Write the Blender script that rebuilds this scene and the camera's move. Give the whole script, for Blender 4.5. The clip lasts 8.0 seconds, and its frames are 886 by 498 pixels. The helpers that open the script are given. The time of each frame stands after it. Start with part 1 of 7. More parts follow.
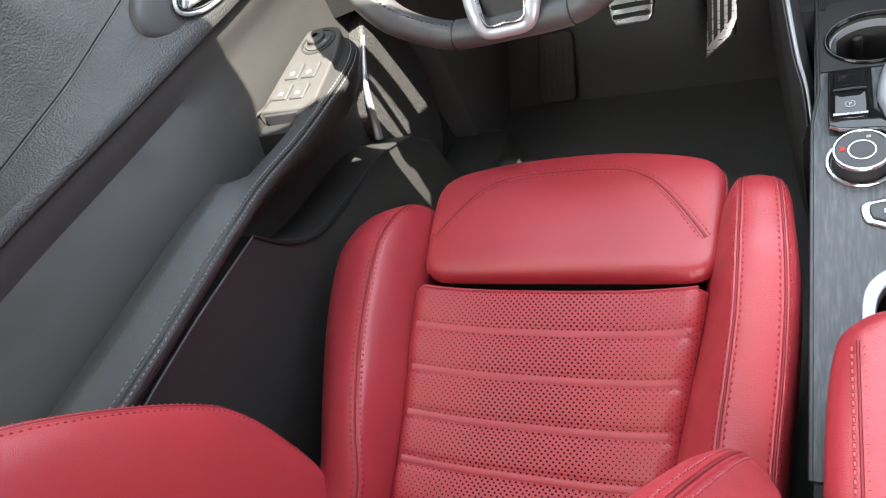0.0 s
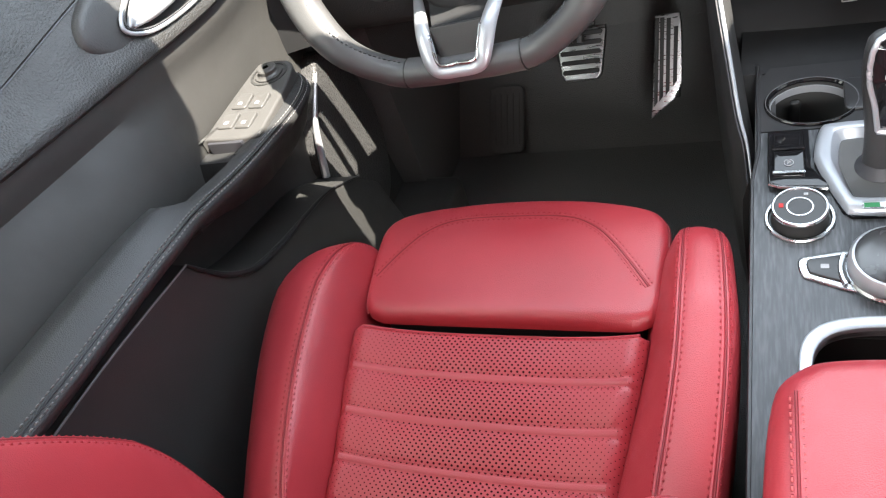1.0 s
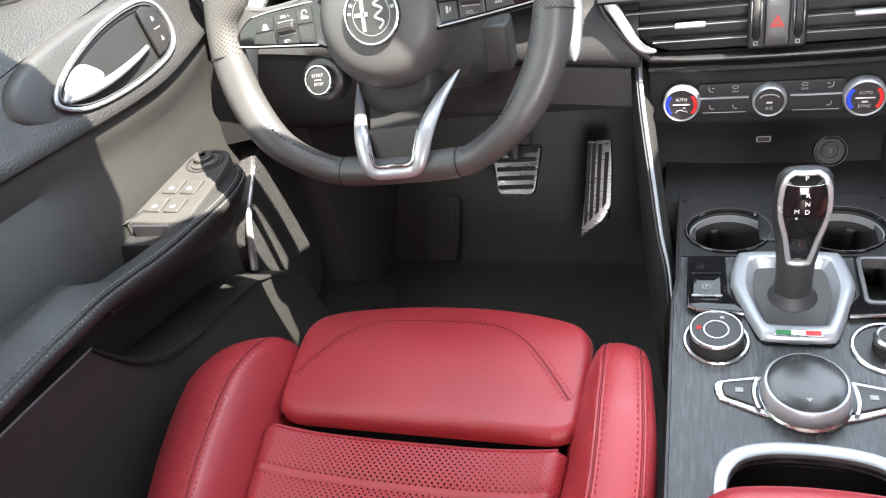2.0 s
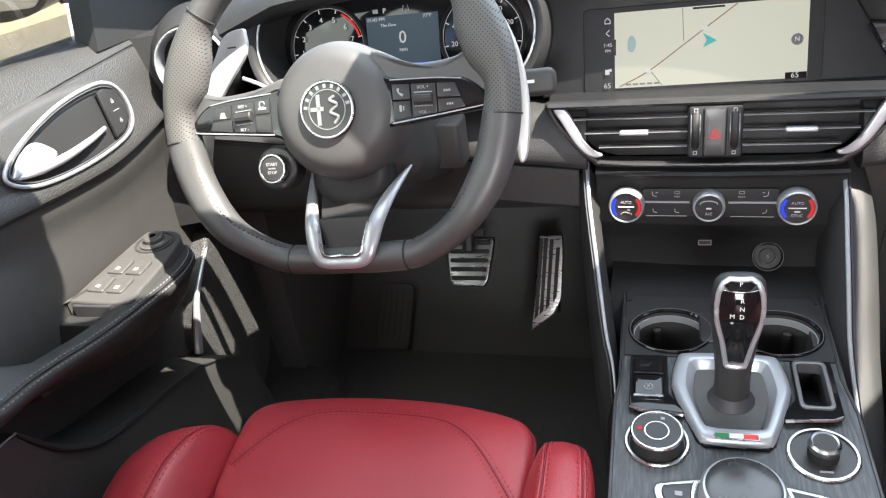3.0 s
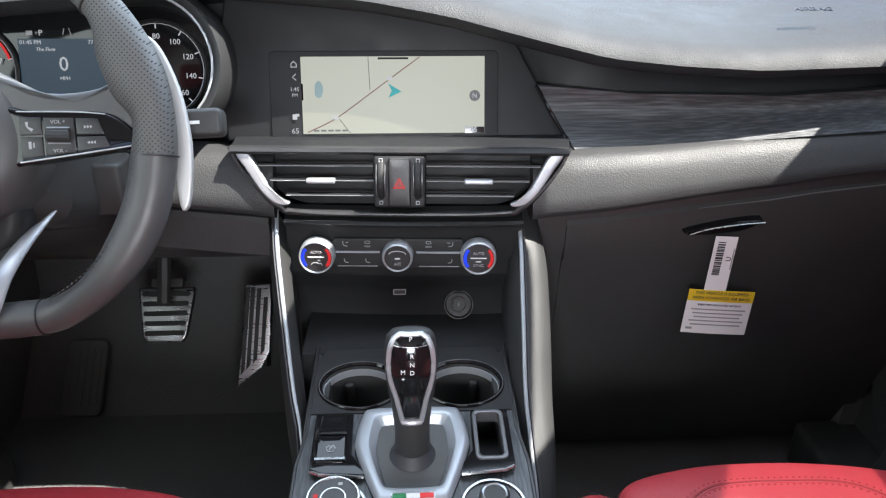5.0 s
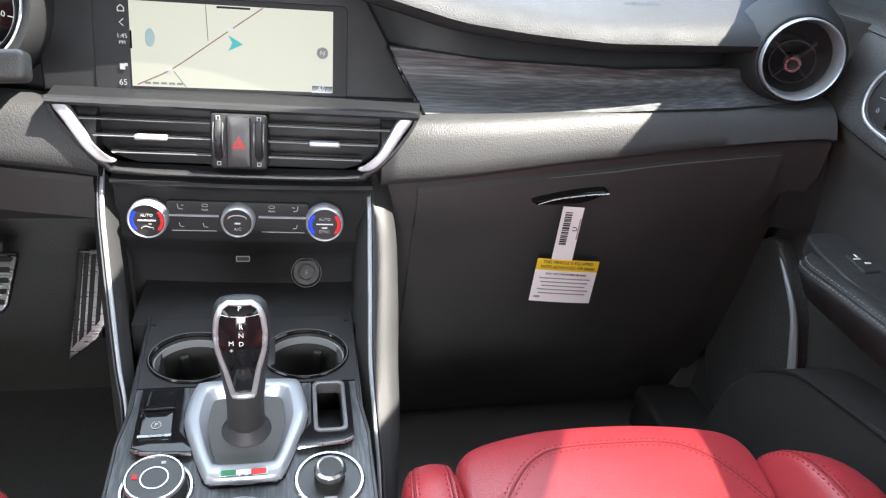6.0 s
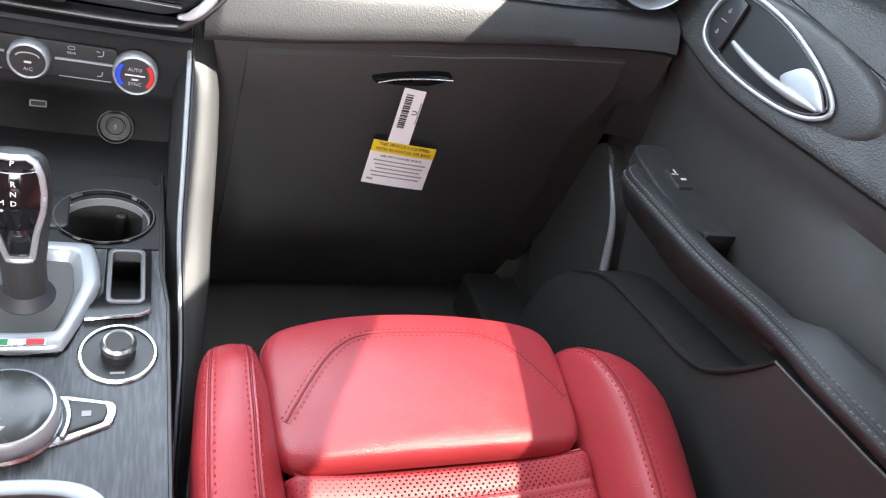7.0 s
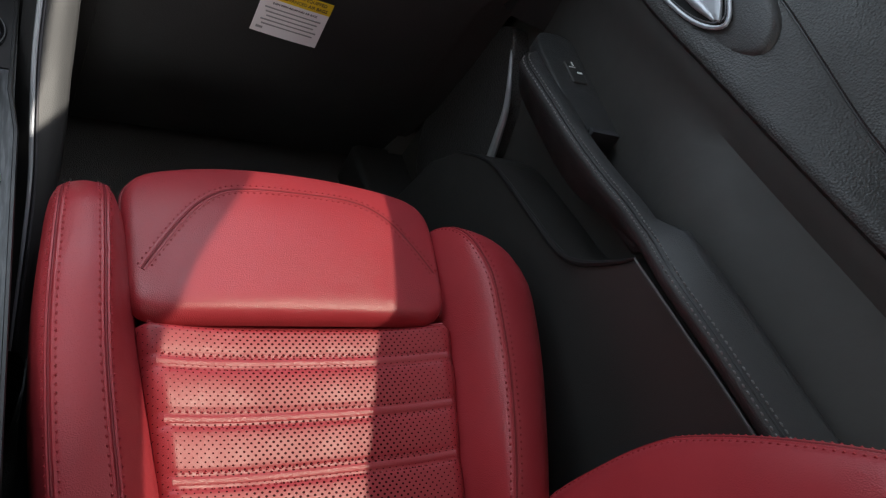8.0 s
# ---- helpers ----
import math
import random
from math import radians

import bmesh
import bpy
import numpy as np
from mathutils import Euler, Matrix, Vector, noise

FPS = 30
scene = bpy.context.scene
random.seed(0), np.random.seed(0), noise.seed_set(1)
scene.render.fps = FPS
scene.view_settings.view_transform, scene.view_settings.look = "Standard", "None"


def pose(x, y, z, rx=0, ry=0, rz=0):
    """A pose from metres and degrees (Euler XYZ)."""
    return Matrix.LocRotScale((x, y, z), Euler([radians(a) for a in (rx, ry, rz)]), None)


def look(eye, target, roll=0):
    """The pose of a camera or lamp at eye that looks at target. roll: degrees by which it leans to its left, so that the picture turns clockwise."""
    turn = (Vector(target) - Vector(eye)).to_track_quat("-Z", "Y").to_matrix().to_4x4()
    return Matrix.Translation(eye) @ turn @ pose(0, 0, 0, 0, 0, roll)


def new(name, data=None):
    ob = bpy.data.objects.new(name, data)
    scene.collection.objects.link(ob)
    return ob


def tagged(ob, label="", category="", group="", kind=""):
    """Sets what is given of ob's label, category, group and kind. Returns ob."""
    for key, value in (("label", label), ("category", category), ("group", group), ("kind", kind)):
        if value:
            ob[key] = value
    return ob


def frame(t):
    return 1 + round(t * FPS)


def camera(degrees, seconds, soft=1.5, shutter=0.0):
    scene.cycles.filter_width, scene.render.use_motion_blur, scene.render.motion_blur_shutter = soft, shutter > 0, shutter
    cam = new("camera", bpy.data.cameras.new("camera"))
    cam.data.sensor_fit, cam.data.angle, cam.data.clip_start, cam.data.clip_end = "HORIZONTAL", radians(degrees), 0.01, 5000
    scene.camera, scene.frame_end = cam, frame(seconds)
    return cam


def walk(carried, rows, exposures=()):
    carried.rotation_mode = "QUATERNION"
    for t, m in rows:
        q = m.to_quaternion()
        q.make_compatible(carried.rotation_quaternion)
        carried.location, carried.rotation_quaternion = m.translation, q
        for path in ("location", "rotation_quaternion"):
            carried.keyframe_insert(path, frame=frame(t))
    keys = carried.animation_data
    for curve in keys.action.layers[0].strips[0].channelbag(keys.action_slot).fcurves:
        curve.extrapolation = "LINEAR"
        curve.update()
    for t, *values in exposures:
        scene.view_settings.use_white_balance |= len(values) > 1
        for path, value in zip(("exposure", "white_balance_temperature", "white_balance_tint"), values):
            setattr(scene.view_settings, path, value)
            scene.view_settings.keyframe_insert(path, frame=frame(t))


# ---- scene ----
cam = camera(62.2, 8.0, soft=1.2)
PATH = [
    (0, (-0.075, 0.045, 1.037), (-1.031, 1.183, -0.301), -30.6),
    (0.5, (-0.078, 0.042, 1.029), (-0.974, 1.24, -0.299), -27.3),
    (1, (-0.08, 0.044, 1.014), (-0.902, 1.335, -0.274), -22.9),
    (1.5, (-0.08, 0.045, 1.006), (-0.816, 1.453, -0.209), -17.7),
    (2, (-0.074, 0.047, 1.003), (-0.731, 1.577, -0.105), -13.3),
    (3.3, (-0.057, 0.053, 1.011), (-0.56, 1.765, 0.108), -7.5),
    (3.5, (-0.055, 0.055, 1.009), (-0.506, 1.788, 0.119), -6.7),
    (4, (-0.035, 0.066, 1.003), (-0.329, 1.843, 0.134), -4.5),
    (4.5, (-0.011, 0.086, 0.996), (-0.103, 1.888, 0.132), -2.0),
    (5.8, (0.046, 0.127, 0.988), (0.394, 1.868, 0.068), 4.6),
    (6, (0.051, 0.124, 0.982), (0.466, 1.842, 0.047), 6.0),
    (6.5, (0.066, 0.13, 0.989), (0.654, 1.734, -0.051), 11.5),
    (7, (0.09, 0.145, 0.983), (0.879, 1.577, -0.168), 19.7),
    (7.5, (0.101, 0.143, 0.973), (1.053, 1.41, -0.247), 27.9),
    (8, (0.108, 0.139, 0.972), (1.169, 1.264, -0.297), 35.1),
]
walk(cam, [(t, look(eye, target, roll)) for t, eye, target, roll in PATH],
     exposures=[(0, 3.65, 6500, 10), (2.2, 3.55, 6500, 10), (3.5, 2.95, 6350, 10), (4.7, 2.9, 6100, 10), (5.8, 3.4, 6250, 10), (7.0, 3.7, 6350, 10), (7.7, 3.35, 6400, 10), (8.0, 2.1, 6500, 10)])

# ---- daylight ----
SUN_DIR = Vector((0.605, -0.20, 1.0)).normalized()
world = bpy.data.worlds.new("sky")
scene.world = world
world.use_nodes = True
wn = world.node_tree.nodes
sky = wn.new("ShaderNodeTexSky")
sky.sky_type = "NISHITA"
sky.sun_disc = False
sky.sun_elevation = math.asin(SUN_DIR.z)
sky.sun_rotation = math.atan2(SUN_DIR.x, SUN_DIR.y)
world.node_tree.links.new(sky.outputs["Color"], wn["Background"].inputs["Color"])
wn["Background"].inputs["Strength"].default_value = 0.08
sun = new("sun", bpy.data.lights.new("sun", "SUN"))
sun.data.energy = 2.9
sun.data.angle = radians(0.55)
sun.data.color = (1.0, 0.92, 0.80)
sun.matrix_world = look(SUN_DIR * 20, (0, 0, 0))


def window_light(name, at, target, w, h, power, color):
    """Sky light standing in a window's opening."""
    ob = new(name, bpy.data.lights.new(name, "AREA"))
    ob.data.shape, ob.data.size, ob.data.size_y = "RECTANGLE", w, h
    ob.data.energy, ob.data.color = power, color
    ob.matrix_world = look(at, target)
    return ob


window_light("windscreen_light", (0.01, 0.98, 1.17), (0.01, 0.60, 0.35), 1.15, 0.85, 2.0, (0.93, 0.97, 1.0))
window_light("side_light_right", (0.78, 0.15, 1.09), (0.0, 0.25, 0.55), 0.75, 0.30, 0.45, (1.0, 0.98, 0.95))
window_light("side_light_left", (-0.78, 0.15, 1.09), (0.0, 0.25, 0.55), 0.75, 0.30, 1.9, (1.0, 0.98, 0.95))
window_light("rear_light", (0.01, -0.95, 1.06), (0.01, 0.4, 0.7), 0.95, 0.25, 5.2, (1.0, 0.99, 0.97))


# ---- materials ----
class Mat:
    """A node material under construction."""

    def __init__(self, name, color, rough=0.5, metal=0.0, spec=0.5, coat=0.0):
        self.m = bpy.data.materials.new(name)
        self.m.use_nodes = True
        self.t = self.m.node_tree
        self.b = self.t.nodes["Principled BSDF"]
        self.b.inputs["Base Color"].default_value = (*color, 1)
        self.b.inputs["Roughness"].default_value = rough
        self.b.inputs["Metallic"].default_value = metal
        self.b.inputs["Specular IOR Level"].default_value = spec
        self.b.inputs["Coat Weight"].default_value = coat
        self.color = color
        self.height = None

    def node(self, kind, **values):
        n = self.t.nodes.new(kind)
        for key, value in values.items():
            n.inputs[key].default_value = value
        return n

    def link(self, a, b):
        self.t.links.new(a, b)

    def coords(self, scale=(1, 1, 1), turn=(0, 0, 0)):
        tc = self.node("ShaderNodeTexCoord")
        mp = self.node("ShaderNodeMapping", Scale=scale, Rotation=turn)
        self.link(tc.outputs["Object"], mp.inputs["Vector"])
        return mp.outputs["Vector"]

    def noise(self, scale, detail=3.0, stretch=(1, 1, 1)):
        n = self.node("ShaderNodeTexNoise", Scale=scale, Detail=detail)
        self.link(self.coords(stretch), n.inputs["Vector"])
        return n.outputs["Fac"]

    def cells(self, scale, stretch=(1, 1, 1), feature="F1"):
        n = self.node("ShaderNodeTexVoronoi", Scale=scale)
        n.feature = feature
        self.link(self.coords(stretch), n.inputs["Vector"])
        return n.outputs["Distance"]

    def remap(self, value, a, b, c, d):
        n = self.node("ShaderNodeMapRange")
        for key, v in zip(("From Min", "From Max", "To Min", "To Max"), (a, b, c, d)):
            n.inputs[key].default_value = v
        self.link(value, n.inputs["Value"])
        return n.outputs["Result"]

    def tint(self, fac, other, amount=1.0):
        """Base colour runs to another colour where fac is high."""
        mix = self.t.nodes.new("ShaderNodeMix")
        mix.data_type = "RGBA"
        mix.inputs["B"].default_value = (*other, 1)
        src = self.b.inputs["Base Color"]
        if src.is_linked:
            self.link(src.links[0].from_socket, mix.inputs["A"])
        else:
            mix.inputs["A"].default_value = (*self.color, 1)
        self.link(self.remap(fac, 0, 1, 0, amount), mix.inputs["Factor"])
        self.link(mix.outputs["Result"], src)
        return self

    def rough(self, fac, lo, hi):
        self.link(self.remap(fac, 0.3, 0.7, lo, hi), self.b.inputs["Roughness"])
        return self

    def bump(self, value, strength, distance=0.001):
        n = self.node("ShaderNodeBump", Strength=strength, Distance=distance)
        self.link(value, n.inputs["Height"])
        if self.height is not None:
            self.link(self.height, n.inputs["Normal"])
        self.height = n.outputs["Normal"]
        self.link(self.height, self.b.inputs["Normal"])
        return self


def leather(name, color, other, rough, grain=900.0, depth=0.35, spec=0.5):
    m = Mat(name, color, rough, spec=spec)
    m.tint(m.remap(m.noise(9, 4), 0.35, 0.7, 0, 1), other, 0.7)
    m.rough(m.noise(40, 3), rough - 0.05, rough + 0.07)
    m.bump(m.cells(grain), depth, 0.0005).bump(m.noise(70, 3), 0.12, 0.002)
    return m


RED = leather("red_leather", (0.40, 0.038, 0.049), (0.35, 0.031, 0.041), 0.34, 1000, 0.40, 0.6).m
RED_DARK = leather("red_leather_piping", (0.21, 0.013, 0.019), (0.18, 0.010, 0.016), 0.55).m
THREAD_RED = Mat("red_thread", (0.31, 0.024, 0.033), 0.55).m
THREAD_GREY = Mat("grey_thread", (0.20, 0.20, 0.20), 0.7).m


def perforated(name, color, pitch, axes, hole=0.27, dark=(0.03, 0.002, 0.003), rough=0.42, seats=False):
    """Leather with staggered punched holes; axes name the two object axes of the sheet."""
    m = leather(name, color, tuple(c * 0.85 for c in color), rough, 1300, 0.2)
    tc = m.node("ShaderNodeTexCoord")
    sep = m.node("ShaderNodeSeparateXYZ")
    m.link(tc.outputs["Object"], sep.inputs["Vector"])

    def op(kind, a, b=None):
        n = m.t.nodes.new("ShaderNodeMath")
        n.operation = kind
        for k, v in enumerate((a, b)):
            if v is None:
                continue
            if isinstance(v, (int, float)):
                n.inputs[k].default_value = v
            else:
                m.link(v, n.inputs[k])
        return n.outputs[0]

    u = op("DIVIDE", sep.outputs[axes[0]], pitch * 1.25)
    v = op("DIVIDE", sep.outputs[axes[1]], pitch * 0.62)
    row = op("FLOOR", v)
    shift = op("MULTIPLY", op("FLOORED_MODULO", row, 2.0), 0.5)
    fu = op("SUBTRACT", op("FRACT", op("ADD", u, shift)), 0.5)
    fv = op("MULTIPLY", op("SUBTRACT", op("FRACT", v), 0.5), 0.62)
    d = op("SQRT", op("ADD", op("MULTIPLY", fu, fu), op("MULTIPLY", fv, fv)))
    if seats:
        # the holes grow smaller towards the sides of both seats
        off = op("ABSOLUTE", op("SUBTRACT", op("ABSOLUTE", op("SUBTRACT", sep.outputs["X"], 0.0095)), 0.3545))
        d = op("DIVIDE", d, m.remap(off, 0.045, 0.135, 1.0, 0.42))
    spots = m.remap(d, hole * 0.75, hole, 1, 0)
    m.tint(spots, dark, 1.0)
    m.link(m.remap(spots, 0, 1, 0.45, 0.03), m.b.inputs["Specular IOR Level"])
    m.bump(m.remap(spots, 0, 1, 1, 0), 0.2, 0.0006)
    return m.m


RED_PERF = perforated("red_perforated_leather", (0.40, 0.038, 0.049), 0.0050, ("X", "Y"), 0.225, (0.040, 0.0035, 0.006), 0.36, True)
WHEEL_PERF = perforated("black_perforated_leather", (0.080, 0.079, 0.076), 0.0033, ("X", "Z"), 0.17, (0.03, 0.03, 0.03), 0.5)


def plastic(name, color, rough, grain=700.0, depth=0.3, other=None):
    m = Mat(name, color, rough, spec=0.4)
    m.tint(m.remap(m.noise(6, 4), 0.35, 0.7, 0, 1), other or tuple(c * 0.8 for c in color), 0.6)
    m.rough(m.noise(25, 3), rough - 0.05, rough + 0.06)
    m.bump(m.cells(grain), depth, 0.0006)
    return m


DASH = plastic("grained_dash_skin", (0.033, 0.0338, 0.035), 0.52, 560, 0.42).m
BOLSTER = plastic("knee_bolster_skin", (0.027, 0.0275, 0.028), 0.55, 900, 0.16).m
PAD = Mat("upper_pad_skin", (0.024, 0.0252, 0.0268), 0.60, spec=0.25)
PAD = PAD.rough(PAD.noise(25), 0.55, 0.66).bump(PAD.cells(560), 0.42, 0.0006).m
SOFT = plastic("soft_door_skin", (0.035, 0.035, 0.0345), 0.46, 900, 0.2)
SOFT = SOFT.bump(SOFT.remap(SOFT.cells(430), 0.0, 0.75, 1, 0), 0.50, 0.0009).m
DOOR_SMOOTH = leather("smooth_door_skin", (0.046, 0.0455, 0.0438), (0.040, 0.0394, 0.038), 0.62, 1500, 0.12, 0.25).m
HARD = plastic("hard_black_plastic", (0.038, 0.038, 0.037), 0.46, 1100, 0.3).m
LEATHER_BLACK = leather("black_leather", (0.034, 0.0345, 0.035), (0.028, 0.0285, 0.029), 0.44, 1000, 0.45, 0.38).m
WHEEL_SKIN = leather("wheel_leather", (0.068, 0.0685, 0.069), (0.059, 0.0593, 0.060), 0.42, 1600, 0.15).m
HUB = plastic("hub_skin", (0.070, 0.0705, 0.071), 0.46, 1500, 0.12).m
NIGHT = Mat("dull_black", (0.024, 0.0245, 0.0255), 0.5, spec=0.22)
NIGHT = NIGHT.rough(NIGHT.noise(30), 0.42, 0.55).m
RECESS = Mat("deep_satin_black", (0.011, 0.0116, 0.0130), 0.48, spec=0.25)
RECESS = RECESS.rough(RECESS.noise(30), 0.42, 0.55).m
EMBLEM = Mat("emblem_silver", (0.26, 0.265, 0.27), 0.35, 0.6).m
SATIN = Mat("satin_black", (0.022, 0.022, 0.023), 0.35)
SATIN = SATIN.rough(SATIN.noise(30), 0.30, 0.42).m
GLOSS = Mat("gloss_black", (0.008, 0.008, 0.009), 0.06, spec=0.38)
GLOSS = GLOSS.rough(GLOSS.noise(20), 0.04, 0.09).m
SILVER = Mat("satin_silver", (0.50, 0.51, 0.52), 0.30, 1.0)
SILVER = SILVER.rough(SILVER.noise(60), 0.22, 0.33).m
TRIM_BLACK = plastic("padded_black_trim", (0.050, 0.0505, 0.051), 0.45, 520, 0.4).m
MATT_SILVER = Mat("matt_silver_paint", (0.42, 0.435, 0.46), 0.38, 0.55)
MATT_SILVER = MATT_SILVER.rough(MATT_SILVER.noise(90), 0.32, 0.42).m
SURROUND = Mat("pale_satin_silver", (0.34, 0.36, 0.39), 0.38, 0.4)
SURROUND = SURROUND.rough(SURROUND.noise(90), 0.30, 0.40).m
PADDLE = Mat("bare_aluminium", (0.50, 0.50, 0.49), 0.45, 0.35).m
CHROME = Mat("chrome", (0.82, 0.82, 0.83), 0.10, 1.0).m
DIM_METAL = Mat("dark_satin_metal", (0.13, 0.13, 0.135), 0.38, 0.5)
DIM_METAL = DIM_METAL.rough(DIM_METAL.noise(40), 0.32, 0.45).m
STEEL = Mat("brushed_steel", (0.27, 0.27, 0.275), 0.34, 1.0)
STEEL = STEEL.rough(STEEL.noise(50, 3, (1, 12, 1)), 0.22, 0.42).m
RUBBER = plastic("rubber", (0.016, 0.016, 0.016), 0.6, 900, 0.2).m


def brushed(name, axis):
    """Dark open-pored trim, its grain running along one axis."""
    m = Mat(name, (0.040, 0.043, 0.047), 0.38, 0.1, spec=0.45)
    stretch = [260.0, 260.0, 260.0]
    stretch[axis] = 12.0
    fine = m.noise(1.7, 4, stretch)
    wide = m.noise(0.35, 3, stretch)
    m.tint(m.remap(fine, 0.42, 0.70, 0, 1), (0.13, 0.137, 0.145), 0.7)
    m.tint(m.remap(wide, 0.50, 0.75, 0, 1), (0.010, 0.010, 0.011), 0.45)
    m.rough(fine, 0.32, 0.46)
    m.bump(fine, 0.35, 0.0004)
    return m.m


GRAIN_X = brushed("brushed_trim_across", 0)
GRAIN_Y = brushed("brushed_trim_along", 1)
CARPET = Mat("black_carpet", (0.105, 0.105, 0.104), 0.95, spec=0.1)
CARPET = CARPET.tint(CARPET.noise(350, 2), (0.140, 0.139, 0.137), 0.6).bump(CARPET.noise(600, 2), 0.8, 0.003).m
LINER = Mat("headliner_cloth", (0.30, 0.29, 0.27), 0.9)
LINER = LINER.tint(LINER.noise(300, 2), (0.25, 0.24, 0.23), 0.6).bump(LINER.noise(500), 0.4, 0.001).m
MESH = Mat("speaker_mesh", (0.05, 0.05, 0.05), 0.45)
MESH = MESH.tint(MESH.remap(MESH.cells(420), 0.25, 0.4, 1, 0), (0.004, 0.004, 0.004), 1.0).bump(MESH.cells(420), 0.8, 0.001).m
PAPER = Mat("white_card", (0.78, 0.75, 0.76), 0.55).m
YELLOW = Mat("yellow_print", (0.75, 0.52, 0.02), 0.55).m
INK = Mat("black_ink", (0.03, 0.03, 0.035), 0.6).m
GREY_INK = Mat("grey_ink", (0.30, 0.29, 0.30), 0.6).m
TOUCH = Mat("worn_touch_pad", (0.030, 0.031, 0.032), 0.24, spec=0.6)
TOUCH = TOUCH.rough(TOUCH.noise(45), 0.20, 0.30).m
SWITCH = plastic("switch_panel_plastic", (0.068, 0.067, 0.065), 0.40, 1300, 0.15).m
# paler plastic; on pocket and lid edges it paints a highlight
EDGE = Mat("pale_plastic_edge", (0.14, 0.138, 0.134), 0.35).m
WHITE = Mat("white_marking", (0.75, 0.75, 0.75), 0.5).m
GREY = Mat("grey_marking", (0.33, 0.33, 0.34), 0.5).m
RED_MARK = Mat("red_marking", (0.65, 0.03, 0.03), 0.4).m
GREEN = Mat("green_enamel", (0.02, 0.17, 0.06), 0.4).m
ENAMEL_WHITE = Mat("white_enamel", (0.7, 0.7, 0.7), 0.4).m
BODY_PAINT = Mat("dark_car_paint", (0.03, 0.025, 0.022), 0.25, coat=0.6).m
ASPHALT = Mat("lot_asphalt", (0.20, 0.17, 0.14), 0.9)
ASPHALT = ASPHALT.tint(ASPHALT.noise(3, 5), (0.28, 0.24, 0.20), 0.8).bump(ASPHALT.noise(90), 0.4, 0.004).m
WALL_PAINT = Mat("rendered_wall", (0.75, 0.62, 0.45), 0.85)
WALL_PAINT = WALL_PAINT.tint(WALL_PAINT.noise(2, 4), (0.65, 0.55, 0.42), 0.7).m


def glow(name, color, strength):
    m = Mat(name, tuple(c * 0.05 for c in color), 0.45, spec=0.3)
    m.b.inputs["Emission Color"].default_value = (*color, 1)
    m.b.inputs["Emission Strength"].default_value = strength
    return m.m


MAP_LAND = glow("map_land", (0.62, 0.62, 0.50), 0.094)
MAP_ROAD = glow("map_road", (0.34, 0.16, 0.15), 0.074)
MAP_LINE = glow("map_line", (0.22, 0.22, 0.20), 0.070)
MAP_WATER = glow("map_water", (0.34, 0.48, 0.48), 0.082)
MAP_ARROW = glow("map_arrow", (0.01, 0.42, 0.42), 0.090)
LIT_WHITE = glow("lit_white", (0.7, 0.7, 0.7), 0.082)
LIT_RED = glow("lit_red", (0.8, 0.03, 0.03), 0.10)
LIT_BLUE = glow("lit_blue", (0.02, 0.06, 0.95), 0.14)
LIT_PANEL = glow("lit_panel_blue", (0.10, 0.16, 0.22), 0.041)


def glass_material(name, tint):
    m = bpy.data.materials.new(name)
    m.use_nodes = True
    t = m.node_tree
    t.nodes.clear()
    out = t.nodes.new("ShaderNodeOutputMaterial")
    mix = t.nodes.new("ShaderNodeMixShader")
    clear = t.nodes.new("ShaderNodeBsdfTransparent")
    clear.inputs["Color"].default_value = (*tint, 1)
    shine = t.nodes.new("ShaderNodeBsdfGlossy")
    shine.inputs["Roughness"].default_value = 0.01
    mix.inputs[0].default_value = 0.05
    t.links.new(clear.outputs[0], mix.inputs[1])
    t.links.new(shine.outputs[0], mix.inputs[2])
    t.links.new(mix.outputs[0], out.inputs[0])
    return m


GLASS = glass_material("window_glass", (0.93, 0.95, 0.94))
TINTED_GLASS = glass_material("tinted_side_glass", (0.51, 0.53, 0.505))


# ---- shape helpers ----
def link_mesh(name, verts, faces, material, sharp=35.0):
    me = bpy.data.meshes.new(name)
    me.from_pydata([tuple(v) for v in verts], [], faces)
    bm = bmesh.new()
    bm.from_mesh(me)
    bmesh.ops.recalc_face_normals(bm, faces=bm.faces)
    bm.to_mesh(me)
    bm.free()
    me.polygons.foreach_set("use_smooth", [True] * len(me.polygons))
    me.set_sharp_from_angle(angle=radians(sharp))
    me.materials.append(material)
    return new(name, me)


def thing(name, base, label, category, group="", kind=""):
    """An Empty at the base of a thing; its parts are given in world places."""
    ob = new(name)
    ob.empty_display_size = 0.05
    ob.location = base
    return tagged(ob, label, category, group, kind)


def part(name, shape, material, parent, label="", sharp=35.0):
    ob = link_mesh(name, shape[0], shape[1], material, sharp)
    ob.parent = parent
    if parent.type == "EMPTY":
        ob.matrix_parent_inverse = Matrix.Translation(-Vector(parent.location))
    return tagged(ob, label)


def single(name, shape, material, label, category, group="", kind="", sharp=35.0):
    return tagged(link_mesh(name, shape[0], shape[1], material, sharp), label, category, group, kind)


def moved(shape, m):
    return [m @ Vector(v) for v in shape[0]], shape[1]


def joined(*shapes):
    verts, faces = [], []
    for v, f in shapes:
        k = len(verts)
        verts += list(v)
        faces += [tuple(i + k for i in q) for q in f]
    return verts, faces


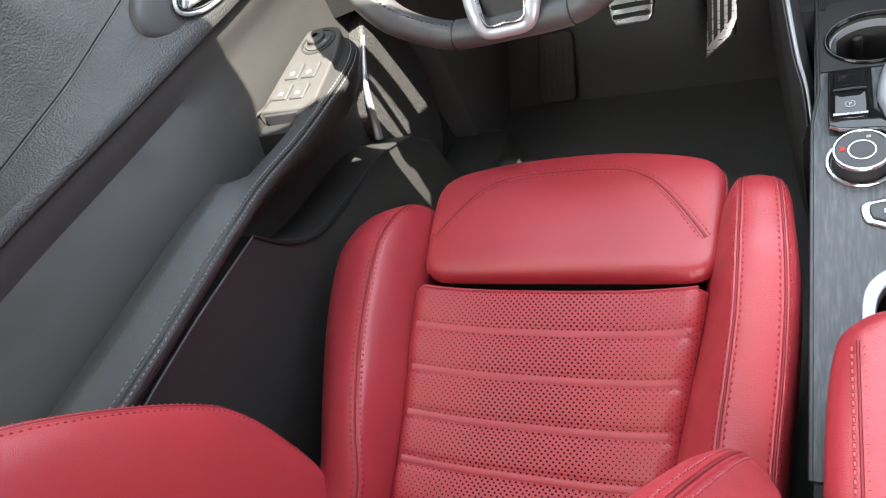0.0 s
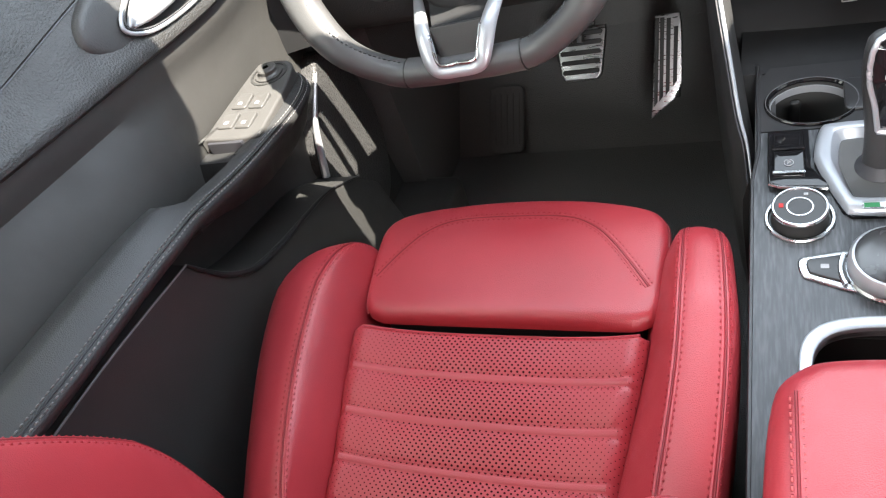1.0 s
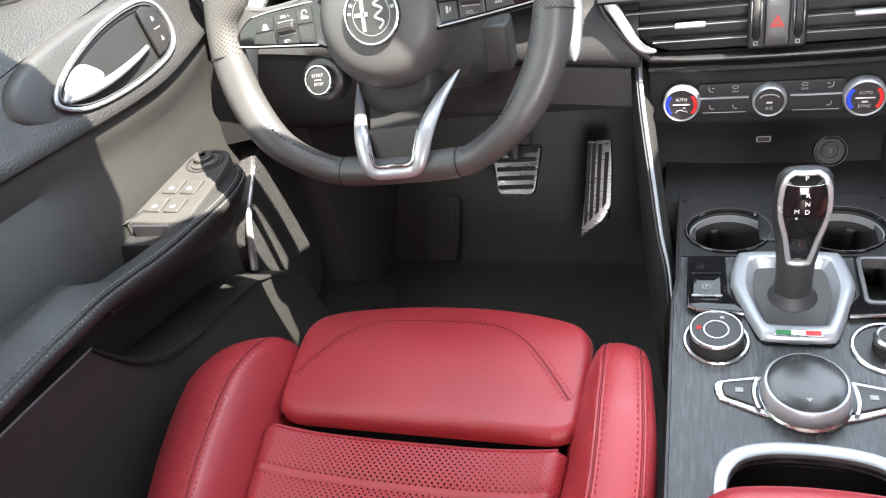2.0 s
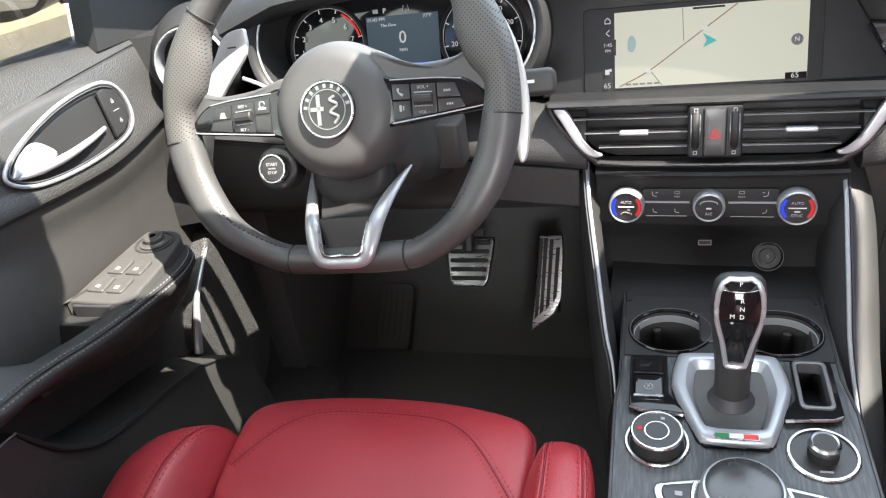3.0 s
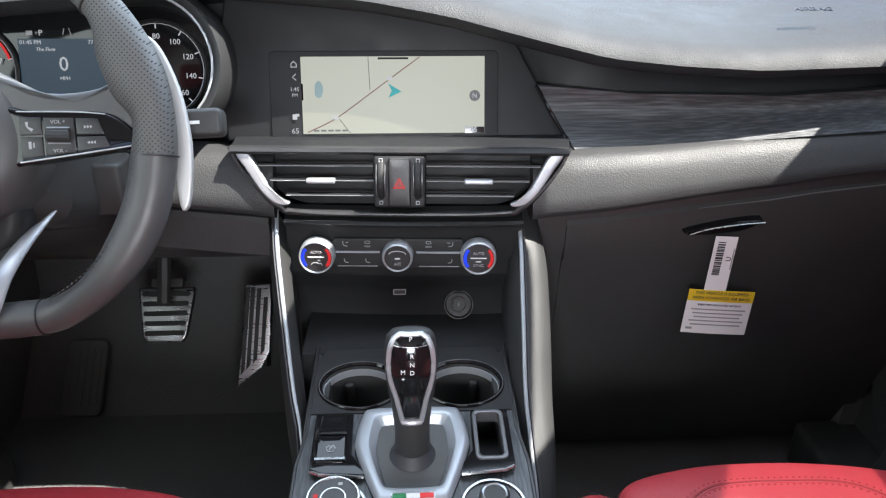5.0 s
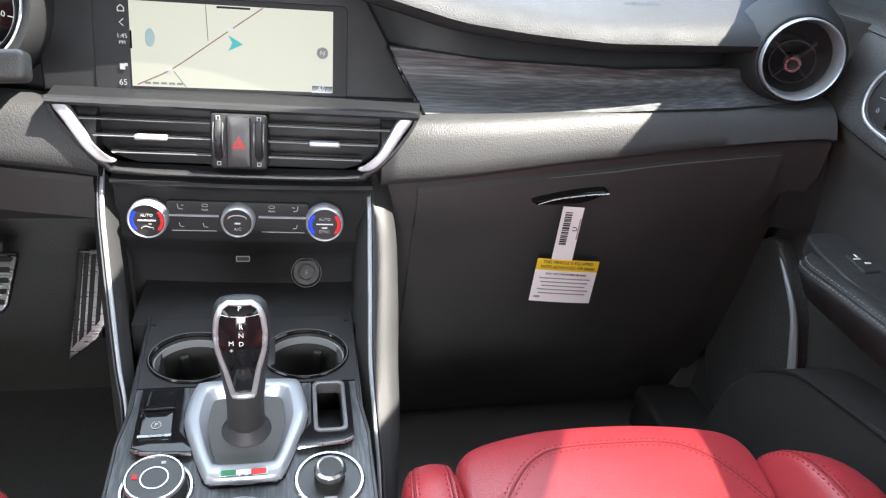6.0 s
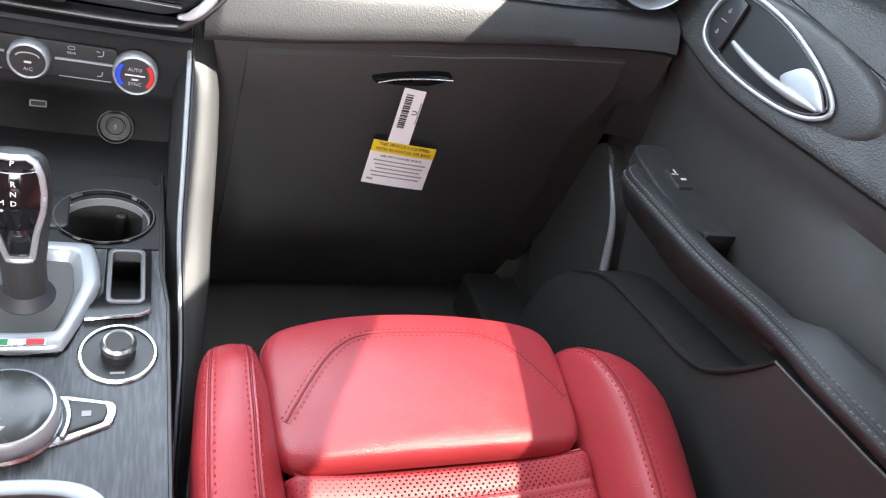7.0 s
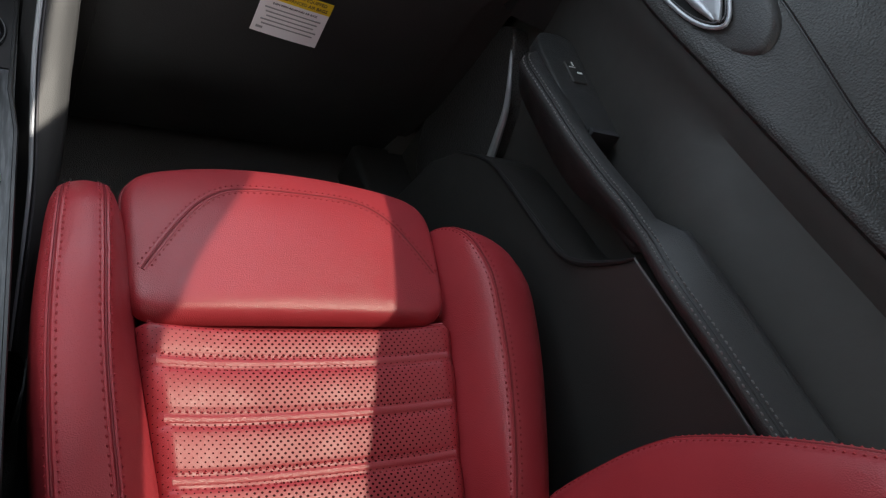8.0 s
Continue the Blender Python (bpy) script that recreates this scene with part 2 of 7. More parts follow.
def curve(points, n=8, closed=False):
    """A smooth line through a few points."""
    pts = [Vector(p) for p in points]
    out, count = [], len(pts)
    for i in range(count if closed else count - 1):
        if closed:
            a, b, c, d = (pts[(i + k) % count] for k in (-1, 0, 1, 2))
        else:
            b, c = pts[i], pts[i + 1]
            a = pts[i - 1] if i else b * 2 - c
            d = pts[i + 2] if i + 2 < count else c * 2 - b
        for k in range(n):
            t = k / n
            out.append(((2 * b) + (c - a) * t + (2 * a - 5 * b + 4 * c - d) * t * t + (3 * b - a - 3 * c + d) * t ** 3) / 2)
    if not closed:
        out.append(pts[-1])
    return out


def table(x, pairs):
    """Smooth value at x from a short table of (x, value)."""
    if x <= pairs[0][0]:
        return pairs[0][1]
    for (a, u), (b, v) in zip(pairs, pairs[1:]):
        if x <= b:
            t = (x - a) / (b - a)
            t = t * t * (3 - 2 * t)
            return u + (v - u) * t
    return pairs[-1][1]


def line(x, pairs):
    """Straight value at x from a short table of (x, value)."""
    return float(np.interp(x, [p[0] for p in pairs], [p[1] for p in pairs]))


def spread(a, b, n):
    return [a + (b - a) * i / (n - 1) for i in range(n)]


def loft(rings, closed=True, caps=True):
    """A skin over rings of equal count; closed rings with caps make a solid."""
    n = len(rings[0])
    verts = [Vector(p) for r in rings for p in r]
    faces = []
    for i in range(len(rings) - 1):
        for j in range(n if closed else n - 1):
            k = (j + 1) % n
            faces.append((i * n + j, i * n + k, (i + 1) * n + k, (i + 1) * n + j))
    if closed and caps:
        faces.append(tuple(range(n)))
        faces.append(tuple((len(rings) - 1) * n + j for j in range(n)))
    return verts, faces


def sheet(rows, down):
    """A skin of rows with thickness: the same rows shifted by the vector down, closed at the rim."""
    nu, nv = len(rows), len(rows[0])
    verts = [Vector(p) for r in rows for p in r]
    verts += [p + Vector(down) for p in verts]
    k = nu * nv
    faces = []
    for i in range(nu - 1):
        for j in range(nv - 1):
            a, b, c, d = i * nv + j, i * nv + j + 1, (i + 1) * nv + j + 1, (i + 1) * nv + j
            faces += [(a, b, c, d), (k + d, k + c, k + b, k + a)]
    rim = [j for j in range(nv)] + [i * nv + nv - 1 for i in range(1, nu)]
    rim += [(nu - 1) * nv + j for j in range(nv - 2, -1, -1)] + [i * nv for i in range(nu - 2, 0, -1)]
    for a, b in zip(rim, rim[1:] + rim[:1]):
        faces.append((b, a, k + a, k + b))
    return verts, faces


def inset(outline, d):
    """An outline (counter-clockwise) moved inwards by d."""
    n, out = len(outline), []
    for i in range(n):
        a, b, c = Vector(outline[i - 1]), Vector(outline[i]), Vector(outline[(i + 1) % n])
        e, f = (b - a).normalized(), (c - b).normalized()
        nrm = Vector((-(e.y + f.y), e.x + f.x))
        nrm = nrm.normalized() if nrm.length > 1e-9 else Vector((-e.y, e.x))
        out.append(b + nrm * d / max(0.5, nrm.dot(Vector((-e.y, e.x)))))
    return out


def pillow(outline, h, r, top=None, steps=4, m=None, fill=6):
    """A body on an outline, from z = -h up to z = 0 (or top(x, y)), with a rounded upper rim of radius r."""
    top = top or (lambda x, y: 0.0)
    outline = [Vector(p[:2]) for p in outline]
    if sum(a.x * b.y - b.x * a.y for a, b in zip(outline, outline[1:] + outline[:1])) < 0:
        outline.reverse()
    rings = [[(p.x, p.y, -h) for p in outline]]
    for k in range(steps + 1):
        th = math.pi / 2 * k / steps
        o = inset(outline, r * (1 - math.cos(th)))
        rings.append([(p.x, p.y, top(p.x, p.y) - r * (1 - math.sin(th))) for p in o])
    last = [Vector(p[:2]) for p in rings[-1]]
    mid = sum(last, Vector((0, 0))) / len(last)
    for k in range(1, fill):
        s = 1 - k / fill
        rings.append([(*(mid + (p - mid) * s), top(*(mid + (p - mid) * s))) for p in last])
    shape = loft(rings)
    n = len(outline)
    verts, faces = shape[0], shape[1][:-1]
    verts.append(Vector((*mid, top(*mid))))
    base = (len(rings) - 1) * n
    faces += [(base + j, base + (j + 1) % n, len(verts) - 1) for j in range(n)]
    return moved((verts, faces), m) if m else (verts, faces)


def plate(outline, holes, h, m=None):
    """A flat plate, z from -h to 0, with holes right through it."""
    bm = bmesh.new()
    edges = []
    for loop in (outline, *holes):
        vs = [bm.verts.new((p[0], p[1], 0)) for p in loop]
        edges += [bm.edges.new((a, b)) for a, b in zip(vs, vs[1:] + vs[:1])]
    bmesh.ops.triangle_fill(bm, use_beauty=True, use_dissolve=False, edges=edges)
    ext = bmesh.ops.extrude_face_region(bm, geom=list(bm.faces), use_keep_orig=True)
    bmesh.ops.translate(bm, vec=(0, 0, -h), verts=[g for g in ext["geom"] if isinstance(g, bmesh.types.BMVert)])
    bm.verts.index_update()
    shape = [v.co.copy() for v in bm.verts], [tuple(v.index for v in f.verts) for f in bm.faces]
    bm.free()
    return moved(shape, m) if m else shape


def frame_ring(outer, inner, h, r, m=None, drop=None):
    """A rounded frame between two outlines of equal count; drop: how deep its inner side goes."""
    drop = h if drop is None else drop
    o1, i1 = inset(outer, r), inset(inner, -r)
    o2, i2 = inset(outer, r * 0.3), inset(inner, -r * 0.3)
    up = lambda loop, z: [(p[0], p[1], z) for p in loop]
    rings = [up(outer, -h), up(outer, -r), up(o2, -r * 0.3), up(o1, 0), up(i1, 0), up(i2, -r * 0.3), up(inner, -r), up(inner, -drop)]
    n = len(outer)
    shape = loft(rings, caps=False)
    k = (len(rings) - 1) * n
    shape[1].extend((j, (j + 1) % n, k + (j + 1) % n, k + j) for j in range(n))
    return moved(shape, m) if m else shape


def circle(r, n=32, cx=0.0, cy=0.0, ry=None):
    return [(cx + r * math.cos(2 * math.pi * k / n), cy + (ry or r) * math.sin(2 * math.pi * k / n)) for k in range(n)]


def round_rect(w, h, r, cx=0.0, cy=0.0, n=4):
    out = []
    for sx, sy, a in ((1, 1, 0), (-1, 1, 90), (-1, -1, 180), (1, -1, 270)):
        for k in range(n + 1):
            t = radians(a + 90 * k / n)
            out.append((cx + sx * (w / 2 - r) + r * math.cos(t), cy + sy * (h / 2 - r) + r * math.sin(t)))
    return out


def lathe(profile, n=36, m=None):
    """A turned body: (radius, z) from the bottom outside up; it is solid if it ends in the middle, else a ring."""
    rings = [[(r * math.cos(2 * math.pi * k / n), r * math.sin(2 * math.pi * k / n), z) for k in range(n)] for r, z in profile]
    if profile[-1][0] < 0.0015:
        shape = loft(rings)
    else:
        shape = loft(rings, caps=False)
        k = (len(rings) - 1) * n
        shape[1].extend((j, (j + 1) % n, k + (j + 1) % n, k + j) for j in range(n))
    return moved(shape, m) if m else shape


def tube(path, radius, n=10, closed=False, flat=1.0, up=(0, 0, 1)):
    """A rod along a path; radius may be a function of 0..1; flat squeezes it along up."""
    path = [Vector(p) for p in path]
    rings, count = [], len(path)
    for i, p in enumerate(path):
        a = path[i - 1] if i or closed else path[i]
        b = path[(i + 1) % count] if i + 1 < count or closed else path[i]
        d = (b - a).normalized()
        side = d.cross(Vector(up))
        side = side.normalized() if side.length > 1e-6 else d.orthogonal().normalized()
        top = side.cross(d).normalized()
        r = radius(i / max(1, count - 1)) if callable(radius) else radius
        rings.append([p + side * r * math.cos(2 * math.pi * k / n) + top * r * flat * math.sin(2 * math.pi * k / n) for k in range(n)])
    if closed:
        rings.append(rings[0])
        return loft(rings, caps=False)
    return loft(rings)


def box(x0, x1, y0, y1, z0, z1, r=0.0):
    w, d = x1 - x0, y1 - y0
    if r:
        return pillow(round_rect(w, d, r * 1.5), z1 - z0, r, m=pose((x0 + x1) / 2, (y0 + y1) / 2, z1))
    return loft([[(x0, y0, z), (x1, y0, z), (x1, y1, z), (x0, y1, z)] for z in (z0, z1)])


def prism(outline, axis, a, b):
    """An outline in the other two axes, drawn out along one axis from a to b."""
    def put(p, v):
        q = [p[0], p[1]]
        q.insert(axis, v)
        return tuple(q)
    return loft([[put(p, v) for p in outline] for v in (a, b)])


def facing(at, normal, up=(0, 0, 1)):
    """A pose whose z is the normal and whose y lies towards up."""
    z = Vector(normal).normalized()
    x = Vector(up).cross(z).normalized()
    y = z.cross(x)
    return Matrix.Translation(at) @ Matrix((x, y, z)).transposed().to_4x4()


def stitches(paths, length=0.0042, gap=0.0018, width=0.0015, lift=0.0006, normals=None):
    """Rows of small thread stitches along paths, as one mesh."""
    verts, faces = [], []
    for q, path in enumerate(paths):
        path = [Vector(p) for p in path]
        run = [0.0]
        for a, b in zip(path, path[1:]):
            run.append(run[-1] + (b - a).length)
        if run[-1] < length:
            continue
        s = 0.0
        while s + length < run[-1]:
            def at(v):
                i = min(max(int(np.searchsorted(run, v)) - 1, 0), len(path) - 2)
                t = (v - run[i]) / max(1e-9, run[i + 1] - run[i])
                return path[i].lerp(path[i + 1], t), i
            (a, i), (b, _) = at(s), at(s + length)
            nrm = Vector(normals[q][i]) if normals else Vector((0, 0, 1))
            d = (b - a).normalized()
            side = d.cross(nrm).normalized() * width / 2
            up = nrm * (lift + width * 0.45)
            low = nrm * (lift - width)
            k = len(verts)
            mid = (a + b) / 2
            verts += [a - side + low, a + side + low, b + side + low, b - side + low, mid - side * 0.7 + up, mid + side * 0.7 + up]
            verts += [a + low * 0.2, b + low * 0.2]
            faces += [(k, k + 4, k + 6), (k, k + 3, k + 4), (k + 3, k + 7, k + 4), (k + 1, k + 6, k + 5), (k + 1, k + 5, k + 2),
                      (k + 2, k + 5, k + 7), (k + 6, k + 4, k + 5), (k + 7, k + 5, k + 4), (k, k + 6, k + 1), (k + 3, k + 2, k + 7), (k, k + 1, k + 2, k + 3)]
            s += length + gap
    return verts, faces


def lettering(body, size, m, depth=0.0003, align="CENTER"):
    cu = bpy.data.curves.new("lettering", "FONT")
    cu.body, cu.size, cu.extrude, cu.resolution_u = body, size, depth, 2
    cu.align_x, cu.align_y = align, "CENTER"
    ob = bpy.data.objects.new("lettering", cu)
    me = bpy.data.meshes.new_from_object(ob)
    shape = [m @ v.co for v in me.vertices], [tuple(p.vertices) for p in me.polygons]
    bpy.data.objects.remove(ob)
    bpy.data.curves.remove(cu)
    bpy.data.meshes.remove(me)
    return shape


def bars(rects, m, depth=0.0003):
    """Flat marks (x, y, w, h) on the plane of m, as one mesh."""
    return joined(*[moved(loft([[(x - w / 2, y - h / 2, z), (x + w / 2, y - h / 2, z), (x + w / 2, y + h / 2, z), (x - w / 2, y + h / 2, z)]
                                for z in (-depth, depth)]), m) for x, y, w, h in rects])


# ---- the car's shell and the outside ----
XC = 0.010            # middle of the car
FLOOR = 0.18


def build_shell():
    # ground and a pale wall across the lot
    single("ground", box(-60, 60, -60, 60, -0.45, -0.35), ASPHALT, "sunlit pale asphalt of the parking lot", "ground", kind="structure")
    single("backdrop", box(-9.3, -9.0, -30, 30, -0.35, 1.0), WALL_PAINT, "low sunlit ochre wall across the lot", "wall", kind="structure")
    # floor pan with carpet, firewall and sides
    single("floor", box(-0.80, 0.82, -0.6, 1.45, FLOOR - 0.06, FLOOR), CARPET, "black carpeted floor of the car", "floor", kind="structure")
    prof = [(1.14, FLOOR), (1.30, FLOOR + 0.16), (1.34, 0.62), (1.34, 0.90), (1.42, 0.90), (1.42, FLOOR), (1.30, FLOOR - 0.02)]
    single("firewall", prism([(y, z) for y, z in prof], 0, -0.80, 0.82), CARPET, "black carpeted toe board and firewall", "firewall", kind="structure")
    for s, name in ((-1, "kick_panel_left"), (1, "kick_panel_right")):
        xa, xb = sorted((XC + s * 0.665, XC + s * 0.79))
        single(name, box(xa, xb, 0.985, 1.34, FLOOR, 0.80), CARPET, "black carpeted kick panel beside the footwell", "panel", kind="structure")
        xa, xb = sorted((XC + s * 0.60, XC + s * 0.79))
        single("sill_left" if s < 0 else "sill_right", box(xa, xb, -0.6, 1.0, FLOOR, FLOOR + 0.07, 0.01), HARD,
               "black plastic door sill trim", "sill", kind="structure")
    # roof with rounded edges, reaching from the windscreen header back; unseen front edge notched to shape sunlight
    front = lambda x: line(x, [(-0.58, 0.50), (-0.39, 0.52), (-0.355, 0.51), (-0.315, 0.468), (-0.28, 0.452), (-0.235, 0.48), (-0.20, 0.535), (-0.12, 0.545), (0.0, 0.57), (0.20, 0.544), (0.28, 0.519), (0.36, 0.486), (0.58, 0.486)])
    rows = []
    for k in spread(0, 1, 14):
        rows.append([(XC + x, y, 1.285 - 0.10 * abs(x / 0.58) ** 4 - 0.03 * max(0, (y - 0.2) / 0.29) ** 2 - 0.05 * max(0, (-0.5 - y) / 0.45)) for x in spread(-0.58, 0.58, 41) for y in (-0.95 + k * (0.95 + front(x)),)])
    single("ceiling", sheet(rows, (0, 0, 0.045)), LINER, "pale cloth headliner of the roof", "headliner", kind="structure")
    # pillars and side rails
    for s, tag in ((-1, "left"), (1, "right")):
        a = curve([(XC + s * 0.735, 1.10, 0.885), (XC + s * 0.70, 0.86, 1.005), (XC + s * 0.645, 0.62, 1.135), (XC + s * 0.575, 0.42, 1.225)], 6)
        single("pillar_front_" + tag, tube(a, lambda t: 0.062 - 0.010 * t, 12, flat=0.62), HARD, "dark trimmed windscreen pillar", "pillar", kind="structure")
        # right triangle is enlarged rearwards to block sun from dash and footwell
        tri = [(0.815, 0.86), (1.12, 0.86), (0.92, 0.985), (0.725, 1.09), (0.665, 1.10), (0.715, 1.035), (0.838, 0.955)] if s < 0 else [(0.655, 0.865), (1.12, 0.865), (0.92, 0.985), (0.725, 1.09), (0.665, 1.10)]
        xa = XC + s * 0.735
        single("pillar_base_" + tag, prism(tri, 0, xa - 0.015, xa + 0.015), NIGHT, "black trim triangle at the mirror", "trim", kind="structure")
        r = curve([(XC + s * 0.575, 0.44, 1.225), (XC + s * 0.575, 0.1, 1.245), (XC + s * 0.575, -0.45, 1.235), (XC + s * 0.60, -0.85, 1.12)], 6)
        single("roof_rail_" + tag, tube(r, 0.045, 10, flat=0.8), LINER, "pale trimmed rail above the side windows", "rail", kind="structure")
        b = [(XC + s * 0.75, -0.20, 0.86), (XC + s * 0.70, -0.24, 1.03), (XC + s * 0.58, -0.28, 1.235)]
        single("pillar_middle_" + tag, tube(curve(b, 5), 0.06, 10, flat=0.5), LINER, "pale trimmed door pillar", "pillar", kind="structure")
        # rear body side and rear quarter
        xa, xb = sorted((XC + s * 0.72, XC + s * 0.80))
        single("rear_side_" + tag, box(xa, xb, -1.0, -0.10, FLOOR, 0.88), SOFT, "black trimmed rear body side", "panel", kind="structure")
        # outside mirror
        mir = pillow([(p[0], p[1]) for p in curve([(0.10, 0.0), (0.07, 0.065), (-0.06, 0.07), (-0.10, 0.0), (-0.06, -0.055), (0.07, -0.06)], 5, True)],
                     0.09, 0.03, m=facing((XC + s * 0.93, 0.99, 0.965), (0, 1, 0.1)))
        mm = thing("side_mirror", (XC + s * 0.93, 0.95, 0.90), "dark painted outside mirror housing", "car mirror", "outside mirrors")
        part("housing", mir, BODY_PAINT, mm)
        part("mirror_glass", pillow(round_rect(0.165, 0.10, 0.03), 0.004, 0.001, m=facing((XC + s * 0.93, 0.896, 0.957), (0, -1, -0.1))), CHROME, mm, "silvered mirror glass")
        xa, xb = sorted((XC + s * 0.75, XC + s * 0.86))
        part("arm", box(xa, xb, 0.93, 0.99, 0.905, 0.94, 0.01), BODY_PAINT, mm)
    single("rear_wall", box(-0.80, 0.82, -1.06, -1.0, FLOOR, 0.92), SOFT, "black trimmed bulkhead behind the seats", "wall", kind="structure")
    # windscreen
    rows = [[(XC + x * w, y - 0.10 * (x * x), z) for x in spread(-1, 1, 13)]
            for y, z, w in ((1.50, 0.905, 0.76), (1.27, 1.00, 0.72), (1.0, 1.10, 0.67), (0.72, 1.20, 0.61), (0.50, 1.262, 0.56))]
    ws = single("windscreen", sheet(rows, (0, 0.004, 0.005)), GLASS, "clear curved windscreen glass", "windscreen", kind="structure")
    ws.visible_shadow = False
    im = thing("interior_mirror", (XC, 0.66, 1.235), "black interior mirror hanging from the windscreen", "mirror")
    mm = facing((XC, 0.585, 1.175), (-0.2, -0.9, -0.25))
    part("housing", pillow(round_rect(0.29, 0.075, 0.025), 0.045, 0.012, m=mm), HARD, im)
    part("mirror_glass", pillow(round_rect(0.278, 0.063, 0.02), 0.002, 0.0008, m=mm @ pose(0, 0, 0.0015), fill=2), CHROME, im, "silvered mirror glass")
    part("stem", tube([(XC, 0.60, 1.18), (XC, 0.66, 1.225)], 0.012, 8), HARD, im)
    part("sensor_cover", box(XC - 0.10, XC + 0.10, 0.60, 0.76, 1.17, 1.205, 0.02), HARD, im, "black sensor cover at the windscreen")
    # unseen sun visors: the driver's folded flat, the passenger's along the windscreen, added to block sun
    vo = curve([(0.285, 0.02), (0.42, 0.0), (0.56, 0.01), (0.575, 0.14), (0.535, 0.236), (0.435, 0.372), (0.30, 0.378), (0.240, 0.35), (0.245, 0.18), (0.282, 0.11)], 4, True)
    vis = thing("unseen_visor", (0.43, 0.43, 1.235), "unseen pale cloth visor along the windscreen, added to block sun", "sun visor", "sun visors")
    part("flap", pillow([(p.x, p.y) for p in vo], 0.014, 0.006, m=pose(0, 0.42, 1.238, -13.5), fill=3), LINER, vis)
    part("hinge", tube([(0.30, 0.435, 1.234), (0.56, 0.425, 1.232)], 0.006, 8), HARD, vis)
    vis = thing("unseen_visor", (-0.40, 0.33, 1.245), "unseen pale cloth visor folded against the headliner", "sun visor", "sun visors")
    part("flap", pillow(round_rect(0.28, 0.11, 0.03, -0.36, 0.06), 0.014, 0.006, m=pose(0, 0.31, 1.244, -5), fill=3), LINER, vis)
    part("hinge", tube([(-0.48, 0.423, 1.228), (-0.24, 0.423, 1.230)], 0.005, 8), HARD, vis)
    single("cowl", box(-0.78, 0.80, 1.36, 1.62, 0.80, 0.90, 0.02), HARD, "black plastic cowl below the windscreen", "cowl", kind="structure")
    rows = [[(XC + x * w, y, z) for x in spread(-1, 1, 7)] for y, z, w in ((-0.93, 1.20, 0.52), (-1.06, 0.93, 0.62))]
    rs = single("rear_window", sheet(rows, (0, -0.005, 0.003)), GLASS, "clear rear window glass", "window", kind="structure")
    rs.visible_shadow = False


build_shell()


# ---- front seats ----
def spline(x, pairs):
    """Smooth value at x through a short table of (x, value), with no flat spots at its knots."""
    n = len(pairs)
    if x <= pairs[0][0]:
        return pairs[0][1]
    if x >= pairs[-1][0]:
        return pairs[-1][1]
    slope = lambda i: (pairs[min(i + 1, n - 1)][1] - pairs[max(i - 1, 0)][1]) / (pairs[min(i + 1, n - 1)][0] - pairs[max(i - 1, 0)][0])
    i = max(k for k in range(n - 1) if pairs[k][0] <= x)
    (xa, u), (xb, v) = pairs[i], pairs[i + 1]
    h = xb - xa
    t = (x - xa) / h
    return (2 * t ** 3 - 3 * t * t + 1) * u + (t ** 3 - 2 * t * t + t) * h * slope(i) + (3 * t * t - 2 * t ** 3) * v + (t ** 3 - t * t) * h * slope(i + 1)


def ring_line(rings, j, off):
    """A line along a skin at ring point j, moved sideways by off metres, with the skin's outward normals."""
    path, norms = [], []
    for k, r in enumerate(rings):
        r = [Vector(q) for q in r]
        way = 1 if off > 0 else -1
        left, i = abs(off), j
        while left > (r[i + way] - r[i]).length and 0 < i + way < len(r) - 1:
            left -= (r[i + way] - r[i]).length
            i += way
        path.append(r[i] + (r[i + way] - r[i]).normalized() * left)
        along = Vector(rings[min(k + 1, len(rings) - 1)][j]) - Vector(rings[max(k - 1, 0)][j])
        v = along.cross(r[j + 1] - r[j - 1]).normalized()
        mid = sum(r, Vector()) / len(r)
        norms.append(v if v.dot(r[j] - mid) > 0 else -v)
    return path, norms


def sewn_seam(rings, j, parent, gap=0.0058):
    """A sewn seam along a skin: a fine welt between two rows of stitches."""
    path, norms = ring_line(rings, j, 0.00001)
    part("seam", tube(path, 0.0010, 6), RED_DARK, parent)
    for off in (-0.0024, 0.0024):
        welt, _ = ring_line(rings, j, off)
        part("welt", tube([p - n * 0.0006 for p, n in zip(welt, norms)], 0.0016, 6), RED, parent)
    for off in (-gap, gap):
        path, norms = ring_line(rings, j, off)
        part("stitching", stitches([path], 0.0044, 0.0020, 0.0019, 0.0002, [norms]), THREAD_RED, parent)


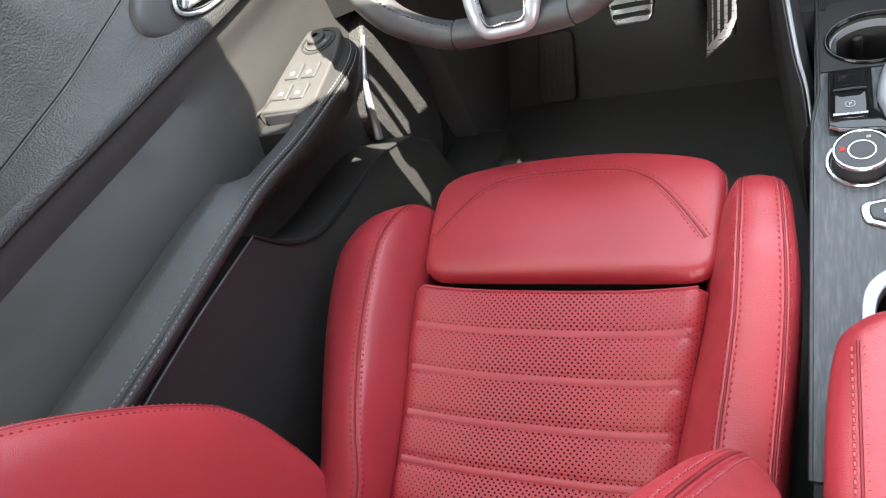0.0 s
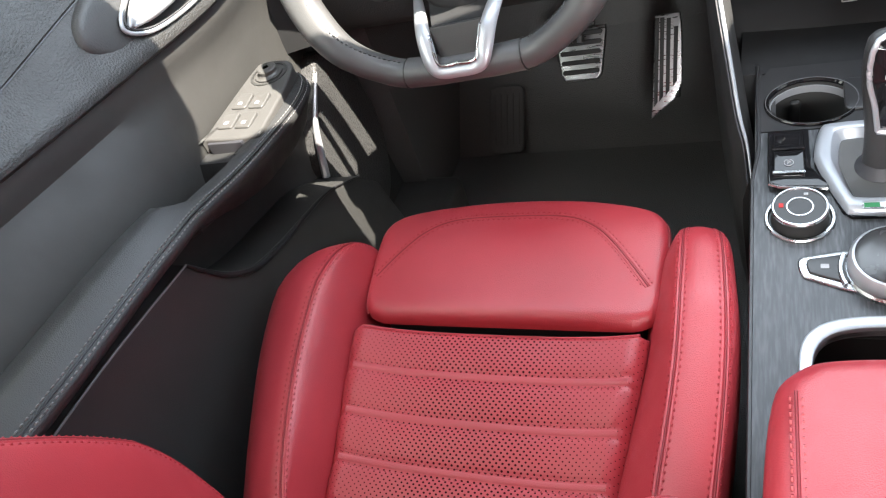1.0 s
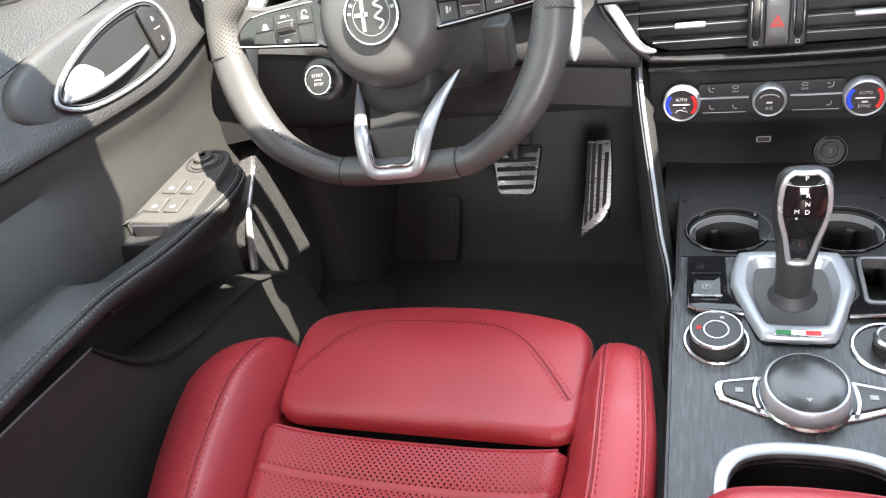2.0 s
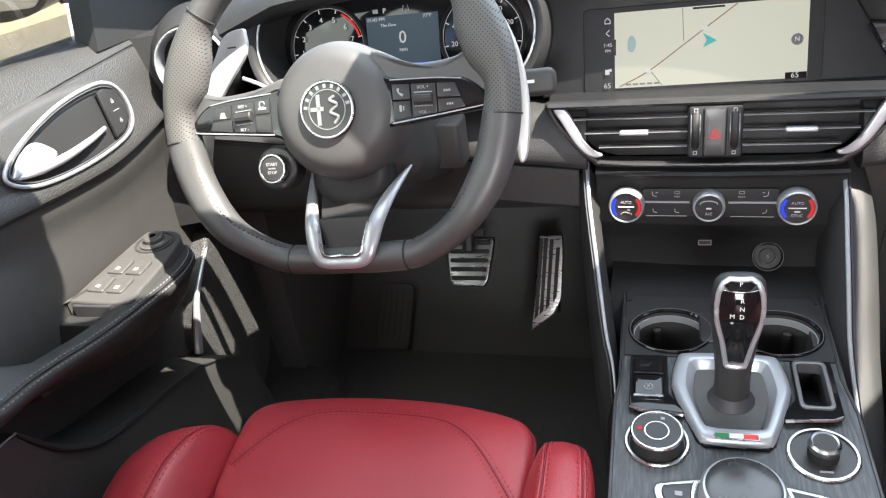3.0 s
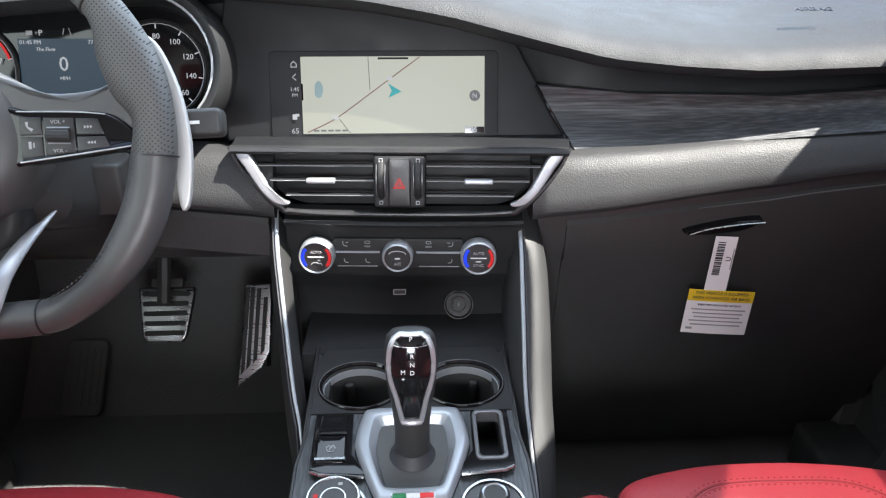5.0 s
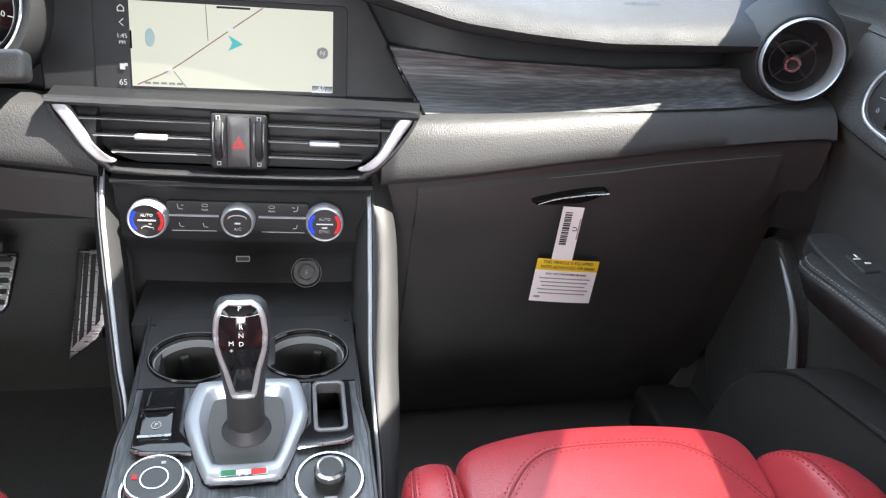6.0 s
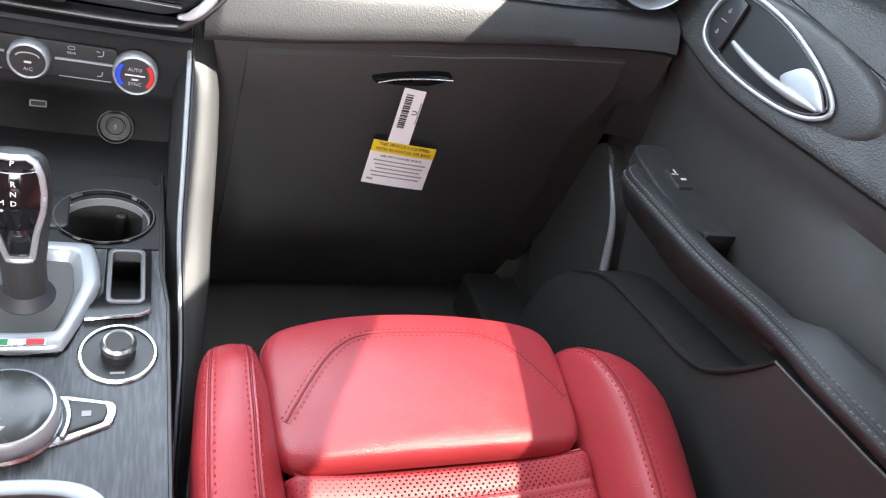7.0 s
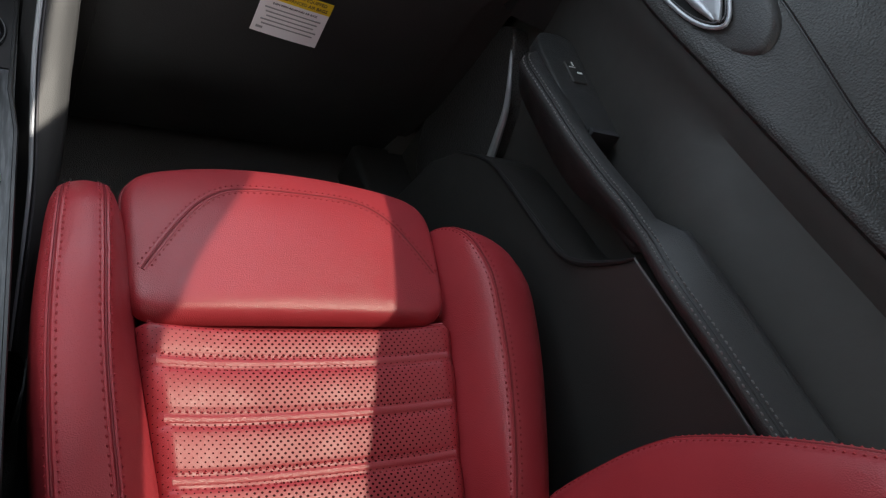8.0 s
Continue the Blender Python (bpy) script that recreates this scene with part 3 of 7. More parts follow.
def build_seat(cx, dy, lean, rest_dy, w, first, step, label):
    """A sports seat on its base. cx: middle; dy: how far forward the cushion stands; lean: how far the back stands forward; rest_dy: the same for the thigh rest;
    w: breadth against the driver's seat; first, step: the cross bands of the cushion."""
    seat = thing("front_seat", (cx, 0.3 + dy, FLOOR), label, "car seat", "front seats")
    inward = 1 if cx < 0 else -1
    U = lambda u: cx + inward * u * w            # u runs from the window to the console

    def level(y):
        return 0.452 + 0.22 * (y - 0.48)

    bands = [first - step * k for k in range(9)]
    half = lambda y: spline(y, [(0.04, 0.116), (0.20, 0.128), (0.275, 0.1355), (0.33, 0.1410), (0.38, 0.1470), (0.44, 0.1545), (0.48, 0.1585)])

    # cushion middle: perforated fields between smooth sewn bands
    def insert_z(u, y):
        near = min(abs(y - q) for q in bands)
        puff = 0.0016 * (1 - math.exp(-(near / 0.011) ** 2))
        row = -0.0011 * math.exp(-((near - 0.0052) / 0.0016) ** 2)
        e = abs(u / half(y))
        return level(y) + 0.006 * table(y, [(0.32, 0.0), (0.45, 1.0)]) + puff + row + 0.012 * e ** 3 - 0.010 * max(0.0, (e - 0.95) / 0.05) ** 2 - 0.003

    rows = []
    tip = 0.485 if w == 1.0 else 0.480
    for y in spread(0.04, tip, 210):
        roll = 0.016 * max(0.0, (y - tip + 0.011) / 0.011) ** 2
        rows.append([(U(u), y + dy, insert_z(u, y) - roll) for u in spread(-half(y), half(y), 33)])
    part("cushion_insert", sheet(rows, (0, 0, -0.05)), RED_PERF, seat, "red perforated leather with sewn cross bands", 60)
    for q in bands:
        us = spread(-half(q) * 0.935, half(q) * 0.935, 26)
        rows = [[(U(u), q + d + dy, insert_z(u, q + d) + h) for u in us] for d, h in ((-0.0042, -0.0004), (-0.0022, 0.0003), (0.0, 0.0005), (0.0022, 0.0003), (0.0042, -0.0004))]
        band = part("cross_band", sheet(rows, (0, 0, -0.003)), RED, seat, "smooth red leather band", 60)
        for d in (-0.0058, 0.0058):
            part("stitching", stitches([[(U(u), q + d + dy, insert_z(u, q + d)) for u in us]], 0.0036, 0.0020, 0.0019, 0.0004), THREAD_RED, band)
    part("front_welt", tube([(U(u), tip - 0.0025 + dy, insert_z(u, tip - 0.004) - 0.008) for u in spread(-0.150, 0.150, 20)], 0.0016, 6), RED, seat)

    # side bolsters: cross-sections along the seat
    def bolster(s):
        rings = []
        ys = spread(0.02, 0.540, 30) + [0.540 + 0.077 * math.sin(math.pi / 2 * k / 14) for k in range(1, 15)]
        for y in ys:
            t = max(0.0, (y - (0.542 if s > 0 else 0.520)) / (0.0755 if s > 0 else 0.088))
            drop = 1 - math.sqrt(max(0.0, 1 - min(1.0, t) ** 2.5))
            base = level(min(y, 0.5))
            h = half(min(y, 0.48))
            fall = -0.100 * drop - 0.018 * max(0.0, (0.3 - y) / 0.3)
            if s > 0:
                a = spline(y, [(0.02, 0.166), (0.324, 0.181), (0.370, 0.185), (0.433, 0.189), (0.504, 0.189), (0.564, 0.187), (0.617, 0.184)])
                b = spline(y, [(0.02, 0.206), (0.319, 0.222), (0.376, 0.226), (0.444, 0.228), (0.502, 0.226), (0.568, 0.220), (0.617, 0.210)])
                o = spline(y, [(0.02, 0.214), (0.342, 0.229), (0.412, 0.235), (0.478, 0.237), (0.533, 0.233), (0.585, 0.226), (0.617, 0.212)])
                pts = [(h - 0.008, 0.33), (h - 0.006, base - 0.020 + 0.5 * fall), (h + 0.004, base + 0.008 + 0.7 * fall), (a - 0.009, base + 0.046 + fall), (a, base + 0.0545 + fall), ((a + b) / 2, base + 0.0575 + fall), (b, base + 0.051 + fall),
                       (o - 0.001, base + 0.036 + fall), (o, base - 0.010 + 0.6 * fall), (o - 0.003, base - 0.06 + 0.3 * fall), (o - 0.012, 0.33)]
            else:
                a = spline(y, [(0.02, 0.118), (0.249, 0.142), (0.288, 0.156), (0.342, 0.172), (0.402, 0.185), (0.454, 0.191), (0.502, 0.193), (0.550, 0.188), (0.617, 0.176)])
                o = spline(y, [(0.02, 0.172), (0.261, 0.208), (0.340, 0.231), (0.415, 0.251), (0.478, 0.261), (0.522, 0.261), (0.556, 0.250), (0.582, 0.230), (0.617, 0.190)])
                pts = [(h - 0.008, 0.33), (h - 0.006, base - 0.020 + 0.5 * fall), (h + 0.003, base + 0.006 + 0.7 * fall), (0.45 * h + 0.55 * a, base + 0.041 + fall), (a, base + 0.0560 + fall), (0.5 * (a + o), base + 0.0525 + fall), (o - 0.010, base + 0.041 + fall),
                       (o, base + 0.024 + fall), (o - 0.002, base - 0.020 + 0.6 * fall), (o - 0.005, base - 0.06 + 0.3 * fall), (o - 0.014, 0.33)]
            ring = curve([(p[0], p[1], 0) for p in pts[1:-1]], 4)
            ring = [Vector((*pts[0], 0))] + ring + [Vector((*pts[-1], 0))]
            rings.append([(U(s * p.x), y + dy, max(0.325, p.y)) for p in ring])
        tip = [Vector(p) for p in rings[-1]]
        mid = sum(tip, Vector()) / len(tip)
        rings.append([mid + (p - mid) * 0.7 + Vector((0, 0.003, 0)) for p in tip])
        return rings

    for s in (-1, 1):
        rings = bolster(s)
        b = part("cushion_bolster", loft(rings), RED, seat, "smooth red leather side bolster with sewn seams", 50)
        run = rings[1:-4]
        sewn_seam(run, 13, b, 0.0054 if s < 0 else 0.0046)
        if s > 0:
            sewn_seam(run, 21, b, 0.0050)
        else:
            path, _ = ring_line(run, 25, 0.00001)
            part("edge_piping", tube(path, 0.0016, 6), RED_DARK, b)

    # thigh rest in front
    out = curve([(0.125, 0.4888), (0.147, 0.4905), (0.1615, 0.4990), (0.1672, 0.516), (0.1680, 0.545), (0.1672, 0.600), (0.1610, 0.628), (0.1400, 0.6465), (0.079, 0.6615), (0.02, 0.6665), (-0.05, 0.6640), (-0.125, 0.6525),
                 (-0.1560, 0.640), (-0.1680, 0.618), (-0.1660, 0.580), (-0.1600, 0.540), (-0.1550, 0.514), (-0.1470, 0.4985), (-0.132, 0.4905), (-0.110, 0.4886), (0.0, 0.4885)], 5, True)

    def rest_z(u, y):
        return 0.475 + 0.07 * (y - 0.49) - 2.2 * max(0.0, y - 0.59) ** 2 - 0.005 * abs(u / 0.16) ** 3 + 0.003 * math.exp(-((u / 0.1) ** 2 + ((y - 0.57) / 0.05) ** 2)) - 6.0 * max(0.0, 0.512 - y) ** 2

    back = lambda x, y: rest_z((x - cx) / (inward * w), y - rest_dy)
    rest = part("thigh_rest", pillow([(U(p.x), p.y + rest_dy) for p in out], -0.455, 0.011, back, 6, fill=10), RED, seat, "smooth padded red leather thigh rest", 60)
    arch = curve([(-0.172, 0.502), (-0.157, 0.526), (-0.132, 0.570), (-0.104, 0.606), (-0.070, 0.624), (-0.014, 0.628), (0.054, 0.626), (0.088, 0.612), (0.118, 0.582), (0.158, 0.526), (0.172, 0.503)], 8)
    arch = [Vector((p.x, p.y, 0)) for p in arch]
    arch = [p for p in arch if -0.150 < p.x < 0.157]

    def over(off, lift):
        line_ = []
        for k, p in enumerate(arch):
            d = (arch[min(k + 1, len(arch) - 1)] - arch[max(k - 1, 0)]).normalized()
            q = p + Vector((-d.y, d.x, 0)) * off
            line_.append((U(q.x), q.y + rest_dy, rest_z(q.x, q.y) + lift))
        return line_

    part("seam", tube(over(0.0, -0.0002), 0.0010, 6), RED_DARK, rest)
    for off in (-0.0023, 0.0023):
        part("welt", tube(over(off, -0.0007), 0.0015, 6), RED, rest)
    for off in (-0.0052, 0.0052):
        part("stitching", stitches([over(off, 0.0)], 0.0042, 0.0020, 0.0018, 0.0002), THREAD_RED, rest)
    edge = [p for p in out if p.y > 0.497]
    k = max(range(len(edge)), key=lambda i: (edge[i] - edge[i - 1]).length)
    edge = edge[k:] + edge[:k]
    part("edge_piping", tube([(U(p.x * 1.002), p.y + rest_dy, rest_z(p.x, p.y) - 0.0115) for p in edge], 0.0017, 6), RED_DARK, rest)
    # dull black core and block put the gap's shade into the colour
    part("rest_shade", box(cx - 0.140 * w, cx + 0.140 * w, 0.503 + rest_dy, 0.640 + rest_dy, 0.38, 0.4565, 0.01), NIGHT, seat, "black core painting the shade under the thigh rest")
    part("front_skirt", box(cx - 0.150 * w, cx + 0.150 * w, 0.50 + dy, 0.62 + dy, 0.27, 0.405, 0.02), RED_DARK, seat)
    part("slot_shade", box(cx - 0.156 * w, cx + 0.156 * w, 0.455 + dy, 0.5000 + dy, 0.36, 0.412, 0.004), NIGHT, seat, "black block painting the shade behind the thigh rest")
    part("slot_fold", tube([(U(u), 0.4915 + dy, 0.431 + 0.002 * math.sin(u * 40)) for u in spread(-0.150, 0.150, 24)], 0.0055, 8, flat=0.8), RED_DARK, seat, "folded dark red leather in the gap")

    # backrest: middle panel, side bolsters, head restraint
    def back_y(z):
        return line(z, [(0.30, 0.10), (0.45, 0.085), (0.60, 0.055), (0.75, 0.005), (0.90, -0.055), (1.05, -0.12)]) + dy + lean

    rows = []
    for z in spread(0.36, 1.04, 60):
        ch = 0.006 * (1 - math.exp(-(((z * 18) % 1 - 0.5) / 0.13) ** 2))
        rows.append([(cx + x, back_y(z) - 0.028 - 0.018 * (1 - (x / 0.15) ** 2) + ch, z) for x in spread(-0.15, 0.15, 13)])
    part("back_insert", sheet(rows, (0, -0.07, 0)), RED_PERF, seat, "red perforated leather back panel")
    for s in (-1, 1):
        rings = []
        inner = (0.024 if cx < 0 else -0.006) if s > 0 else (0.014 if cx < 0 else 0.0)
        for z in spread(0.34, 1.02, 48):
            f = spline(z, [(0.34, 0.125), (0.42, 0.160), (0.53, 0.176), (0.62, 0.170), (0.72, 0.143), (0.85, 0.090), (0.95, 0.05), (1.02, 0.03)])
            o = spline(z, [(0.34, 0.232), (0.50, 0.248), (0.70, 0.240), (0.90, 0.205), (1.02, 0.165)])
            i = spline(z, [(0.34, 0.145), (0.60, 0.150), (0.90, 0.135), (1.02, 0.11)])
            f += inner * spline(z, [(0.36, 0.3), (0.50, 0.9), (0.58, 1.0), (0.70, 0.6), (0.85, 0.1)]) + 0.006 * spline(z, [(0.52, 0.0), (0.70, 1.0), (0.80, 1.1)])
            y0 = back_y(z)
            pts = [(i, y0 - 0.12), (i, y0 - 0.02), (i + 0.14 * (o - i), y0 + 0.52 * f), (i + 0.36 * (o - i), y0 + 0.90 * f), (i + 0.60 * (o - i), y0 + f), (o - 0.014, y0 + 0.90 * f), (o - 0.002, y0 + 0.62 * f),
                   (o + 0.002, y0 - 0.02), (o - 0.01, y0 - 0.12)]
            ring = curve([(p[0], p[1], z) for p in pts], 4)
            rings.append([(cx + inward * s * p.x, p.y, p.z) for p in ring])
        b = part("back_bolster", loft(rings), RED, seat, "smooth red leather side of the backrest", 50)
        sewn_seam(rings[1:-1], 15 if s < 0 else 17, b, 0.0062)
    part("back_shell", box(cx - 0.20, cx + 0.20, -0.20 + dy + lean, -0.08 + dy + lean, 0.36, 0.95, 0.03), HARD, seat, "black plastic rear shell")
    part("head_restraint", pillow(round_rect(0.25, 0.16, 0.05), 0.09, 0.03, m=facing((cx, back_y(1.05) - 0.06, 1.14), (0, 1, 0.25))), RED, seat)
    # base and runners
    part("seat_base", box(cx - 0.215, cx + 0.215, 0.0 + dy, 0.55 + dy, FLOOR + 0.06, 0.36, 0.03), SATIN, seat, "black plastic seat base and side valance")
    for s in (-1, 1):
        part("runner", box(cx + s * 0.17 - 0.018, cx + s * 0.17 + 0.018, 0.0 + dy, 0.60 + dy, FLOOR, FLOOR + 0.07, 0.004), HARD, seat, "black steel seat runner")
    return seat


build_seat(-0.345, 0.0, 0.0, 0.0, 1.0, 0.434, 0.0465, "red leather sports seat in front of the steering wheel")
build_seat(0.362, 0.017, 0.045, 0.004, 0.93, 0.443, 0.0450, "red leather passenger seat, partly in sunlight")


# ---- doors ----
def build_door(s, driver):
    """A front door with its trim, closed; s = -1 left, 1 right."""
    X = lambda d: s * d
    name = "driver_door" if driver else "passenger_door"
    label = "black trimmed driver's door, closed, with window switches" if driver else "black trimmed passenger door, closed, with stitched armrest"
    door = thing(name, (X(0.74), 0.45, FLOOR), label, "car door", "front doors")

    # upper panel with an overhanging lip, from rear to front
    def lip(y):
        return spline(y, [(-0.16, 0.795), (0.28, 0.773), (0.39, 0.764), (0.478, 0.757), (0.607, 0.748), (0.68, 0.743), (0.75, 0.742), (0.82, 0.752), (0.90, 0.772), (0.985, 0.80)])

    def seam_z(y):
        return max(lip(y) + 0.014, line(y, [(-0.16, 0.785), (0.33, 0.800), (0.455, 0.808), (0.58, 0.826), (0.74, 0.842), (0.985, 0.858)]))

    rings = []
    for y in spread(-0.16, 0.985, 56):
        zr, zs = lip(y), seam_z(y)
        g = zs - zr
        zt = line(y, [(-0.16, 0.897), (0.56, 0.896), (0.64, 0.876), (0.985, 0.872)])
        pts = [(0.738, zt), (0.730, zt - 0.001), (0.722, zt - 0.008), (0.712, min(zs + 0.010, zt - 0.010)), (0.7075, zs + 0.003), (0.7090, zs), (0.7060, zs - 0.003), (0.698, zr + 0.62 * g), (0.684, zr + 0.014), (0.6795, zr + 0.006),
               (0.6800, zr), (0.6860, zr - 0.0045), (0.705, zr - 0.004), (0.76, zr), (0.80, zr), (0.80, zt - 0.015), (0.78, zt)]
        rings.append([(X(p[0]), y, p[1]) for p in pts])
    part("upper_panel", loft(rings), SOFT, door, "grained soft upper door panel", 40)
    part("panel_seam", tube([(X(0.7088), y, seam_z(y)) for y in spread(-0.14, 0.95, 40)], 0.0009, 6), SATIN, door)
    rings = []
    for y in spread(-0.16, 0.985, 40):
        zr = lip(y)
        q = line(y, [(-0.16, 0.655), (0.46, 0.655), (0.53, 0.668), (0.60, 0.694), (0.985, 0.715)])
        pts = [(0.704, zr - 0.002), (0.689, zr - 0.003), (0.688, zr - 0.012), (0.692, zr - 0.026), (0.696, zr - 0.038), ((0.700 + q) / 2, (zr + 0.640) / 2), (q, 0.666), (q + 0.004, 0.62), (0.715, 0.50), (0.710, 0.35), (0.700, 0.24), (0.76, 0.22), (0.80, 0.40), (0.80, zr - 0.001)]
        rings.append([(X(p[0]), y, p[1]) for p in pts])
    part("lower_panel", loft(rings), DOOR_SMOOTH, door, "smooth black middle and lower door panel", 50)
    # seal is raised towards the rear, unseen, to set the sun's edge on the seat
    belt = lambda y: line(y, [(-0.15, 0.985), (0.24, 0.975), (0.38, 0.958), (0.52, 0.924), (0.60, 0.897), (0.645, 0.880), (0.80, 0.876)])
    part("window_strip", loft([[(X(a), y, b) for a, b in ((0.732, 0.865), (0.730, belt(y) - 0.004), (0.734, belt(y)), (0.748, belt(y)), (0.752, 0.865))] for y in spread(-0.15, 0.80, 30)]), RUBBER, door, "black rubber window seal")
    # upper window frame, from the pillar foot up to the roof
    head = curve([(0.735, 0.70, 1.02), (0.712, 0.60, 1.07), (0.698, 0.53, 1.102), (0.682, 0.47, 1.132), (0.668, 0.38, 1.172), (0.658, 0.26, 1.190), (0.654, 0.05, 1.195), (0.660, -0.20, 1.18)], 5)
    rows = [[(X(p.x), p.y, p.z), (X(p.x - 0.012), p.y, p.z + 0.02), (X(0.5 * (p.x + 0.60)), p.y, max(p.z + 0.03, 0.5 * (p.z + 1.25))), (X(0.61), p.y, 1.262 - max(0, p.y - 0.38) * 0.5)] for p in head]
    part("window_frame", sheet(rows, (X(0.012), 0, 0.008)), RUBBER, door, "black upper window frame")

    # armrest: inner edge bows inwards in the middle
    def edge(y):
        if driver:
            return spline(y, [(-0.15, 0.604), (0.20, 0.586), (0.41, 0.589), (0.497, 0.602), (0.555, 0.605), (0.624, 0.605), (0.695, 0.602), (0.745, 0.615), (0.770, 0.634), (0.790, 0.665), (0.80, 0.69)])
        return spline(y, [(-0.15, 0.628), (0.27, 0.602), (0.34, 0.598), (0.41, 0.595), (0.47, 0.607), (0.520, 0.619), (0.620, 0.621), (0.71, 0.619), (0.760, 0.622), (0.780, 0.640), (0.80, 0.69)])

    def arm_z(y):
        return spline(y, [(-0.15, 0.672), (0.25, 0.660), (0.38, 0.657), (0.45, 0.650), (0.50, 0.639), (0.555, 0.628), (0.62, 0.621), (0.70, 0.619), (0.80, 0.614)])

    rings = []
    for y in spread(-0.15, 0.798, 56):
        e, z = edge(y), arm_z(y)
        up = 0.017 * (1 - table(y, [(0.450, 0.0), (0.490, 1.0)]))
        cup = 0.040 * (table(y, [(0.462, 0.0), (0.480, 1.0)]) - table(y, [(0.575, 0.0), (0.590, 1.0)] if driver else [(0.628, 0.0), (0.642, 1.0)]))
        low = z - table(y, [(-0.15, 0.034), (0.45, 0.034), (0.62, 0.060), (0.80, 0.05)])
        pts = [(0.728, z - 0.012 - cup), (max(0.652, e + 0.037), z - 0.010 - cup), (max(0.6415, e + 0.035), z + up - 0.005 - cup), (max(0.634, e + 0.033), z + up - cup), (e + 0.031, z + up - cup), (e + 0.026, z + up * 0.8 + 0.002), (e + 0.010, z + 0.001), (e + 0.002, z - 0.006), (e + 0.001, z - 0.011), (e + 0.009, z - 0.021),
               (e + 0.024, low + 0.005), (e + 0.045, low), (0.728, low - 0.01)]
        rings.append([(X(p[0]), y, p[1]) for p in pts])
    arm = part("armrest", loft(rings), LEATHER_BLACK, door, "padded black leather armrest with double grey stitching", 60)
    lines, norms = [], []
    for d, h in ((0.0080, 0.0009), (0.0028, -0.0046)):
        lines.append([(X(edge(y) + d), y, arm_z(y) + h) for y in spread(-0.14, 0.775, 80)])
        norms.append([Vector((-s * 0.6, 0, 0.8))] * 80)
    for p, q in zip(lines, norms):
        part("stitching", stitches([p], 0.0036, 0.0024, 0.0013, 0.0005, [q]), THREAD_GREY, arm)
    part("seam", tube([(X(edge(y) + 0.0052), y, arm_z(y) - 0.0016) for y in spread(-0.14, 0.775, 60)], 0.0010, 6), SATIN, arm)

    # lower map pocket panel
    if driver:
        top = curve([(-0.15, 0.598), (0.243, 0.597), (0.34, 0.595), (0.452, 0.587)], 4)
        dip = curve([(0.452, 0.587), (0.470, 0.558), (0.494, 0.528), (0.530, 0.503), (0.583, 0.488), (0.646, 0.477), (0.715, 0.462), (0.790, 0.425)], 5)
    else:
        top = curve([(-0.15, 0.640), (0.289, 0.614), (0.373, 0.607), (0.476, 0.598)], 4)
        dip = curve([(0.476, 0.598), (0.492, 0.572), (0.522, 0.535), (0.555, 0.516), (0.624, 0.503), (0.724, 0.482), (0.790, 0.438)], 5)
    outline = [(p.x, p.y) for p in top[:-1]] + [(p.x, p.y) for p in dip] + [(0.83, 0.38), (0.86, 0.27), (0.80, 0.22), (-0.14, 0.22)]
    mp = facing((X(0.642), 0, 0), (-s, 0, 0))
    # local x of the pose runs along y (its sense depends on the side)
    sense = (mp.to_3x3() @ Vector((1, 0, 0))).y
    loc = [(a * sense, b) for a, b in outline]
    part("map_pocket", pillow(loc, 0.07, 0.004, m=mp, fill=2), HARD, door, "hard black plastic map pocket panel", 40)
    # highlight along the pocket's top edge, put into a paler colour
    part("pocket_edge", tube([(X(0.6405), p.x, p.y + 0.001) for p in top], 0.0013, 6), EDGE, door, "thin grey edge of the pocket, painted as a highlight")
    part("pocket_rim", tube([(X(0.6410), p.x, p.y) for p in dip], lambda t: 0.0013 + 0.0030 * math.sin(math.pi * min(1.0, t * 1.1)), 8), SATIN, door, "rounded satin rim of the pocket")

    # loudspeaker grille and bright strip
    g = curve([(0.788, 0.430), (0.800, 0.470), (0.824, 0.515), (0.860, 0.552), (0.90, 0.575), (0.965, 0.50), (0.975, 0.38), (0.93, 0.29), (0.86, 0.28), (0.82, 0.36)], 5, True)
    part("speaker_grille", pillow([(p.x * sense, p.y) for p in g], 0.03, 0.006, m=facing((X(0.690), 0, 0), (-s, 0, 0)), fill=4), MESH, door, "fine black loudspeaker mesh")
    strip = curve([(X(0.690), 0.781, 0.434), (X(0.688), 0.793, 0.470), (X(0.688), 0.816, 0.512), (X(0.692), 0.876, 0.560)], 8)
    part("bright_strip", tube(strip, lambda t: 0.0062 * (1 - 0.75 * t ** 2), 8, flat=1.0, up=(1, 0, 0)), MATT_SILVER, door, "satin silver curved strip")

    # inside release: dark bezel, silver ring, lever, lock buttons
    hm = facing((X(0.694), 0.702 if driver else 0.717, 0.788), (-s * 0.97, 0, 0.16)) @ Matrix.Scale(0.93, 4)
    f = (hm.to_3x3() @ Vector((1, 0, 0))).y
    bez = curve([(0.135, 0.030), (0.142, -0.005), (0.10, -0.040), (0.0, -0.050), (-0.11, -0.038), (-0.175, -0.005), (-0.165, 0.030), (-0.10, 0.050), (0.0, 0.058), (0.09, 0.052)], 5, True)
    part("release_bezel", pillow([(p.x * f, p.y) for p in bez], 0.03, 0.010, lambda x, y: 0.004, m=hm, fill=3), TRIM_BLACK, door, "dark bezel round the door release")
    ro = curve([(0.118, 0.028), (0.120, -0.008), (0.088, -0.028), (0.0, -0.034), (-0.085, -0.026), (-0.122, -0.004), (-0.085, 0.020), (0.0, 0.042), (0.085, 0.046)], 6, True)
    rin = [(p.x * f, p.y) for p in (q.lerp(Vector((0.0, 0.005, 0)), 0.075) for q in ro)]
    if f < 0:
        rin.reverse()
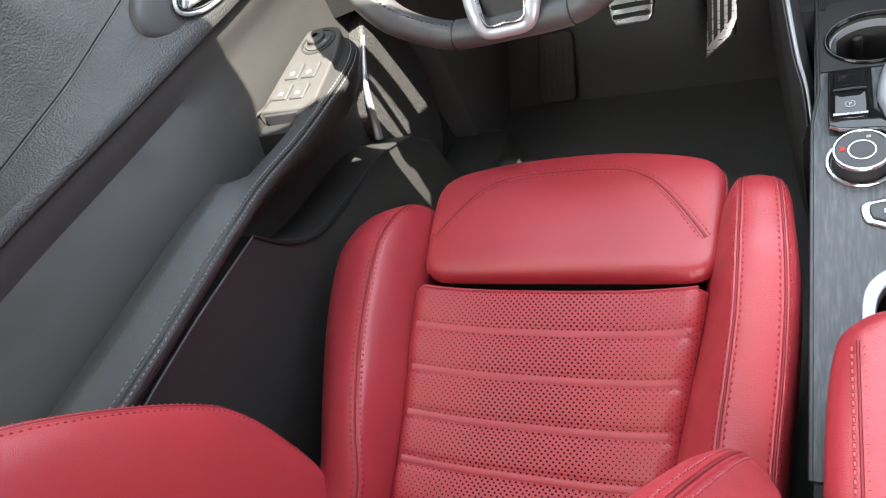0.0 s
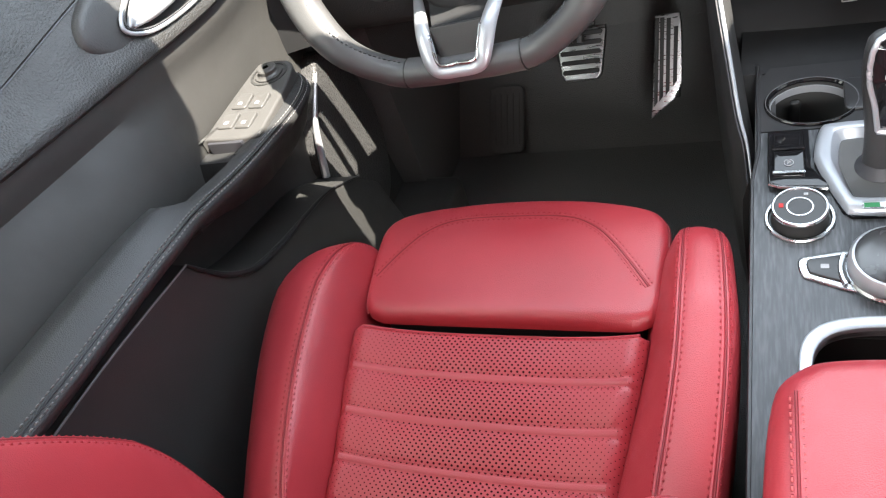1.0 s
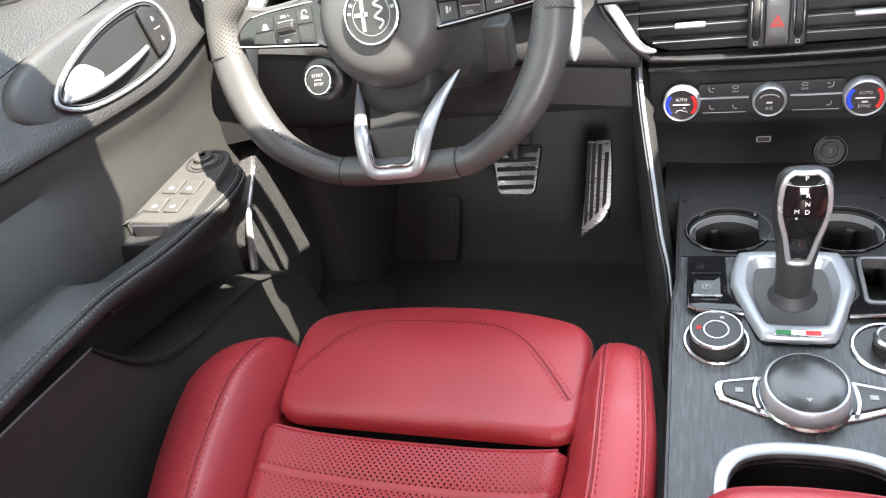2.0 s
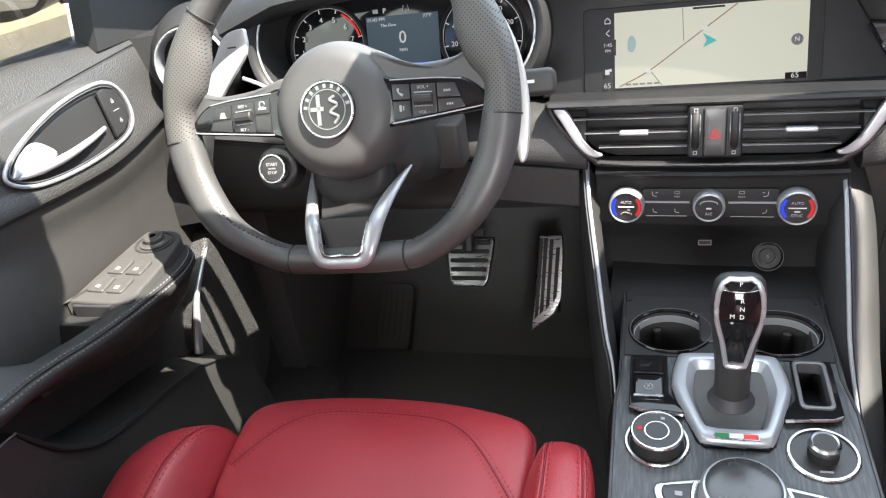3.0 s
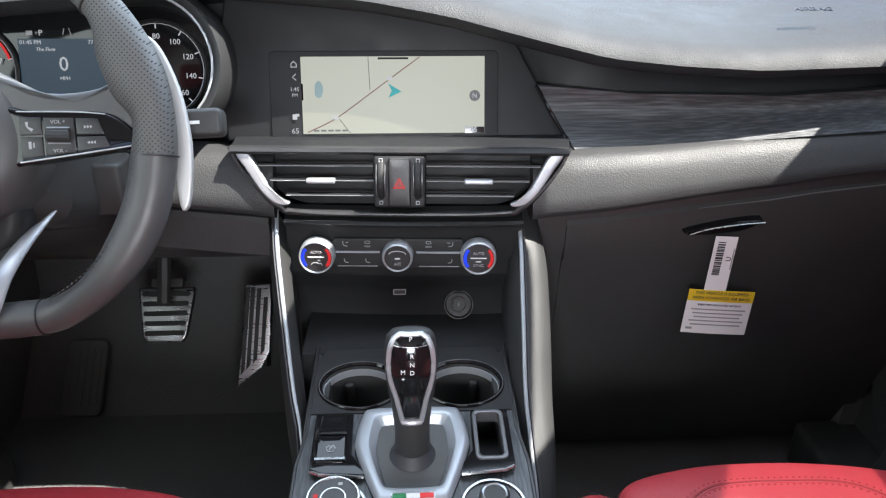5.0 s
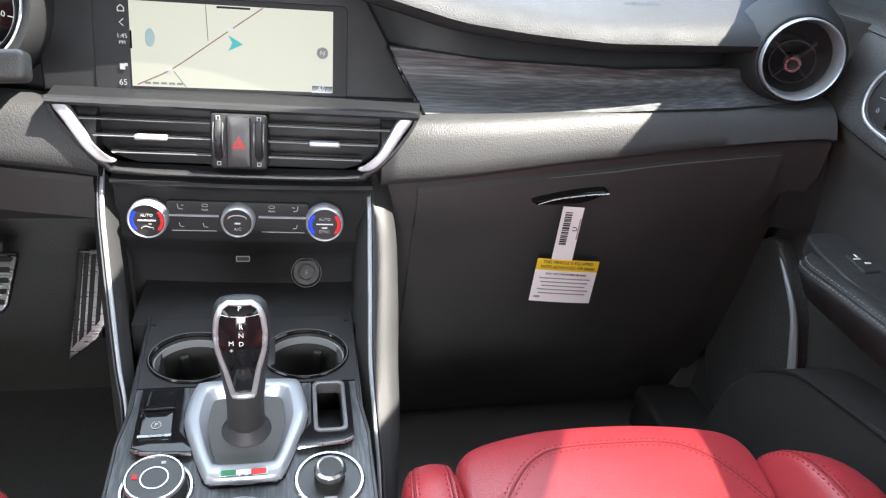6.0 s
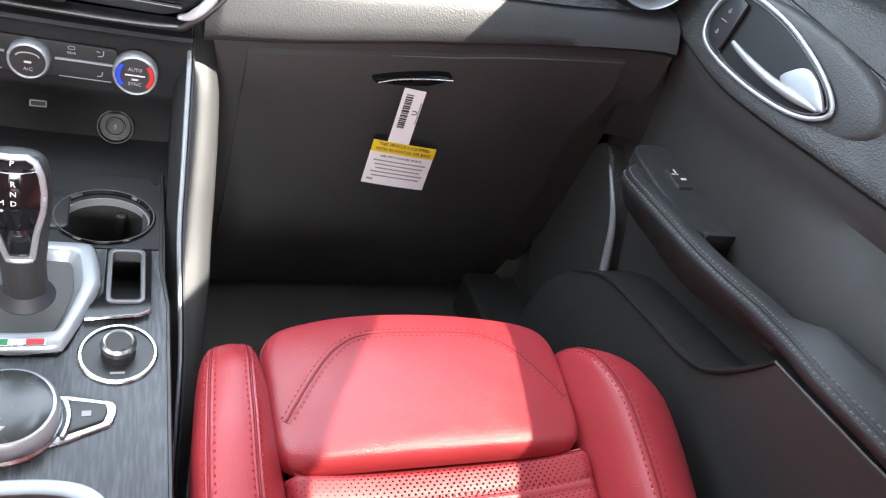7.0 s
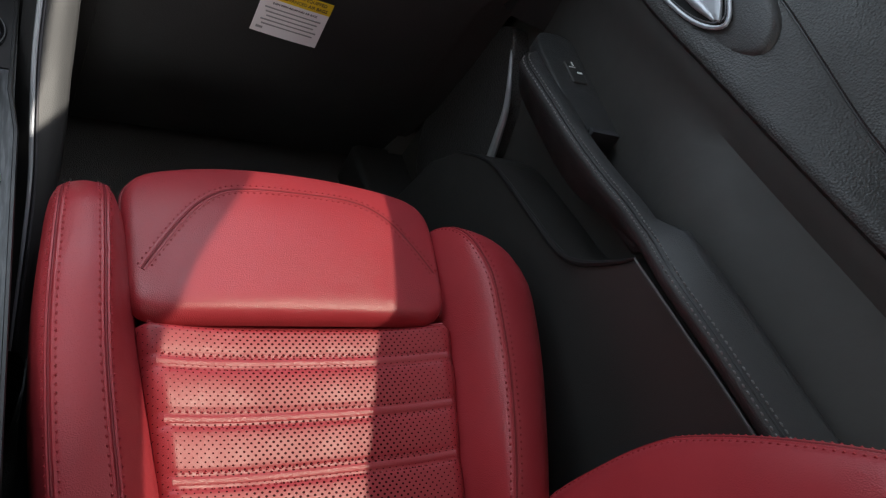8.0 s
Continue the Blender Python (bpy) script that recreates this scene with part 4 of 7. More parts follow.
    part("inner_line", moved(tube([(p.x * f * 0.945, (p.y - 0.005) * 0.90 + 0.005, 0.0100) for p in ro], 0.0008, 6, True), hm), DIM_METAL, door)
    part("release_ring", moved(tube([(p.x * f, p.y, 0.0085) for p in ro], 0.0025, 10, True, flat=0.9), hm), MATT_SILVER, door, "satin silver ring")
    part("release_dish", pillow(rin, 0.01, 0.002, lambda x, y: -0.004, m=hm @ pose(0, 0, 0.0085), fill=3), NIGHT, door, "black recess")
    lev = curve([(0.060 * f, -0.006, 0.008), (0.02 * f, -0.010, 0.012), (-0.04 * f, -0.0125, 0.014), (-0.108 * f, -0.009, 0.010)], 6)
    part("release_lever", moved(tube(lev, lambda t: (0.0030 + 0.0034 * t) * (1 if t < 0.85 else 1 - 4.5 * (t - 0.85)), 12, flat=0.8), hm), MATT_SILVER, door, "satin silver door release lever")
    part("release_paddle", pillow([(p.x * f, p.y) for p in curve([(-0.038, -0.006), (-0.048, 0.010), (-0.064, 0.018), (-0.086, 0.013), (-0.108, 0.000), (-0.113, -0.008), (-0.08, -0.012)], 4, True)], 0.004, 0.002,
                                  m=hm @ pose(0, 0, 0.012), fill=2), MATT_SILVER, door, "satin silver cup behind the lever")
    part("lock_switch", pillow([(p[0] * f, p[1]) for p in ((0.108, 0.030), (0.110, -0.008), (0.088, -0.020), (0.070, -0.022), (0.072, 0.036), (0.085, 0.038))], 0.004, 0.001,
                               m=hm @ pose(0, 0, 0.0118), fill=2), SATIN, door)
    for y in (0.020, -0.006):
        body = round_rect(0.0042, 0.0032, 0.0006, 0.091 * f, y - 0.001)
        part("lock_mark", frame_ring(body, inset(body, 0.0007), 0.0004, 0.0001, m=hm @ pose(0, 0, 0.0124)), GREY, door)
        part("lock_mark", moved(tube([(0.091 * f + 0.0014 * math.cos(a), y + 0.0006 + 0.0022 * math.sin(a), 0) for a in spread(0.2, 2.9, 7)], 0.0003, 5), hm @ pose(0, 0, 0.0123)), GREY, door)
    part("lock_line", bars([(0.091 * f, 0.008, 0.012, 0.0007)], hm @ pose(0, 0, 0.0122)), GREY, door)

    if driver:
        # switch panel in front of the armrest
        pm = facing((X(0.664), 0.697, 0.6325), (-s * 0.04, -0.05, 1.0), (0, 1, 0)) @ Matrix.Scale(1.04, 4)
        out = curve([(-0.022, 0.071), (0.010, 0.073), (0.026, 0.058), (0.036, 0.02), (0.042, -0.045), (0.038, -0.074), (-0.024, -0.078), (-0.030, -0.068), (-0.030, 0.05)], 5, True)
        part("switch_panel", pillow([(p.x, p.y) for p in out], 0.02, 0.003, m=pm, fill=3), SWITCH, door, "satin black window switch panel")
        for y in (-0.048, -0.012):
            for x in (-0.009, 0.015):
                sw = pillow(round_rect(0.021, 0.026, 0.003), 0.004, 0.0015, lambda a, b: 0.001 + 0.16 * max(0, b), m=pm @ pose(x, y, 0.0015))
                part("window_switch", sw, SWITCH, door)
                part("switch_mark", bars([(0, -0.005, 0.005, 0.005)], pm @ pose(x, y, 0.0030)), GREY, door)
        part("mirror_knob", lathe([(0.018, 0.0), (0.018, 0.002), (0.0125, 0.003), (0.0120, 0.0085), (0.0105, 0.0100), (0.004, 0.0104)], 28, pm @ pose(0.000, 0.044, 0.0)), SWITCH, door, "round mirror adjuster knob")
        part("mirror_ring", lathe([(0.024, 0.0), (0.024, 0.001), (0.021, 0.0013), (0.021, 0.0)], 28, pm @ pose(0.000, 0.044, 0.0)), HARD, door)
        # solid ink-black block paints the shade of the pull recess
        part("pull_shade", box(*sorted((X(0.640), X(0.690))), 0.6120, 0.6195, 0.598, 0.6250, 0.001), INK, door, "black block painting a slot's shade behind the switch panel")
    else:
        pm = facing((X(0.684), 0.719, 0.6225), (-s * 0.04, -0.05, 1.0), (0, 1, 0)) @ Matrix.Scale(1.03, 4)
        out = curve([(-0.030, 0.07), (0.0, 0.090), (0.028, 0.07), (0.032, -0.04), (0.028, -0.07), (-0.028, -0.075), (-0.036, -0.04)], 5, True)
        part("switch_panel", pillow([(p.x, p.y) for p in out], 0.02, 0.003, m=pm, fill=3), LEATHER_BLACK, door)
        part("window_switch", pillow(round_rect(0.022, 0.034, 0.003), 0.004, 0.002, lambda a, b: 0.001 + 0.09 * max(0, b), m=pm @ pose(0.0, 0.018, 0.0015)), HARD, door)
        part("switch_mark", bars([(-0.004, 0.006, 0.009, 0.0015), (-0.001, 0.012, 0.002, 0.006), (0.003, -0.003, 0.007, 0.003)], pm @ pose(0.0, 0.018, 0.0042)), WHITE, door)
        # here too a black block takes the place of the recess's shade
        part("pull_shade", box(*sorted((X(0.660), X(0.705))), 0.6365, 0.6440, 0.595, 0.6200, 0.001), INK, door, "black block painting a slot's shade behind the switch panel")
    # side glass
    rows = [[(X(0.745 - 0.20 * (z - 0.9) - 0.35 * (z - 0.9) ** 2), y, z) for y in spread(-0.18, line(z, [(0.866, 0.825), (0.94, 0.825), (1.22, 0.45)]), 8)] for z in spread(0.866, 1.22, 10)]
    g = part("side_glass", sheet(rows, (X(0.004), 0, 0)), TINTED_GLASS, door, "tinted side window glass")
    return door


build_door(-1, True)
build_door(1, False)


# ---- dashboard ----
def pad_edge(x):
    return line(x, [(-0.74, 0.840), (-0.60, 0.845), (-0.50, 0.880), (-0.20, 0.905), (-0.03, 0.888), (0.06, 0.872), (0.145, 0.851), (0.23, 0.831), (0.31, 0.823), (0.40, 0.818), (0.52, 0.822), (0.75, 0.830)])


def band_top(x):
    return line(abs(x - 0.008) + 0.008, [(0.16, 0.729), (0.20, 0.731), (0.30, 0.736), (0.37, 0.741), (0.44, 0.747), (0.56, 0.760), (0.66, 0.776)])


def band_low(x):
    return line(abs(x - 0.008) + 0.008, [(0.12, 0.650), (0.18, 0.659), (0.23, 0.664), (0.36, 0.680), (0.44, 0.689), (0.56, 0.709), (0.66, 0.729)])


TURN = 0.052     # the middle of the dashboard is turned towards the driver


def turn_y(x):
    """How far the dashboard's face comes forward at x because of that turn."""
    return -TURN * max(-0.2, min(0.2, x)) * table(abs(x), [(0.22, 1.0), (0.42, 0.0)])


def build_dash():
    dash = thing("dashboard", (XC, 1.05, 0.40), "black grained dashboard with a brushed trim insert, partly sunlit", "dashboard")

    # upper pad with an overhanging front edge
    rings = []
    for x in spread(-0.745, 0.765, 70):
        z = pad_edge(x)
        y = 0.885 + 0.02 * math.exp(-((x - 0.0) / 0.18) ** 2) + 0.03 * max(0, (abs(x) - 0.6) / 0.15)
        pts = [(y + 0.085, z - 0.020), (y + 0.03, z - 0.012), (y + 0.008, z - 0.006), (y, z + 0.003), (y + 0.006, z + 0.013), (y + 0.03, z + 0.024), (y + 0.09, z + 0.036), (y + 0.20, z + 0.048),
               (1.36, max(0.900, z + 0.05)), (1.42, 0.86), (1.2, 0.80)]
        rings.append([(x, p[0], p[1]) for p in pts])
    pad = part("upper_pad", loft(rings), PAD, dash, "grained black upper pad", 60)
    part("airbag_mark", lettering("AIRBAG", 0.013, facing((0.475, 0.955, 0.875), (0, -0.28, 0.96), (0, 1, 0)), 0.0004), SATIN, pad)

    # recess wall behind the trim and screen
    rings = []
    for x in spread(-0.70, 0.72, 40):
        z = pad_edge(x)
        d = 0.05 * (1 - table(x, [(0.10, 0.0), (0.24, 1.0)]))
        pts = [(0.955 + d, z - 0.010), (0.948 + d, z - 0.02), (0.944 + d, band_top(x) + 0.02), (0.93 + d, band_top(x) - 0.02), (1.0 + d, 0.66), (1.15, 0.70), (1.15, 0.80)]
        rings.append([(x, p[0], p[1]) for p in pts])
    part("recess_wall", loft(rings), RECESS, dash, "smooth black recess under the pad")

    # brushed trim insert on the passenger side
    rows = []
    for k in range(14):
        v = k / 13
        row = []
        for u in spread(0, 1, 40):
            x0 = 0.203 - 0.042 * v
            x = x0 + (0.625 - x0) * u
            zt = line(u, [(0, 0.795), (0.25, 0.785), (0.6, 0.784), (1.0, 0.800)])
            zb = band_top(x) - 0.004
            y = 0.905 + 0.030 * v + 0.012 * math.sin(math.pi * v) - 0.035 * u ** 2
            row.append((x, y, zb + (zt - zb) * v))
        rows.append(row)
    part("trim_insert", sheet(rows, (0, 0.012, 0)), GRAIN_X, dash, "dark grey brushed open-pore trim")
    edge = [(r[0][0] - 0.001, r[0][1] - 0.002, r[0][2]) for r in rows]
    part("insert_edge", tube(edge, 0.0022, 6), GLOSS, dash)

    # soft band below it, on both sides of the vents
    def band(x0, x1):
        rings = []
        for x in spread(x0, x1, 44):
            t, b = band_top(x) - 0.003, band_low(x)
            far = max(0, (abs(x) - 0.45) / 0.2)
            y = 0.900 - 0.03 * far ** 2 + turn_y(x)
            h = t - b
            pts = [(y + 0.03, t + 0.001), (y, t), (y - 0.010, t - 0.005), (y - 0.020, t - 0.28 * h), (y - 0.028, t - 0.60 * h), (y - 0.032, t - 0.82 * h), (y - 0.029, b + 0.005), (y - 0.020, b + 0.001), (y, b), (y + 0.05, b + 0.004)]
            rings.append([(x, p[0], p[1]) for p in pts])
        return loft(rings)

    part("soft_band", band(0.152, 0.675), DASH, dash, "grained black band lit by the sun", 60)
    part("soft_band", band(-0.660, -0.138), DASH, dash, "grained black band beside the wheel", 60)

    # glovebox lid and lower panels
    def lower(x0, x1, gap, low=0.0):
        rings = []
        for x in spread(x0, x1, 24):
            b = band_low(x) - gap
            y = 0.904 - 0.03 * max(0, (abs(x) - 0.45) / 0.2) ** 2
            pts = [(y + 0.03, b), (y - 0.004, b - 0.001), (y - 0.008, b - 0.006), (y - 0.004, b - 0.05), (0.912, 0.58 + 0.15 * low), (0.928, 0.48 + 0.65 * low), (0.950, 0.380 + 1.2 * low), (0.985, 0.290 + 1.77 * low), (1.02, 0.205 + 2.27 * low), (1.06, 0.184 + 2.4 * low), (1.12, 0.184 + 2.41 * low), (1.12, b)]
            rings.append([(x, p[0], p[1]) for p in pts])
        return loft(rings)

    part("cross_strip", lower(0.152, 0.69, 0.000), TRIM_BLACK, dash)
    lid = part("glovebox_lid", moved(lower(0.200, 0.640, 0.017), pose(0, -0.003, 0)), TRIM_BLACK, dash, "black plastic glovebox lid")
    hp = curve([(-0.044, -0.004), (0.0, 0.007), (0.040, 0.012), (0.046, 0.008), (0.02, -0.005), (-0.03, -0.009)], 5, True)
    part("lid_handle", pillow([(p.x, p.y) for p in hp], 0.012, 0.004, m=facing((0.385, 0.8845, 0.634), (0, -1, -0.15)), fill=3), GLOSS, lid, "glossy black glovebox pull")
    part("handle_edge", tube(curve([(0.343, 0.8768, 0.6315), (0.365, 0.8752, 0.6390), (0.400, 0.8745, 0.6445), (0.430, 0.8752, 0.6465)], 5), 0.0009, 6), SILVER, lid, "fine bright upper edge of the pull")
    # painted highlight: pale hairline where the lid's bevel catches light
    seam = [(x, 0.8915 - 0.03 * max(0, (x - 0.45) / 0.2) ** 2, band_low(x) - 0.0205) for x in spread(0.355, 0.636, 24)]
    part("lid_highlight", tube(seam, lambda t: 0.0008 * (0.3 + 0.7 * math.sin(math.pi * t)), 6), EDGE, lid, "lid edge painted pale for the light it catches")
    part("knee_panel", lower(-0.66, -0.150, 0.006, 0.165), TRIM_BLACK, dash, "black knee panel below the steering wheel")
    for s in (-1, 1):
        rings = []
        for z in spread(0.60, 0.86, 12):
            d = 0.02 * math.sin((z - 0.4) / 0.46 * math.pi)
            rings.append([(0.005 + s * 0.660, 0.900 - d, z), (0.005 + s * 0.735, 0.87 - d, z), (0.005 + s * 0.735, 1.3, z), (0.005 + s * 0.660, 1.3, z)])
        part("end_cheek", loft(rings), NIGHT, dash, "black dashboard end")

    # screen surround
    sm = facing((-0.002, 0.936, 0.7845), (0.0, -math.cos(radians(15)), math.sin(radians(15))))
    out = [(-0.190, -0.050), (0.201, -0.060), (0.205, -0.054), (0.165, 0.012), (0.130, 0.075), (0.06, 0.088), (-0.06, 0.100), (-0.185, 0.106), (-0.196, 0.04)]
    part("screen_surround", pillow(out, 0.012, 0.003, m=sm @ pose(0, 0, -0.002), fill=2), RECESS, dash, "satin black screen surround")
    return dash, sm


DASHBOARD, SCREEN_M = build_dash()


def build_screen(m):
    tab = thing("infotainment_display", m.translation, "lit navigation screen showing a pale map", "display")
    up = lambda z: m @ pose(0, 0, z)
    part("glass_panel", pillow(round_rect(0.258, 0.098, 0.006, -0.010), 0.008, 0.0008, m=up(0.0004), fill=2), RECESS, tab, "dark screen glass")
    mp = part("map_area", bars([(0, 0, 0.2065, 0.0853)], up(0.0018)), MAP_LAND, tab, "pale grey-green map")
    z = 0.0024
    road = curve([(-0.098, -0.041, 0), (-0.065, -0.025, 0), (-0.025, 0.003, 0), (-0.004, 0.018, 0), (0.03, 0.042, 0)], 4)
    part("map_road", moved(tube([(p.x, p.y, 0) for p in road], 0.00062, 6, flat=0.2), up(z)), MAP_ROAD, mp, "reddish main road")
    part("map_side_road", moved(tube([(-0.028, 0.042, 0), (-0.0265, 0.006, 0)], 0.0004, 6, flat=0.3), up(z)), MAP_LINE, mp)
    part("map_side_road", moved(tube([(-0.062, -0.026, 0), (-0.050, -0.042, 0)], 0.0004, 6, flat=0.3), up(z)), MAP_LINE, mp)
    part("map_lake", pillow([(p.x, p.y) for p in curve([(-0.088, 0.012), (-0.083, 0.016), (-0.079, 0.008), (-0.082, -0.002), (-0.088, 0.0)], 4, True)], 0.0004, 0.0001, m=up(z), fill=2), MAP_WATER, mp)
    part("map_arrow", pillow([(0.009, 0.004), (-0.006, 0.013), (-0.002, 0.005), (-0.006, -0.003)], 0.0005, 0.0001, m=up(z + 0.0012), fill=2), MAP_ARROW, mp, "teal position arrow")
    part("road_shield", bars([(-0.004, 0.0185, 0.006, 0.004)], up(z + 0.0011)), LIT_WHITE, mp)
    part("road_shield", bars([(-0.066, -0.0245, 0.006, 0.004)], up(z + 0.0011)), LIT_WHITE, mp)
    part("compass_disc", lathe([(0.0062, 0), (0.0062, 0.0003), (0.001, 0.0003)], 20, up(z) @ pose(0.092, -0.001, 0)), SATIN, mp)
    part("compass_letter", lettering("N", 0.007, up(z + 0.0006) @ pose(0.092, -0.001, 0)), LIT_WHITE, mp)
    part("road_name", bars([(-0.088 + 0.008 * k, -0.039, 0.006, 0.002) for k in range(5)], up(z)), MAP_LINE, mp)
    part("top_tab", bars([(0, 0.0405, 0.034, 0.0022)], up(z)), GLOSS, tab)
    part("side_tab", bars([(-0.1025, 0.004, 0.0018, 0.018)], up(z)), GLOSS, tab)
    part("corner_tab", bars([(0.092, -0.0395, 0.022, 0.007)], up(z)), GLOSS, tab)
    part("temperature", lettering("65", 0.0085, up(z + 0.0006) @ pose(0.091, -0.0395, 0)), LIT_WHITE, tab)
    part("temperature", lettering("65", 0.0085, up(z) @ pose(-0.112, -0.0395, 0)), LIT_WHITE, tab)
    part("clock", lettering("1:45", 0.0062, up(z) @ pose(-0.111, 0.007, 0)), LIT_WHITE, tab)
    part("clock", lettering("PM", 0.0050, up(z) @ pose(-0.111, 0.0005, 0)), LIT_WHITE, tab)
    home = [(-0.0034, -0.003), (0.0034, -0.003), (0.0034, 0.0012), (0, 0.0042), (-0.0034, 0.0012)]
    part("home_sign", frame_ring(home, inset(home, 0.0009), 0.0004, 0.0001, m=up(z) @ pose(-0.111, 0.034, 0)), LIT_WHITE, tab)
    part("back_sign", moved(tube([(0.002, 0.0035, 0), (-0.0018, 0, 0), (0.002, -0.0035, 0)], 0.0005, 6), up(z) @ pose(-0.111, 0.0205, 0)), LIT_WHITE, tab)
    part("seat_sign", bars([(-0.112, -0.0235, 0.005, 0.006), (-0.1085, -0.0215, 0.003, 0.003)], up(z)), LIT_WHITE, tab)


build_screen(SCREEN_M)


def build_centre_vents():
    v = thing("centre_air_vents", (0.004, 0.88, 0.66), "black twin air vents with satin silver ends and a hazard switch", "air vent")
    m = facing((0.004, 0.876, 0.708), (-TURN, -0.985, 0.17)) @ Matrix.Diagonal((1.035, 1, 1, 1))
    P = lambda x, y, z=0.0: m @ Vector((x, y, z))
    out = [(-0.172, 0.027), (-0.168, 0.018), (-0.148, -0.010), (-0.128, -0.030), (-0.105, -0.037), (0.105, -0.037), (0.128, -0.030), (0.148, -0.010), (0.168, 0.018), (0.172, 0.027)]
    big = [(p.x, p.y) for p in curve([(-0.182, 0.033), (-0.173, 0.012), (-0.152, -0.018), (-0.132, -0.037), (-0.10, -0.0445), (0.10, -0.0445), (0.132, -0.037), (0.152, -0.018), (0.173, 0.012), (0.182, 0.033)], 4)]
    inn = [(p.x * 0.965, p.y * 0.86 + 0.001) for p in (Vector(q) for q in big)]
    part("surround", frame_ring(big, inn, 0.03, 0.004, m=m @ pose(0, 0, 0.006), drop=0.03), SATIN, v, "dark satin surround")
    part("cavity", pillow(out, 0.01, 0.001, m=m @ pose(0, 0, -0.028), fill=2), RECESS, v, "dark vent interior")
    part("top_strip", loft([[P(x, 0.0262 + a, b) for a, b in ((0, 0.010), (0.003, 0.0125), (0.0070, 0.0105), (0.0085, 0.004), (0.0, 0.0))] for x in spread(-0.178, 0.178, 12)]), SATIN, v, "thin black strip")
    shelf = [[P(x, 0.0335, 0.006), P(x, 0.0350, -0.002), P(x * 1.02, 0.0385, -0.030), P(x * 1.04, 0.0440, -0.075)] for x in spread(-0.178, 0.180, 12)]
    part("shelf", sheet(shelf, (0, 0, -0.006)), RECESS, v, "black shelf below the screen")
    part("lower_strip", tube([P(x, -0.0405 + 0.0035 * (x / 0.12) ** 4, 0.0095) for x in spread(-0.12, 0.12, 20)], 0.0022, 8), SATIN, v)
    for s in (-1, 1):
        blade = curve([(0.1725, 0.0262), (0.1640, 0.0115), (0.1545, -0.0050), (0.1460, -0.0180), (0.1340, -0.0290), (0.1215, -0.0310), (0.1190, -0.0275), (0.1300, -0.0225), (0.1395, -0.0105), (0.1490, 0.0080), (0.1590, 0.0262)], 3, True)
        part("silver_end", pillow([(s * p.x, p.y) for p in blade], 0.008, 0.0018, m=m @ pose(0, 0, 0.0095), fill=2), MATT_SILVER, v, "satin silver corner blade")
        for y, half in ((0.0135, 0.150), (-0.0030, 0.138), (-0.0195, 0.122)):
            a, b = sorted((s * 0.028, s * half))
            sl = part("slat", moved(box(a, b, -0.007, 0.007, -0.0009, 0.0009), m @ pose(0, y, -0.001, 84)), RECESS, v)
            part("slat_edge", tube([P(a, y - 0.0005, 0.006), P(b, y - 0.0005, 0.006)], 0.0007, 6), EMBLEM, sl, "thin silver slat edge")
        part("slat_tab", pillow(round_rect(0.031, 0.0055, 0.002), 0.010, 0.002, m=m @ pose(s * 0.084, -0.0035, 0.011), fill=2), MATT_SILVER, v, "bright slat tab")
        bend = curve([(0, -0.0200, 0.0), (0, -0.010, 0.006), (0, 0.0, 0.008), (0, 0.010, 0.006), (0, 0.0200, 0.0)], 4)
        part("thumb_wheel", moved(tube(bend, 0.0045, 10, up=(1, 0, 0)), m @ pose(s * 0.0195, -0.0015, 0.008)), RUBBER, v, "ribbed thumb wheel")
        for e in (-1, 1):
            part("wheel_rim", moved(tube(bend, 0.0009, 6), m @ pose(s * 0.0195 + e * 0.0045, -0.0015, 0.0095)), DIM_METAL, v)
        for y in (0.0205, -0.0265):
            part("wheel_mark", frame_ring(round_rect(0.0042, 0.0042, 0.0005, s * 0.0195, y), round_rect(0.0026, 0.0026, 0.0004, s * 0.0195, y), 0.0006, 0.0002, m=m @ pose(0, 0, 0.0127)), GREY, v)
    part("middle_block", pillow(round_rect(0.055, 0.0580, 0.004), 0.030, 0.003, m=m @ pose(0, -0.0035, 0.012), fill=2), NIGHT, v)
    hz = part("hazard_switch", pillow(round_rect(0.024, 0.0540, 0.003), 0.006, 0.002, m=m @ pose(0, -0.0035, 0.0150), fill=2), SATIN, v, "black hazard light switch")
    tri = [(-0.0068, -0.0055), (0.0068, -0.0055), (0.0, 0.0068)]
    for a, b in ((0.0, 0.0014), (0.0023, 0.0030)):
        part("hazard_triangle", frame_ring(inset(tri, a) if a else tri, inset(tri, b), 0.0006, 0.0001, m=m @ pose(0, -0.0045, 0.0161)), LIT_RED, hz, "red triangle")


build_centre_vents()


